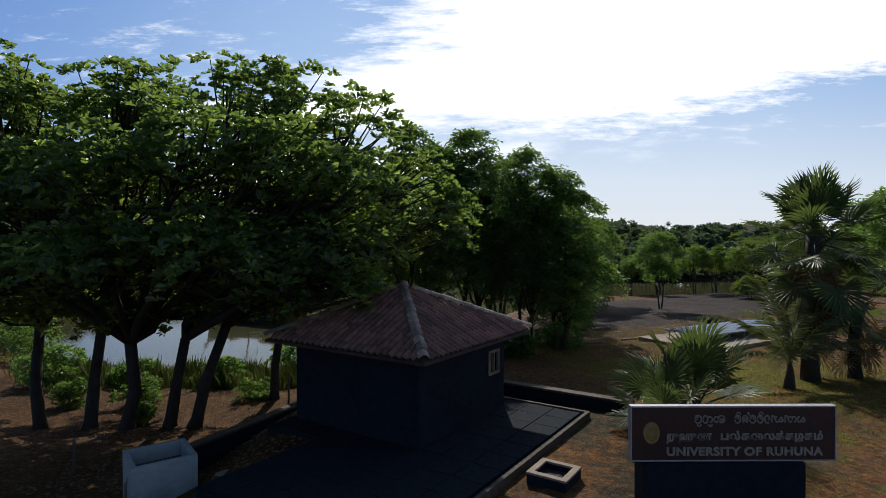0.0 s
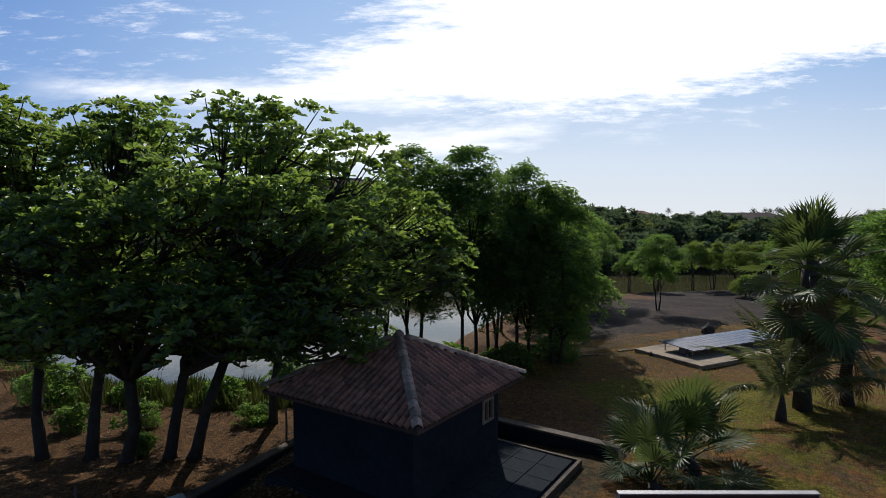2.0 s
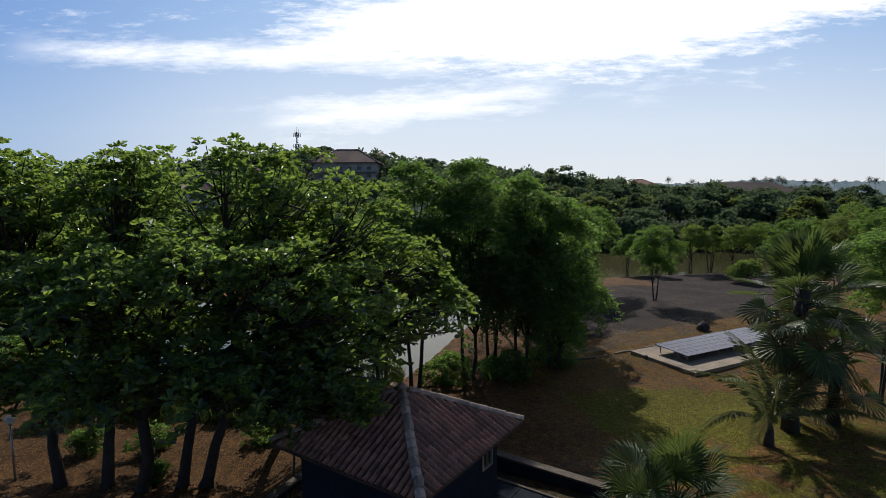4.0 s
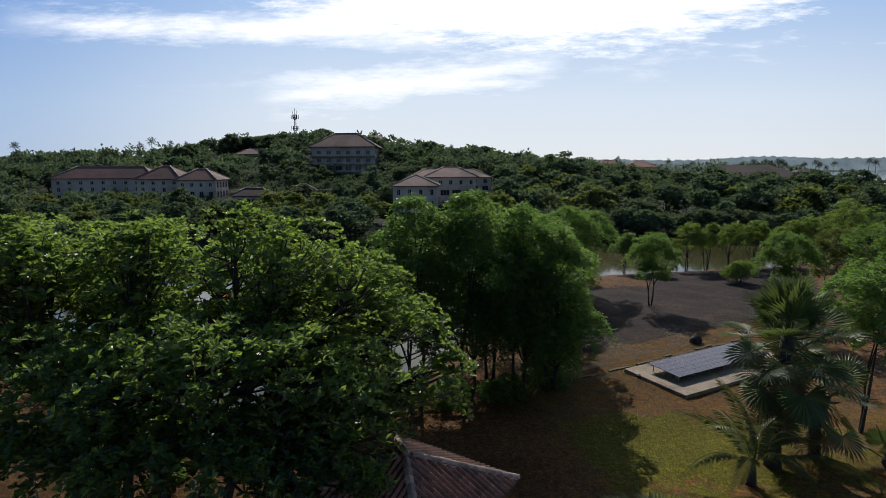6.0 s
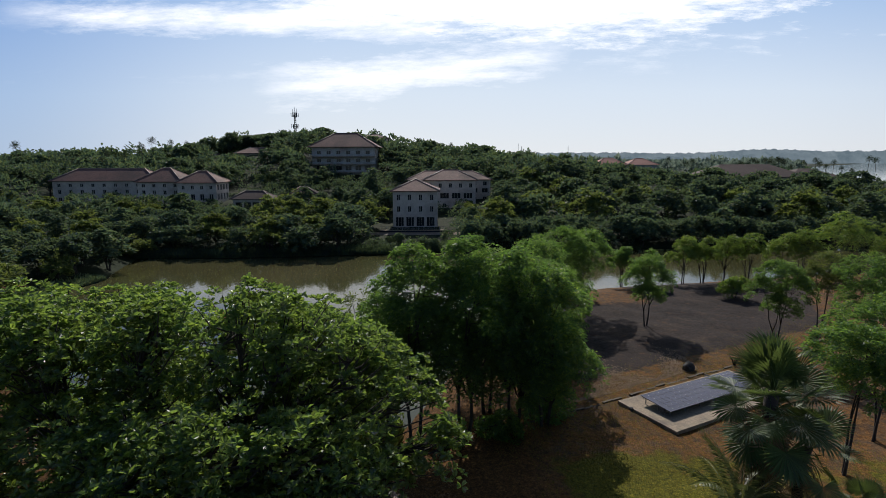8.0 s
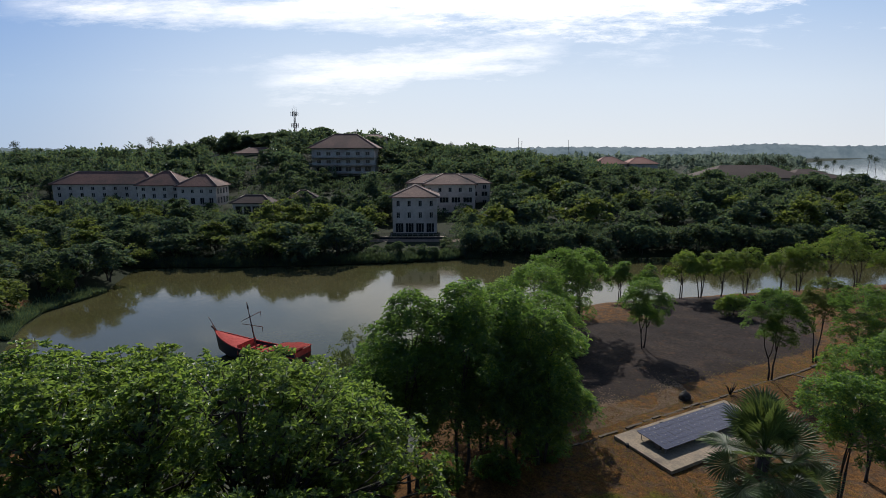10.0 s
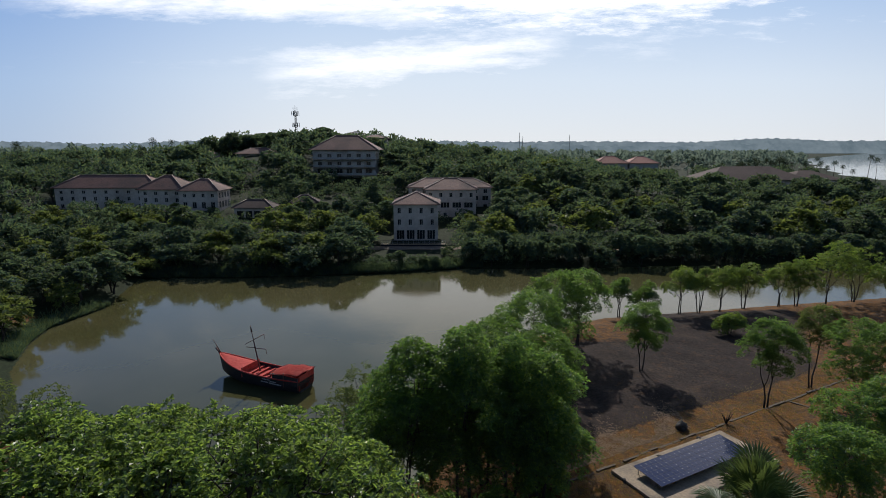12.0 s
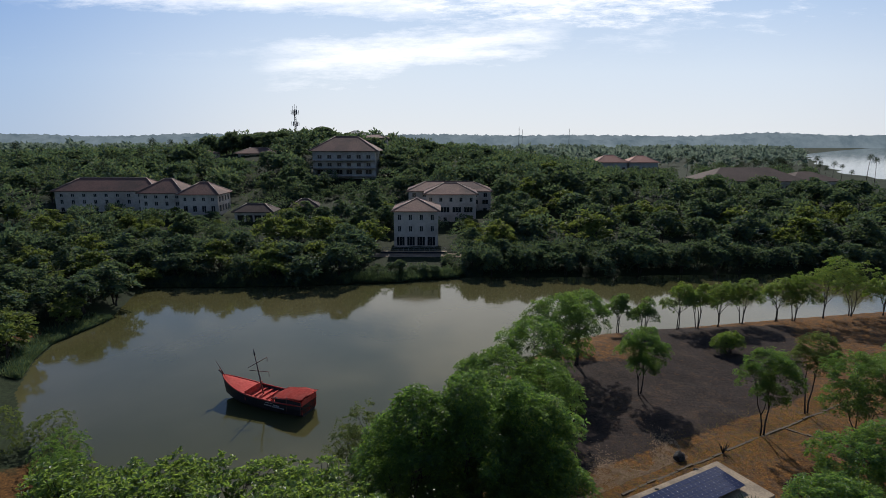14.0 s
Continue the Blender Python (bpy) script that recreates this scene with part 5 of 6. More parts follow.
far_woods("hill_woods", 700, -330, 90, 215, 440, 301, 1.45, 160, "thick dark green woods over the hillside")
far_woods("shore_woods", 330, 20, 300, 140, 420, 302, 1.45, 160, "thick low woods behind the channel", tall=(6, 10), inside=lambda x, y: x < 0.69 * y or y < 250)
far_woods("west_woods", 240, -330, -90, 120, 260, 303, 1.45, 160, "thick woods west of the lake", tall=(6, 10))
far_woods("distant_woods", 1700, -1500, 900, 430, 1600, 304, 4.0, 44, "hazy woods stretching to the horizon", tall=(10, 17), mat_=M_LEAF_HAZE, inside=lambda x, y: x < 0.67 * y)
far_woods("hillside_scrub", 650, -75, 30, 140, 255, 305, 1.35, 90, "low scrub on the slope between the houses", tall=(2.2, 5.0))
far_woods("channel_scrub", 620, 4, 195, 124.5, 143, 307, 1.2, 90, "dark mangrove scrub along the channel", tall=(2.6, 5.6), margin=0.2)
far_woods("bank_scrub", 260, -72, 8, 117, 142, 306, 1.3, 90, "low dark scrub along the far bank", tall=(1.4, 2.8), margin=0.4)


# coconut palms against the sky
def feather(bm, length, droop, n, width, rng_, m, hang=0.35):
    """One palm frond: a drooping rib with narrow leaflets on both sides."""
    pts = []
    for i in range(9):
        s = i / 8
        pts.append(m @ Vector((s * length * (1 - 0.25 * droop * s), 0, length * (0.42 * s - droop * 0.85 * s * s))))
    side = (m.to_3x3() @ Vector((0, 1, 0))).normalized()
    for i in range(8):
        a, b = pts[i], pts[i + 1]
        w = 0.02 * length * (1 - i / 9) * 0.4
        bm.faces.new([bm.verts.new(q) for q in (a - side * w, a + side * w, b + side * w * 0.8, b - side * w * 0.8)])
    for i in range(n):
        s = 0.12 + 0.88 * i / (n - 1)
        f = s * 8
        j = min(int(f), 7)
        p = pts[j].lerp(pts[j + 1], f - j)
        along = (pts[j + 1] - pts[j]).normalized()
        ll = width * math.sin(math.pi * (0.12 + 0.83 * s)) ** 0.7 * rng_.uniform(0.85, 1.1)
        for sg in (-1, 1):
            d = (side * sg * 0.85 + along * 0.6 + Vector((0, 0, -hang * rng_.uniform(0.5, 1.6)))).normalized()
            tip = p + d * ll
            mid = p + d * ll * 0.5 + Vector((0, 0, 0.06 * ll))
            w = along * 0.055 * ll + Vector((0, 0, 0.015 * ll))
            v0, v1, v2, v3 = bm.verts.new(p), bm.verts.new(mid + w), bm.verts.new(tip), bm.verts.new(mid - w)
            bm.faces.new((v0, v1, v2))
            bm.faces.new((v0, v2, v3))


def far_palm(seed, tall):
    rng_ = np.random.default_rng(seed)
    ob = holder("coconut_palm", pose(0, 0, 0), "tall slender coconut palm above the woods", "palm tree", "skyline palms")
    bend = rng_.uniform(-1.6, 1.6)
    part("trunk", tube([(0, 0, -0.3), (bend * 0.15, 0, tall * 0.35), (bend * 0.5, 0, tall * 0.7), (bend, 0, tall)], [0.28, 0.2, 0.17, 0.15], 6), M_PALM_BARK, ob)
    bm = bmesh.new()
    for i in range(20):
        a = i * 2.399
        el = -40 + 110 * (i + 0.5) / 20
        feather(bm, rng_.uniform(3.4, 4.6), 0.5 - 0.25 * el / 70, 12, 1.35, rng_, pose(bend, 0, tall, 0, 0, math.degrees(a)) @ pose(0, 0, 0, 0, -el, 0))
    part("crown", bm, M_FEATHER_FAR, ob)
    return ob


PALMS = [far_palm(401, 15), far_palm(402, 18), far_palm(403, 21)]
spots = []
rngp = np.random.default_rng(9)
for _ in range(34):
    spots.append((rngp.uniform(-235, -120), rngp.uniform(225, 290), rngp.uniform(0.5, 0.8)))
for _ in range(30):
    spots.append((rngp.uniform(170, 236), rngp.uniform(300, 345), rngp.uniform(0.7, 1.1)))
for _ in range(8):
    spots.append((rngp.uniform(238, 300), rngp.uniform(318, 385), rngp.uniform(0.95, 1.3)))
for _ in range(16):
    spots.append((rngp.uniform(60, 190), rngp.uniform(330, 480), rngp.uniform(0.8, 1.1)))
spots += [(-12, 300, 0.72), (6, 330, 0.8), (13.5, 330, 0.72), (56, 340, 0.8), (-30, 290, 0.7), (-205, 262, 1.1), (-212, 270, 1.05), (-96, 118, 0.5), (-40, 345, 0.8)]
fresh = list(PALMS)
for i, (x, y, s) in enumerate(spots):
    if not free(x, y, 1):
        continue
    m = pose(x, y, height(x, y), 0, 0, rngp.uniform(0, 360)) @ Matrix.Scale(s, 4)
    if fresh:
        fresh.pop().matrix_basis = m
    else:
        copy_thing(PALMS[i % 3], m)

# ---- the hut and its court ----
HUT = pose(-1.3, 17.5, 3.2, 0, 0, -34.2)
hut = holder("tiled_hut", HUT, "small hut, shade painted into its walls, with a weathered clay-tiled pyramid roof", "hut")
HW, EAVE, APEX, OH = 2.42, 2.55, 4.06, 3.10


def hut_wall(a, b, holes):
    bm = bmesh.new()
    facade(bm, a, b, -0.3, EAVE + 0.05, holes, 0.18)
    return part("wall", bm, M_PLASTER_SHADE, hut)


hut_wall((-HW, -HW), (HW, -HW), [])
hut_wall((HW, -HW), (HW, HW), [(3.75, 4.45, 1.25, 2.05)])
hut_wall((HW, HW), (-HW, HW), [])
hut_wall((-HW, HW), (-HW, -HW), [])
wf = bmesh.new()
for z0, z1, y0, y1 in ((1.25, 1.33, 1.33, 2.03), (1.97, 2.05, 1.33, 2.03), (1.33, 1.97, 1.33, 1.41), (1.33, 1.97, 1.95, 2.03), (1.33, 1.97, 1.66, 1.70)):
    box(HW - 0.04, y0, z0, HW + 0.05, y1, z1, bm=wf)
hw_ = part("window", wf, M_CONCRETE, hut, "small window with a pale frame")
part("pane", box(HW - 0.10, 1.37, 1.29, HW - 0.07, 1.99, 2.01), M_WINDOW_DARK, hw_)
rb = bmesh.new()
hip_roof(rb, 2 * OH, 2 * OH, EAVE - 0.06, APEX - EAVE - 0.05, 0.0, 0.02, 0.08)
# dark sheet seen in the gaps, painting the shade of the tile valleys
roof = part("roof", rb, M_ROOF_DARK, hut, "boarding under the tiles, dark to paint valley shade")


def tile_mesh(name, w, l, rise, mat_):
    """One rounded clay tile, lying along +x (up the slope), open below."""
    bm = bmesh.new()
    rings = []
    for x, lift in ((0.0, 0.014), (l, 0.0)):
        for dz in (0.0, -0.016):
            rings.append([bm.verts.new((x, -w / 2 + w * i / 6, lift + dz + rise * math.sin(math.pi * i / 6))) for i in range(7)])
    o0, i0, o1, i1 = rings
    for i in range(6):
        f = bm.faces.new((o0[i], o1[i], o1[i + 1], o0[i + 1]))
        f.smooth = True
        bm.faces.new((o0[i], o0[i + 1], i0[i + 1], i0[i]))
    me = bpy.data.meshes.new(name)
    bm.normal_update()
    bm.to_mesh(me)
    bm.free()
    me.materials.append(mat_)
    return me


TILES = [tile_mesh("tile", 0.185, 0.40, 0.115, M_TILE), tile_mesh("tile", 0.195, 0.40, 0.105, M_TILE)]
RIDGE = tile_mesh("ridge_tile", 0.30, 0.42, 0.11, M_RIDGE)
slope = math.atan2(APEX - EAVE, OH)
run = math.hypot(APEX - EAVE, OH)
rngt = np.random.default_rng(5)
rest_v, rest_f = [], []
for side in range(4):
    turn_ = side * 90
    for row in range(int(run / 0.30)):
        s = -0.04 + row * 0.30
        half = OH * (1 - (s + 0.15) / run)
        n = int(half / 0.235)
        for i in range(-n, n):
            yy = (i + 0.5) * 0.235
            x, z = -OH + s * math.cos(slope), EAVE + 0.06 + s * math.sin(slope)
            m = pose(0, 0, 0, 0, 0, turn_) @ pose(x, yy, z, rngt.normal(0, 1.6), -math.degrees(slope) + rngt.normal(0, 0.8), rngt.normal(0, 1.2))
            if side in (1, 2):   # the two slopes nearest the open court
                part_of(roof, "tile", TILES[int(rngt.integers(2))], m)
            else:
                me = TILES[0]
                k = len(rest_v)
                rest_v += [m @ v.co for v in me.vertices]
                rest_f += [tuple(k + j for j in p.vertices) for p in me.polygons]
tagged(part_of(roof, "back_tiles", mesh_of("back_tiles", np.array([tuple(v) for v in rest_v]), np.array(rest_f), M_TILE)), kind="stuff")
for k in range(4):
    a = math.radians(45 + 90 * k)
    c = Vector((math.cos(a), math.sin(a), 0)) * OH * math.sqrt(2)
    tilt = math.degrees(math.atan2(APEX - EAVE, OH * math.sqrt(2)))
    L = math.hypot(APEX - EAVE, OH * math.sqrt(2))
    for j in range(int(L / 0.36)):
        q = j * 0.36 / L
        part_of(roof, "ridge_tile", RIDGE, pose(c.x * (1 - q), c.y * (1 - q), EAVE + 0.13 + (APEX - EAVE) * q, rngt.normal(0, 2), -tilt + rngt.normal(0, 1.5), math.degrees(a) + 180 + rngt.normal(0, 2)))
part("finial", tube([(0, 0, APEX + 0.05), (0, 0, APEX + 0.22), (0, 0, APEX + 0.3)], [0.2, 0.14, 0.03], 8), M_RIDGE, roof)

court = holder("court", HUT, "paved court round the hut, coloured dark as shade, with dimmed kerbs", "pavement", kind="structure")
rngc = np.random.default_rng(8)
slabs = [bpy.data.meshes.new("paving_slab") for _ in range(2)]
for me, dz in zip(slabs, (0.0, 0.006)):
    bm = box(-0.44, -0.44, -0.08, 0.44, 0.44, 0.05 + dz, 0.012)
    bm.to_mesh(me)
    bm.free()
    me.materials.append(M_PAVING)
part("bed", box(-0.6, -6.9, -1.2, 5.05, 3.05, -0.02), M_PAVING, court)
part("bed", box(-2.75, -3.3, -1.2, -0.6, 3.05, -0.02), M_PAVING, court)
for i in range(11):
    for j in range(11):
        x, y = -4.55 + 0.9 * i, -6.4 + 0.9 * j
        if (x > -0.3 or (x > -2.7 and y > -3.0)) and x < 5 and y < 2.8 and not (abs(x) < HW - 0.5 and abs(y) < HW - 0.5):
            part_of(court, "paving_slab", slabs[(i + j) % 2], pose(x, y, rngc.normal(0, 0.004), 0, 0, rngc.normal(0, 0.4)))
# kerbs in the darker brown stone, standing in for the shade on them
for a, b, c, d in ((5.05, -6.9, 5.17, 3.17), (-2.75, 3.05, 5.05, 3.17)):
    part("kerb", box(a, b, -0.6, c, d, 0.10, 0.02), M_KERB, court)
low = holder("garden_wall", HUT @ pose(0, 4.6, 0), "low dark rendered wall behind the hut", "wall")
part("wall", box(-1.5, -0.14, -1.2, 5.9, 0.14, 0.16), M_PLASTER_SHADE, low)
part("coping", box(-1.6, -0.2, 0.16, 6.0, 0.2, 0.24, 0.02), M_KERB, low)

# square planter beside the court
planter = holder("planter", pose(2.62, 12.6, 2.9, 0, 0, -34.2) @ Matrix.Diagonal((0.78, 0.78, 0.78, 1)), "square concrete planter with a pale worn rim and dark soil", "planter")
for k in range(4):
    # sides take the shade-dark plaster; only the rim stays plain concrete
    part("side", box(-0.62, -0.62, -0.4, 0.46, -0.46, 0.55), M_PLASTER_SHADE, planter, "rendered side coloured dark as shade", pose(0, 0, 0, 0, 0, 90 * k))
    part("rim", box(-0.64, -0.64, 0.55, 0.44, -0.44, 0.62, 0.015), M_CONCRETE, planter, "pale worn rim", pose(0, 0, 0, 0, 0, 90 * k))
soil_bm = bmesh.new()
bmesh.ops.create_grid(soil_bm, x_segments=10, y_segments=10, size=0.47)
for v_ in soil_bm.verts:
    v_.co.z = 0.38 + 0.04 * noise.noise(v_.co * 5)
part("soil", soil_bm, M_ROCK, planter)

# white open tank
tank = holder("water_tank", pose(-7.5, 14.0, 1.85, 0, 0, 38), "white painted square concrete tank, open at the top", "tank")
for k in range(4):
    part("side", box(-0.76, -0.76, -0.5, 0.64, -0.64, 1.42, 0.02), M_WHITE, tank, m=pose(0, 0, 0, 0, 0, 90 * k))
part("water", box(-0.64, -0.64, 0.4, 0.64, 0.64, 1.0), M_WATER, tank)
part("pipe", tube([(-0.82, -0.2, -0.4), (-0.82, -0.2, 0.9), (-0.78, -0.2, 1.02), (-0.7, -0.2, 1.04)], [0.035] * 4, 8), M_STEEL, tank, "dark inlet pipe")

# short stretch of garden wall by the tank
nib = holder("low_wall", pose(-5.0, 13.3, 2.0, 0, 0, -34.2), "short low concrete wall with a pale coping", "wall")
part("wall", box(-1.0, -0.12, -0.8, 0.55, 0.12, 0.75), M_PLASTER_SHADE, nib)
part("coping", box(-1.02, -0.16, 0.75, 0.57, 0.16, 0.82, 0.015), M_CONCRETE, nib)
side_wall = holder("low_wall", pose(-5.5, 20.6, 2.0, 0, 0, math.degrees(math.atan2(-3.5, -1.7))), "low stepped wall running from the hut to the tank, coloured as its shaded side", "wall")
part("wall", box(0, -0.14, -0.9, 5.6, 0.14, 0.58), M_PLASTER_SHADE, side_wall)
part("coping", box(-0.03, -0.19, 0.58, 5.63, 0.19, 0.66, 0.015), M_KERB, side_wall)
long_ = holder("low_wall", pose(14.6, 16.2, 2.6, 0, 0, -10), "long low concrete wall along the lawn", "wall")
part("wall", box(-3.4, -0.14, -0.9, 7.5, 0.14, 0.30), M_PLASTER_SHADE, long_)
part("coping", box(-3.45, -0.2, 0.30, 7.55, 0.2, 0.38, 0.015), M_CONCRETE, long_)

# ---- the name board ----
sign = holder("name_board", pose(5.93, 10.9, 3.0), "maroon name board with a pale frame on a dark plinth", "sign")
part("board", box(-2.08, -0.04, 1.30, 2.08, 0.06, 2.38), M_SIGN, sign)
for a, b, c, d in ((-2.105, 2.38, 2.105, 2.41), (-2.105, 1.275, 2.105, 1.30), (-2.105, 1.30, -2.08, 2.38), (2.08, 1.30, 2.105, 2.38)):
    part("border", box(a, -0.06, b, c, 0.08, d), M_SIGN_FRAME, sign)
part("plinth", box(-1.85, -0.1, -0.4, 1.45, 0.45, 1.25, 0.02), M_PLASTER_SHADE, sign, "dark rendered plinth")


def lettering(text, height_, x, z, width=None):
    cu = bpy.data.curves.new("lettering", "FONT")
    cu.body, cu.size, cu.extrude, cu.offset = text, height_ * 1.4, 0.012, 0.009
    cu.space_character = 1.08
    tmp = bpy.data.objects.new("lettering", cu)
    me = bpy.data.meshes.new_from_object(tmp)
    bpy.data.objects.remove(tmp)
    n = len(me.vertices)
    co = np.empty(n * 3, dtype=np.float32)
    me.vertices.foreach_get("co", co)
    co = co.reshape(-1, 3)
    if width:
        co[:, 0] *= width / max(1e-6, co[:, 0].max() - co[:, 0].min())
    co[:, 0] -= co[:, 0].min()
    me.vertices.foreach_set("co", co.ravel())
    me.materials.append(M_LETTER)
    return part_of(sign, "lettering", me, pose(x, -0.055, z, 90, 0, 0), "raised pale metal letters")


lettering("UNIVERSITY OF RUHUNA", 0.165, -1.37, 1.40, 3.20)
lettering("\u0bb1\u0bc1\u0bb9\u0bc1\u0ba3", 0.15, -1.37, 1.72, 0.92)
lettering("\u0baa\u0bb2\u0bcd\u0b95\u0bc8\u0bb2\u0b95\u0bcd\u0b95\u0bb4\u0b95\u0bae\u0bcd", 0.15, -0.26, 1.72, 2.08)
# round letters of the upper line: arcs (middle, radius, from, to) in units of the letter's height
GLYPHS = {
    "ra": (0.95, [(0.45, 0.45, 0.42, 140, -165), (0.28, 0.58, 0.15, 0, 300)]), "u": (0.0, [(-0.45, -0.12, 0.2, 170, 380)]),
    "ha": (1.25, [(0.30, 0.55, 0.28, 200, -20), (0.30, 0.30, 0.28, 170, 370), (0.86, 0.42, 0.30, 180, -90)]),
    "nna": (1.45, [(0.30, 0.42, 0.30, 20, 340), (0.92, 0.46, 0.38, 190, -130), (0.95, 0.36, 0.14, 0, 360)]),
    "va": (1.05, [(0.48, 0.45, 0.43, 165, -170), (0.40, 0.58, 0.19, -50, 200)]), "i": (0.0, [(-0.55, 0.86, 0.34, 15, 165)]),
    "sha": (1.05, [(0.48, 0.42, 0.42, -55, 235), (0.48, 0.40, 0.17, 0, 360)]), "hal": (0.0, [(-0.18, 1.0, 0.13, -90, 190)]),
    "da": (0.95, [(0.45, 0.42, 0.41, 65, 300), (0.50, 0.56, 0.19, -90, 130)]), "ya": (1.35, [(0.32, 0.42, 0.30, 95, 360), (0.92, 0.42, 0.30, 180, 360), (0.92, 0.50, 0.12, 0, 300)]),
    "aa": (0.45, [(0.20, 0.62, 0.20, 180, -20), (0.02, 0.62, 0.02, 0, 180), (0.20, 0.30, 0.20, 100, 250)]), "la": (1.3, [(0.30, 0.42, 0.30, 20, 320), (0.90, 0.42, 0.30, 200, -95)]),
}


def round_letters(word, x, z, high, wide):
    """A word of round raised letters, fitted to a width."""
    full = sum(GLYPHS[g][0] + 0.12 * (GLYPHS[g][0] > 0) for g in word)
    k, at = wide / full, 0.0
    for g in word:
        bm = bmesh.new()
        for cx, cy, r, a0, a1 in GLYPHS[g][1]:
            n = max(5, int(abs(a1 - a0) / 24))
            tube([(x + (at + cx + r * math.cos(math.radians(a0 + (a1 - a0) * i / n))) * k, -0.05, z + (cy + r * math.sin(math.radians(a0 + (a1 - a0) * i / n))) * high) for i in range(n + 1)], [0.017] * (n + 1), 5, bm)
        part("lettering", bm, M_LETTER, sign, "raised pale metal letters")
        at += GLYPHS[g][0] + 0.12 * (GLYPHS[g][0] > 0)


round_letters(["ra", "u", "ha", "u", "nna"], -0.80, 2.05, 0.19, 0.66)
round_letters(["va", "i", "sha", "hal", "va", "va", "i", "da", "aa", "ya", "aa", "la", "ya"], 0.02, 2.05, 0.19, 1.48)
em = bmesh.new()
bmesh.ops.create_cone(em, cap_ends=True, segments=32, radius1=0.175, radius2=0.165, depth=0.03, matrix=Matrix.Translation((-1.68, -0.055, 1.86)) @ pose(0, 0, 0, 90) @ Matrix.Diagonal((1, 1.3, 1, 1)))
for r_ in (0.13, 0.085):
    bmesh.ops.create_cone(em, cap_ends=False, segments=32, radius1=r_, radius2=r_ - 0.015, depth=0.02, matrix=Matrix.Translation((-1.68, -0.078, 1.86)) @ pose(0, 0, 0, 90) @ Matrix.Diagonal((1, 1.3, 1, 1)))
part("emblem", em, M_BRASS, sign, "oval brass emblem")


# ---- palms by the lawn ----
def fan_frond(seed, radius, stalk, blades=34, dry=False):
    """A fan frond along +x: a stalk and a pleated fan of pointed blades."""
    rng_ = np.random.default_rng(seed)
    bm = tube([(0, 0, 0), (stalk * 0.5, 0, 0.10 * stalk), (stalk, 0, 0.08 * stalk)], [0.028, 0.02, 0.014], 4)
    hub = Vector((stalk, 0, 0.08 * stalk))
    for i in range(blades):
        a = math.radians(-118 + 236 * i / (blades - 1))
        L = radius * (0.72 + 0.28 * math.cos(a * 0.7)) * rng_.uniform(0.92, 1.05)
        d = Vector((math.cos(a), math.sin(a), 0.12 + 0.05 * (i % 2)))
        s = Vector((-math.sin(a), math.cos(a), 0)) * L * 0.042
        sag = Vector((0, 0, -L * rng_.uniform(0.04, 0.16)))
        p1 = hub + d * L * 0.66
        p2 = hub + d * L + sag
        v0, va, vb, v2 = bm.verts.new(hub), bm.verts.new(p1 - s), bm.verts.new(p1 + s), bm.verts.new(p2)
        vm = bm.verts.new(p1 + Vector((0, 0, -0.02 * L)))
        for f in ((v0, va, vm), (v0, vm, vb), (va, v2, vm), (vm, v2, vb)):
            bm.faces.new(f)
    me = bpy.data.meshes.new("frond")
    bm.to_mesh(me)
    bm.free()
    me.materials.append(M_DRY_FROND if dry else M_FAN)
    return me


FANS = [fan_frond(501, 1.05, 1.3), fan_frond(502, 0.95, 1.1), fan_frond(503, 1.15, 1.5)]
DRY_FANS = [fan_frond(504, 0.9, 1.0, 20, True), fan_frond(505, 0.8, 0.9, 18, True)]


def fan_palm(x, y, trunk, n, n_dry, scale_, seed, label, radius=0.2, lowest=-50):
    rng_ = np.random.default_rng(seed)
    ob = holder("fan_palm", pose(x, y, height(x, y)), label, "palm tree")
    pts = [(0.25 * math.sin(k * 1.3 + seed) * k / 4, 0.1 * k / 4, -0.3 + (trunk + 0.3) * k / 4) for k in range(5)]
    part("trunk", tube(pts, [radius * 1.5, radius * 1.1, radius, radius, radius * 1.2], 9), M_PALM_BARK, ob)
    tx, ty, tz = pts[-1]
    for i in range(n):
        el = lowest + (88 - lowest) * (i + 0.5) / n
        part_of(ob, "frond", FANS[i % 3], pose(tx, ty, tz + rng_.uniform(-0.18 * trunk - 0.2, 0.2), 0, 0, i * 137.5 + rng_.uniform(-12, 12)) @ pose(0, 0, 0, rng_.uniform(-20, 20), -el + rng_.uniform(-8, 8), 0) @ Matrix.Scale(scale_ * rng_.uniform(0.85, 1.1), 4))
    for i in range(n_dry):
        part_of(ob, "dead_frond", DRY_FANS[i % 2], pose(tx * 0.7, ty * 0.7, tz - rng_.uniform(0.0, 0.3 + 0.52 * trunk), 0, 0, i * 137.5) @ pose(0, 0, 0, rng_.uniform(-30, 30), rng_.uniform(62, 84), 0) @ Matrix.Scale(scale_ * rng_.uniform(0.85, 1.1), 4), "hanging dry brown frond")
    return ob


fan_palm(17.3, 25.0, 7.1, 34, 34, 1.5, 3, "tall fan palm with a full crown and hanging old fronds", 0.3, -70)
fan_palm(18.4, 26.8, 5.2, 15, 10, 1.35, 8, "shorter fan palm crowded beside the tall one", 0.25, -60)
fan_palm(20.2, 26.0, 3.6, 14, 12, 1.2, 9, "shorter fan palm crowded beside the tall one", 0.25, -60)
fan_palm(8.1, 16.6, 0.35, 26, 5, 1.14, 5, "low clump of fan palm fronds behind the name board", 0.22, -38)
fan_palm(6.6, 15.4, 0.2, 10, 3, 0.95, 6, "young fan palm beside the clump", 0.15, -15)
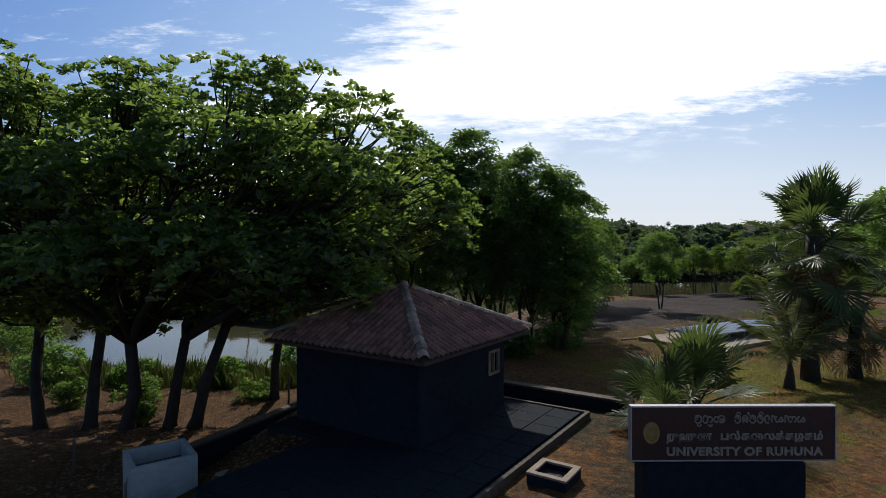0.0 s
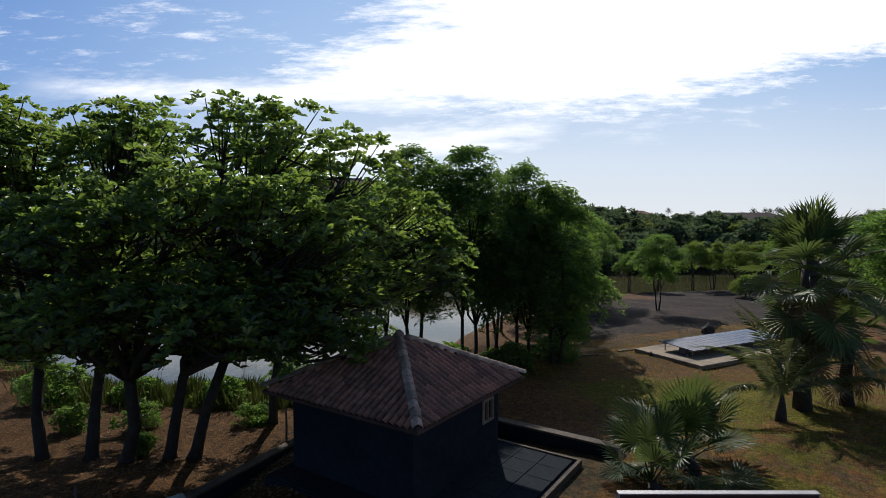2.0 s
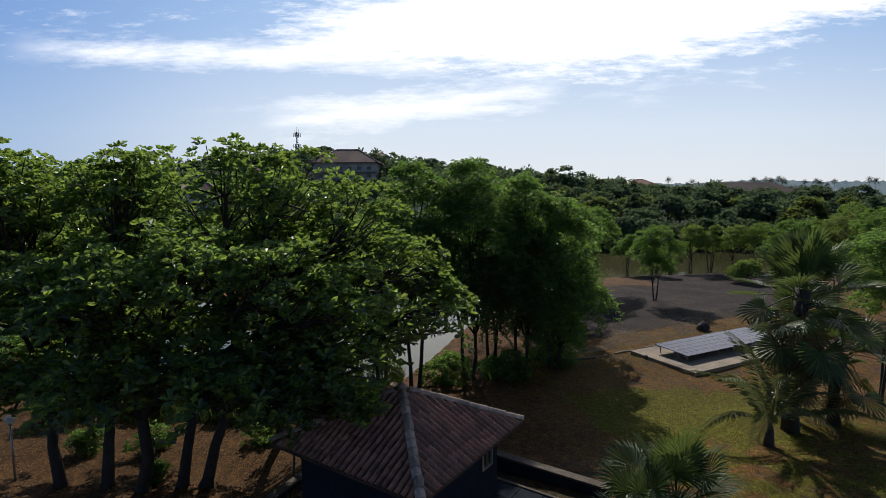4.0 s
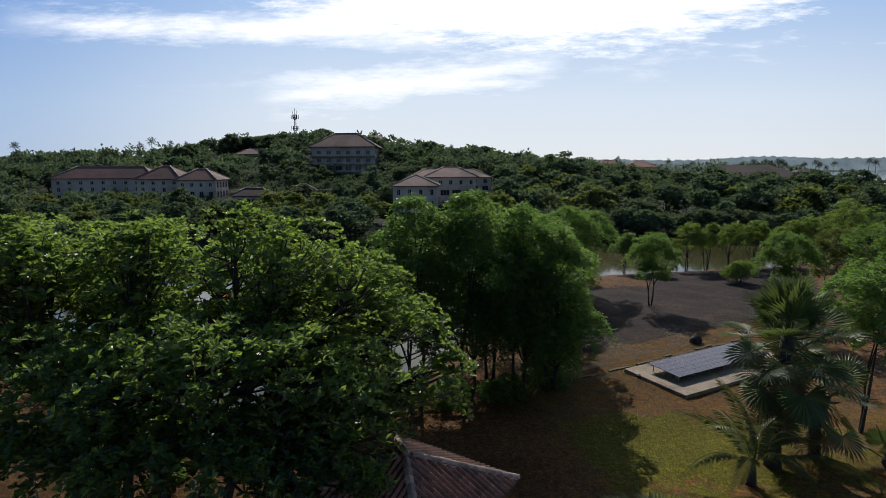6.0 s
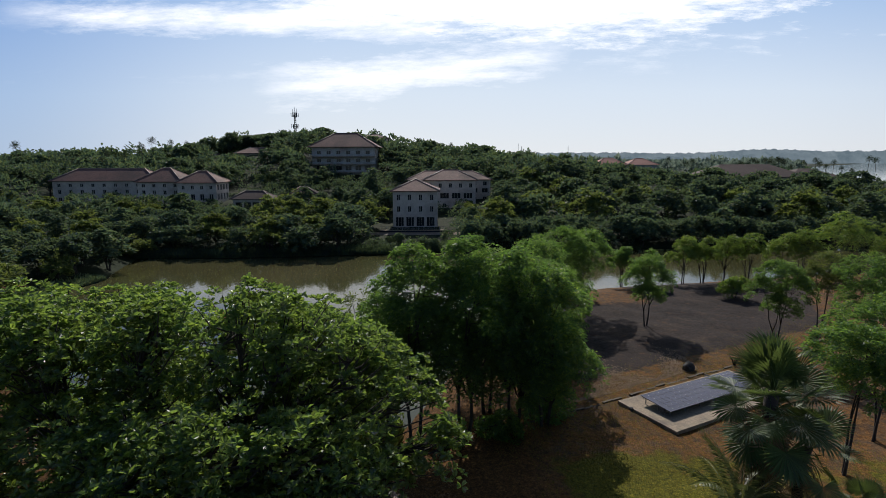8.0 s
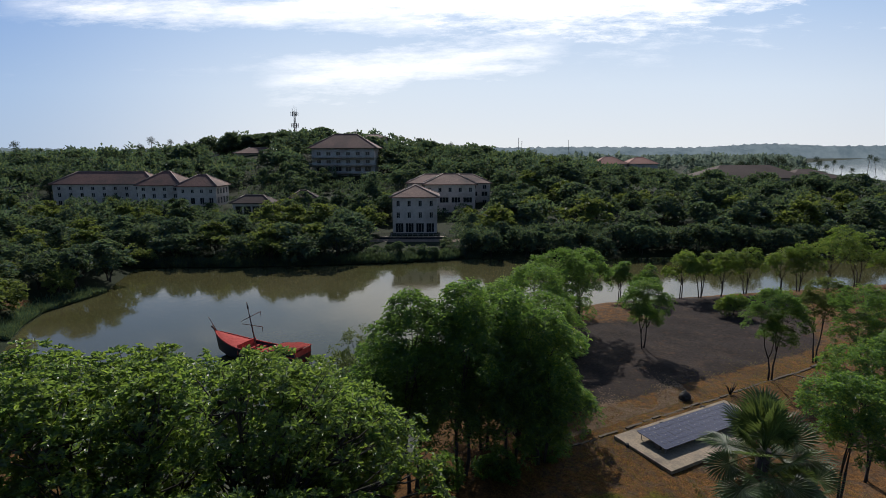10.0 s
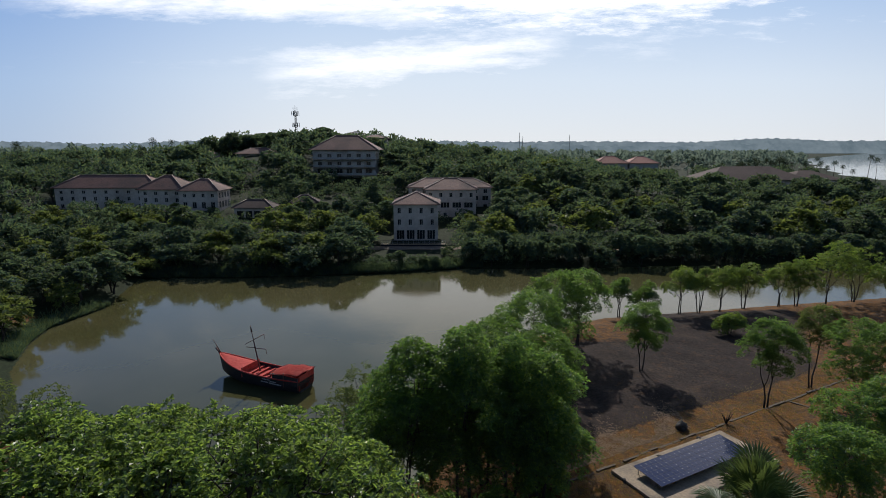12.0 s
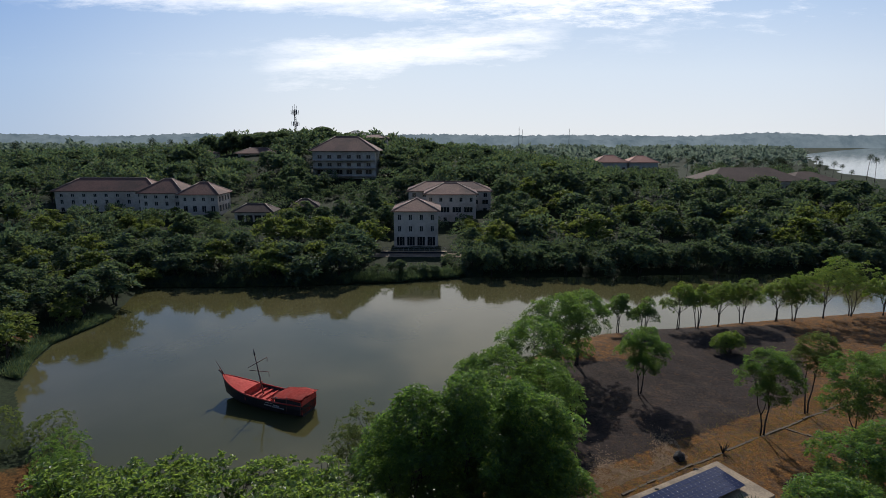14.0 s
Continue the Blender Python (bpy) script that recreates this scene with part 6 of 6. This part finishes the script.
fan_palm(23.0, 24.6, 0.6, 12, 2, 0.7, 7, "young fan palm on the lawn", 0.12, -10)

FEATHERS = []
for sd, ln, dr in ((601, 4.6, 0.75), (602, 4.0, 0.95), (603, 5.0, 0.6)):
    bm = bmesh.new()
    feather(bm, ln, dr, 52, 0.66, np.random.default_rng(sd), Matrix.Identity(4), 0.5)
    me = bpy.data.meshes.new("frond")
    bm.to_mesh(me)
    bm.free()
    me.materials.append(M_FEATHER)
    FEATHERS.append(me)
coco = holder("young_coconut_palm", pose(15.1, 23.2, height(15.1, 23.2)), "young coconut palm with arching feathery fronds from the ground", "palm tree")
part("trunk", tube([(0, 0, -0.3), (0.03, 0, 0.3), (0.05, 0, 0.7), (0.05, 0, 1.1)], [0.26, 0.22, 0.16, 0.08], 9), M_PALM_BARK, coco)
rngf = np.random.default_rng(12)
for i in range(15):
    el = 8 + 66 * ((i + 0.5) / 15) ** 0.8
    part_of(coco, "frond", FEATHERS[i % 3], pose(0.05, 0, 1.0, 0, 0, i * 137.5 + 40) @ pose(0, 0, 0, rngf.uniform(-15, 15), -el, 0) @ Matrix.Scale(1.08, 4))

# ---- solar array on its slab ----
slab = holder("concrete_slab", pose(14.7, 40.0, 1.75, 0, 0, 27.1), "weathered concrete slab carrying the solar array", "slab")
part("top", box(0.0, -5.75, -0.7, 14.1, 0.0, 0.0, 0.03), M_CONCRETE, slab)
array = holder("solar_array", pose(14.7, 40.0, 1.75, 0, 0, 27.1), "long tilted array of dusty blue solar panels with painted-in glare on a steel frame", "solar panels")
U0, U1, V0, V1, Z0, Z1 = 1.3, 12.3, -1.15, -4.1, 0.66, 0.52
tilt_ = math.degrees(math.atan2(Z1 - Z0, V0 - V1))
nu, nv = 19, 5
pw, pl = (U1 - U0) / nu, math.hypot(V0 - V1, Z1 - Z0) / nv
bm = box(0.008, -pl + 0.008, -0.035, pw - 0.008, -0.008, 0.0)
panel_me = bpy.data.meshes.new("solar_panel")
bm.to_mesh(panel_me)
bm.free()
panel_me.materials.append(M_SOLAR)
bm = bmesh.new()
for a, b, c, d in ((0.004, -0.014, pw - 0.004, -0.004), (0.004, -pl + 0.004, pw - 0.004, -pl + 0.014), (0.004, -pl + 0.014, 0.014, -0.014), (pw - 0.014, -pl + 0.014, pw - 0.004, -0.014)):
    box(a, b, -0.04, c, d, 0.004, bm=bm)
rim_me = bpy.data.meshes.new("rim")
bm.to_mesh(rim_me)
bm.free()
rim_me.materials.append(M_SOLAR_RIM)
bm = box(-0.028, -0.028, 0.004, 0.028, 0.028, 0.012)
clamp_me = bpy.data.meshes.new("clamp")
bm.to_mesh(clamp_me)
bm.free()
clamp_me.materials.append(M_STEEL)
base_m = pose(U0, V0, Z0, 0, 0, 0) @ pose(0, 0, 0, -tilt_, 0, 0)
for i in range(nu):
    for j in range(nv):
        o = part_of(array, "solar_panel", panel_me, base_m @ pose(i * pw, -j * pl, 0))
        part_of(o, "rim", rim_me)
        if i:
            part_of(o, "clamp", clamp_me, pose(0, -pl / 2, 0))
for i in range(7):
    uu = U0 + 0.3 + (U1 - U0 - 0.6) * i / 6
    part("leg", box(uu - 0.03, V0 - 0.33, 0, uu + 0.03, V0 - 0.27, Z0 - 0.07), M_STEEL, array)
    part("leg", box(uu - 0.03, V1 + 0.27, 0, uu + 0.03, V1 + 0.33, Z1 - 0.09), M_STEEL, array)
for vv, zz in ((V0 - 0.3, Z0 - 0.11), (V1 + 0.3, Z1 - 0.10)):
    part("beam", box(U0, vv - 0.04, zz - 0.04, U1, vv + 0.04, zz + 0.04), M_STEEL, array)
cabinet = holder("control_box", pose(14.7, 40.0, 1.75, 0, 0, 27.1) @ pose(1.45, -3.2, 0), "small dark grey inverter box at the end of the array", "box")
part("body", box(-0.16, -0.28, 0.12, 0.16, 0.28, 0.55, 0.02), M_TOWER, cabinet)
for k in (-0.25, 0.25):
    part("leg", box(-0.04, k - 0.03, 0, 0.04, k + 0.03, 0.12), M_STEEL, cabinet)

# kerb wall past the slab, with a worn pale edge
edge_wall = holder("boundary_kerb", pose(0, 0, 0), "long low weathered stone kerb across the dry ground", "kerb")
KA, KB = Vector((7.0, 36.8, 0)), Vector((50.0, 59.6, 0))
kn = 46
rngk = np.random.default_rng(21)
kme = []
for s in range(3):
    bm = box(-0.53, -0.12, -0.5, 0.53, 0.12, 0.12 + 0.03 * s, 0.03)
    me = bpy.data.meshes.new("stone")
    bm.to_mesh(me)
    bm.free()
    me.materials.append(M_KERB)
    kme.append(me)
kang = math.degrees(math.atan2(KB.y - KA.y, KB.x - KA.x))
for i in range(kn):
    p_ = KA.lerp(KB, (i + 0.5) / kn)
    part_of(edge_wall, "stone", kme[int(rngk.choice([0, 0, 1, 2]))], pose(p_.x, p_.y, height(p_.x, p_.y) - 0.07 + rngk.uniform(-0.05, 0.02), 0, 0, kang + rngk.normal(0, 2)))
side_kerb = holder("boundary_kerb", pose(0, 0, 0), "low stone kerb branching off over brown ground", "kerb")
KC, KD = Vector((38.5, 53.3, 0)), Vector((46.0, 45.0, 0))
for i in range(11):
    p_ = KC.lerp(KD, (i + 0.5) / 11)
    part_of(side_kerb, "stone", kme[int(rngk.choice([0, 1, 2]))], pose(p_.x, p_.y, height(p_.x, p_.y) - 0.08, 0, 0, math.degrees(math.atan2(KD.y - KC.y, KD.x - KC.x)) + rngk.normal(0, 2)))


def boulder(name, x, y, r, seed, label, mat_, squash=0.7):
    bm = bmesh.new()
    bmesh.ops.create_icosphere(bm, subdivisions=3, radius=1)
    for v_ in bm.verts:
        q = v_.co.normalized()
        v_.co = Vector((q.x * r, q.y * r * 0.75, q.z * r * squash)) * (1 + 0.35 * noise.noise(q * 1.6 + Vector((seed, 0, 0))) + 0.12 * noise.noise(q * 5))
    me = bpy.data.meshes.new(name)
    bm.to_mesh(me)
    bm.free()
    me.materials.append(mat_)
    ob = new(name, me)
    ob.matrix_basis = pose(x, y, height(x, y) + r * squash * 0.45, 0, 0, seed * 40)
    return tagged(ob, label, "stump" if "stump" in name else "rock")


boulder("dark_stump", 23.9, 47.2, 0.62, 1.0, "blackened weathered stump on bare ground", M_ROCK, 0.9)
for i, (x, y) in enumerate(((17.2, 41.0), (18.6, 41.7), (19.6, 42.1), (23.0, 44.1), (15.4, 38.7), (24.6, 45.1))):
    boulder("loose_rock", x, y, 0.20 + 0.04 * (i % 3), 3.0 + i, "small dark loose rock beside the slab", M_ROCK)
# dead agave-like stumps
spiky = holder("dry_stump", pose(28.9, 48.4, height(28.9, 48.4)), "dead stump with upright dry spikes", "stump")
for i in range(9):
    a = i * 2.4
    part("spike", tube([(0, 0, -0.1), (0.25 * math.cos(a), 0.25 * math.sin(a), 0.5), (0.55 * math.cos(a), 0.55 * math.sin(a), 0.75 + 0.25 * (i % 3))], [0.06, 0.05, 0.01], 5), M_BARK, spiky)

# ---- the old boat ----
boat = holder("old_boat", pose(-22.0, 61.2, 0.12, 2.0, -2.5, 159.6) , "old red and black wooden boat lying in shallow water", "boat")
BL = 6.3
hull = bmesh.new()
stations = []
for i in range(15):
    s = -1 + 2 * i / 14
    x = BL * s
    beam = 1.75 * (1 - max(0, s) ** 2.4) ** 0.8 * (0.86 + 0.14 * min(1, (1 + s) * 2.2)) + 0.03
    sheer = 1.45 + 1.0 * max(0, s) ** 2.2 + 0.18 * max(0, -s) ** 2
    keel = -0.7 + 0.9 * max(0, s) ** 4
    ring = []
    for k in range(9):
        q = k / 8
        ang = math.pi * q
        yy = beam * math.cos(ang)
        zz = keel + (sheer - keel) * (1 - math.sin(ang) ** 0.7)
        ring.append(hull.verts.new((x + 0.5 * max(0, s) ** 2 * (zz - keel) / 2, yy * (0.80 + 0.20 * (1 - math.sin(ang))), zz)))
    stations.append(ring)
for a, b in zip(stations, stations[1:]):
    for k in range(8):
        f = hull.faces.new((a[k], b[k], b[k + 1], a[k + 1]))
        f.smooth = True
hull.faces.new(stations[0])
part("hull", hull, M_BOAT_HULL, boat, "dark tarred wooden hull")
port = [Vector((BL * s + 0.5 * max(0, s) ** 2 * 0.95, (1.75 * (1 - max(0, s) ** 2.4) ** 0.8 * (0.86 + 0.14 * min(1, (1 + s) * 2.2)) + 0.03), 1.45 + 1.0 * max(0, s) ** 2.2 + 0.18 * max(0, -s) ** 2)) for s in [-1 + 2 * i / 20 for i in range(21)]]
for sg in (-1, 1):
    part("gunwale", tube([(p.x, p.y * sg, p.z + 0.03) for p in port], [0.09] * 21, 6), M_BOAT_RED, boat)
# red foredeck and lower deck boards
for s0, s1, dz, name_ in ((0.30, 0.97, 0.02, "foredeck"), (-0.98, 0.30, -0.42, "deck")):
    bm = bmesh.new()
    rows_b = []
    for i in range(12):
        s = s0 + (s1 - s0) * i / 11
        beam = (1.75 * (1 - max(0, s) ** 2.4) ** 0.8 * (0.86 + 0.14 * min(1, (1 + s) * 2.2))) * 0.96
        z = 1.45 + 1.0 * max(0, s) ** 2.2 + 0.18 * max(0, -s) ** 2 + dz
        rows_b.append([bm.verts.new((BL * s + 0.45 * max(0, s) ** 2, beam * k / 3, z + 0.10 * (1 - (k / 3) ** 2) * (1 if dz > 0 else 0))) for k in range(-3, 4)])
    for a, b in zip(rows_b, rows_b[1:]):
        for k in range(6):
            bm.faces.new((a[k], b[k], b[k + 1], a[k + 1]))
    part(name_, bm, M_BOAT_RED, boat, "faded red deck boards")
for k, s in enumerate((0.30, 0.18, 0.04, -0.10, -0.22)):
    part("thwart", box(BL * s - 0.12, -1.62, 1.14, BL * s + 0.12, 1.62, 1.26, 0.02), M_BOAT_RED, boat)
part("bulkhead", box(BL * 0.31 - 0.06, -1.62, 0.7, BL * 0.31 + 0.06, 1.62, 1.95, 0.02), M_BOAT_RED, boat)
# red cover over the stern
bm = bmesh.new()
grid_ = []
for i in range(11):
    x = -BL * 1.02 + (BL * 0.72) * i / 10
    grid_.append([bm.verts.new((x, y, 2.55 - 0.62 * (i / 10) ** 2.2 - 0.16 * abs(y / 1.85) ** 2 + 0.05 * math.sin(3 * x + 2 * y) + 0.03 * math.sin(7 * y))) for y in np.linspace(-1.85, 1.85, 9)])
for a, b in zip(grid_, grid_[1:]):
    for k in range(8):
        bm.faces.new((a[k], b[k], b[k + 1], a[k + 1]))
bmesh.ops.solidify(bm, geom=bm.faces[:], thickness=0.09)
part("canopy", bm, M_BOAT_RED, boat, "sagging faded red cover over the stern", smooth=True)
for x in (-BL * 0.98, -BL * 0.66, -BL * 0.36):
    for y in (-1.6, 1.6):
        part("post", tube([(x, y, 0.6), (x, y, 2.38 if x < -BL * 0.5 else 2.05)], [0.07, 0.07], 6), M_BOAT_WOOD, boat)
part("cabin_side", box(-BL * 0.98, 1.55, 1.1, -BL * 0.40, 1.61, 2.1), M_BOAT_HULL, boat)
part("transom", box(-BL * 1.0, -1.45, 0.5, -BL * 0.985, 1.45, 2.3), M_BOAT_RED, boat)
part("stem", tube([(BL * 1.02, 0, 1.9), (BL * 1.10, 0, 2.65), (BL * 1.17, 0, 3.05)], [0.12, 0.11, 0.16], 7), M_BOAT_WOOD, boat, "carved stem head")
part("bowsprit", tube([(BL * 1.06, 0, 2.6), (BL * 1.24, 0.1, 4.2)], [0.06, 0.03], 6), M_BOAT_WOOD, boat)
mast_top = (1.7, 0.3, 7.0)
boat_mast = part("mast", tube([(0.2, 0, 0.2), (0.95, 0.14, 3.6), mast_top], [0.11, 0.085, 0.04], 7), M_BOAT_WOOD, boat, "leaning wooden mast")
part("flag", tube([(1.52, 0.27, 6.2), (1.66, 0.29, 6.85)], [0.11, 0.05], 6), M_BOAT_HULL, boat_mast)
for zc, hw2, sl in ((4.1, 1.3, 0.35), (5.2, 1.2, -0.5)):
    fx = 0.2 + 1.5 * (zc / 7.0)
    part("spar", tube([(fx - 0.7, -hw2 * 0.75, zc - sl), (fx + 0.7, hw2 * 0.75, zc + sl)], [0.05, 0.04], 5), M_BOAT_WOOD, boat_mast)
    part("stay", tube([(fx - 0.7, -hw2 * 0.75, zc - sl), (fx - 0.75, -hw2 * 0.75, zc - sl - 0.6)], [0.04, 0.03], 4), M_BOAT_WOOD, boat_mast)
mk = bmesh.new()
for x0, x1, z in ((-0.5, -1.4, 1.38), (-1.2, -2.2, 1.22), (-2.3, -3.0, 1.06), (-1.0, -2.1, 0.86), (-2.2, -3.9, 0.84)):
    x = x0
    while x > x1:
        box(x - 0.16, 1.695, z - 0.07, x, 1.73, z + 0.07, bm=mk)
        x -= 0.22
part("lettering", mk, M_BOAT_MARK, boat, "faded white marks on the hull")

# ---- lamp, posts, reeds, litter ----
lamp = holder("globe_lamp", pose(-19.3, 22.7, height(-19.3, 22.7)), "white globe lamp on a thin grey post", "lamp")
part("post", tube([(0, 0, -0.2), (0, 0, 2.7)], [0.05, 0.04], 8), M_STEEL, lamp)
gl = bmesh.new()
bmesh.ops.create_uvsphere(gl, u_segments=20, v_segments=12, radius=0.2, matrix=Matrix.Translation((0, 0, 2.9)))
part("globe", gl, M_GLOBE, lamp, "opal white globe", smooth=True)
part("collar", tube([(0, 0, 2.64), (0, 0, 2.74)], [0.1, 0.08], 10), M_STEEL, lamp)
for i, (x, y, hh) in enumerate(((-6.3, 21.5, 1.7), (-6.0, 22.6, 1.9), (-5.6, 20.4, 1.5), (-11.6, 16.6, 1.0))):
    post = holder("fence_post", pose(x, y, height(x, y)), "thin dark wooden fence post by the lake path", "post", "fence posts")
    part("pole", tube([(0, 0, -0.3), (0.03, 0, hh * 0.5), (0.01, 0.02, hh)], [0.05, 0.045, 0.04], 7), M_WOOD, post)


def blades(name, n, region, h0, h1, w, mat_, label, seed, bend=0.25, category="grass", clump=0.0):
    """Loose upright blades over a stretch of ground."""
    rng_ = np.random.default_rng(seed)
    xy = region(rng_, n)
    z = lie(xy[:, 0], xy[:, 1])
    keep = z > -0.6
    xy, z = xy[keep], z[keep]
    m_ = len(z)
    a = rng_.uniform(0, math.tau, m_)
    hgt = rng_.uniform(h0, h1, m_) * (1 + clump * waves(xy[:, 0] * 1.9, xy[:, 1] * 1.7, seed))
    lean_ = rng_.uniform(0, bend, m_)
    axis = np.stack([np.cos(a) * lean_, np.sin(a) * lean_, np.ones(m_)], 1)
    base = np.stack([xy[:, 0], xy[:, 1], z - 0.03], 1)
    return tagged(new(name, leaf_mesh(name, base, unit(axis), hgt, w, mat_, rng_, flat=0.0)), label, category, kind="stuff")


def reed_belt(rng_, n):
    t_ = rng_.uniform(0, 1, n)
    x = -27 + 24 * t_
    line = np.interp(x, [-27, -23, -10, -4, -1], [36.5, 33.5, 32.0, 35.5, 43.0])
    return np.stack([x, line - np.abs(rng_.normal(0, 1.5, n)) + 0.5], 1)


blades("reeds", 30000, reed_belt, 0.35, 1.5, 0.026, M_REED, "tall green and straw-coloured reeds along the near bank", 701, 0.6, "reeds", 0.45)


def lawn(rng_, n):
    xy = np.stack([rng_.uniform(6, 30, n), rng_.uniform(15, 38, n)], 1)
    return xy


blades("lawn_grass", 40000, lawn, 0.05, 0.16, 0.018, M_GRASS, "patchy dry and green grass on the lawn", 702, 0.9)


def dry_ground(rng_, n):
    x = rng_.uniform(4, 52, n)
    return np.stack([x, 36.8 + (x - 7) * 0.53 + rng_.normal(0, 2.6, n)], 1)


blades("dry_tufts", 26000, dry_ground, 0.06, 0.2, 0.02, M_GRASS, "dry tufts along the stone kerb", 703, 1.0)


def west_bank(rng_, n):
    t_ = rng_.uniform(0, 1, n)
    y = 68 + 26 * t_
    return np.stack([np.interp(y, [64, 74, 81, 92], [-56, -61, -63, -61]) - np.abs(rng_.normal(0, 1.3, n)) - 0.2, y], 1)


blades("bank_weeds", 9000, west_bank, 0.4, 1.1, 0.12, M_LEAF_FAR, "dark green weeds overhanging the west bank", 704, 0.9, "weeds")
blades("far_bank_weeds", 16000, lambda rng_, n: np.stack([(q := rng_.uniform(-70, 10, n)), np.interp(q, [-67, -46, -27, -10, 7], [114.5, 115, 117, 119.5, 124.5]) + np.abs(rng_.normal(0, 2.0, n))], 1), 0.5, 1.6, 0.3, M_LEAF_FAR,
       "rank weeds along the far bank", 705, 0.8, "weeds")


def scattered(name, n, region, size, mat_, label, seed, category):
    """Small flat stones or fallen leaves lying on the ground, each its own little lump."""
    rng_ = np.random.default_rng(seed)
    xy = region(rng_, n)
    z = lie(xy[:, 0], xy[:, 1])
    s = size * rng_.uniform(0.5, 1.4, n)
    a = rng_.uniform(0, math.tau, n)
    c, d = np.cos(a), np.sin(a)
    verts = np.stack([np.stack([xy[:, 0] + s * (c * px - d * py), xy[:, 1] + s * (d * px + c * py), z + s * pz], 1)
                      for px, py, pz in ((1, 0.1, -0.15), (0.1, 0.8, -0.15), (-0.9, 0, -0.15), (0, -0.8, -0.15), (0.1, 0.1, 0.38))], 1)
    o = np.arange(n)[:, None] * 5
    faces = np.concatenate([o + np.array([q]) for q in ((0, 1, 4), (1, 2, 4), (2, 3, 4), (3, 0, 4))])
    return tagged(new(name, mesh_of(name, verts.reshape(-1, 3), faces, mat_)), label, category, kind="stuff")


def gravel_patch(rng_, n):
    x = rng_.uniform(8, 25, n)
    return np.stack([x, 38.6 + (x - 8) * 0.53 + np.abs(rng_.normal(0, 2.0, n)) * (0.7 + 0.6 * np.sin(x * 0.8 - 5.0))], 1)


scattered("gravel", 9000, gravel_patch, 0.10, surface("tan_gravel", (0.20, 0.13, 0.075), (0.38, 0.27, 0.17), 3, 0.5, 0.95, 0.01), "loose tan stones beside the kerb", 711, "gravel")
scattered("fallen_leaves", 9000, lambda rng_, n: np.stack([rng_.uniform(-22, 1, n), rng_.uniform(13, 31, n)], 1), 0.075,
          surface("fallen_brown_leaves", (0.085, 0.046, 0.019), (0.27, 0.155, 0.06), 3, 0.5, 0.9, 0.01), "fallen brown leaves under the trees", 712, "leaves")

# bushes along the near bank and by the west shore
for i, (x, y, h, r, mat_) in enumerate(((-12.5, 30.2, 2.0, 1.3, M_LEAF_SMALL), (-17.5, 30.6, 1.8, 1.2, M_LEAF_SMALL), (-22.0, 30.0, 2.6, 1.7, M_LEAF_SMALL), (-6.0, 30.5, 2.2, 1.4, M_LEAF_SMALL), (-38.5, 48.0, 4.6, 2.6, M_LEAF_SMALL), (-42.5, 52.0, 4.4, 2.8, M_LEAF_OLIVE),
        (-36.0, 44.5, 4.4, 2.4, M_LEAF_SMALL), (-47.0, 50.0, 5.0, 3.0, M_LEAF_OLIVE), (-31.0, 39.5, 4.2, 2.3, M_LEAF_SMALL), (-9.6, 34.6, 3.4, 1.8, M_LEAF_SMALL), (-4.4, 38.6, 4.4, 1.7, M_LEAF_BRIGHT), (4.6, 35.2, 2.0, 1.5, M_LEAF_SMALL), (8.4, 38.2, 1.8, 1.5, M_LEAF_SMALL), (0.6, 34.2, 2.2, 1.5, M_LEAF_SMALL), (11.4, 47.0, 2.0, 1.5, M_LEAF_SMALL), (20.5, 75.5, 3.2, 2.2, M_LEAF_SMALL), (15.6, 60.0, 3.0, 2.0, M_LEAF_SMALL))):
    tree("bush", x, y, masses(5, r * 0.7, r * 0.7, h * 0.5, h, r * 0.6, np.random.default_rng(800 + i)), "leafy green bush near the water's edge", "bush", leaf=(0.26, 0.12), count=420, k=6, material=mat_, radius=0.05, stems=3, seed=820 + i,
         gaps=0.3, under=0.9)
for i, (x, y, h, r) in enumerate(((-14.6, 25.4, 1.4, 1.0), (-9.4, 26.6, 1.1, 1.0), (-12.9, 22.6, 0.9, 0.5), (-18.0, 25.6, 1.2, 1.0))):
    tree("bush", x, y, masses(4, r * 0.7, r * 0.7, h * 0.4, h, r * 0.55, np.random.default_rng(860 + i)), "low dark shrub round the foot of a tree", "bush", leaf=(0.17, 0.08), k=6, material=M_LEAF_SMALL, radius=0.03, stems=3, seed=880 + i,
         under=0.9, inner=0.3, spray=(60, 6, 0.28, 0.2))
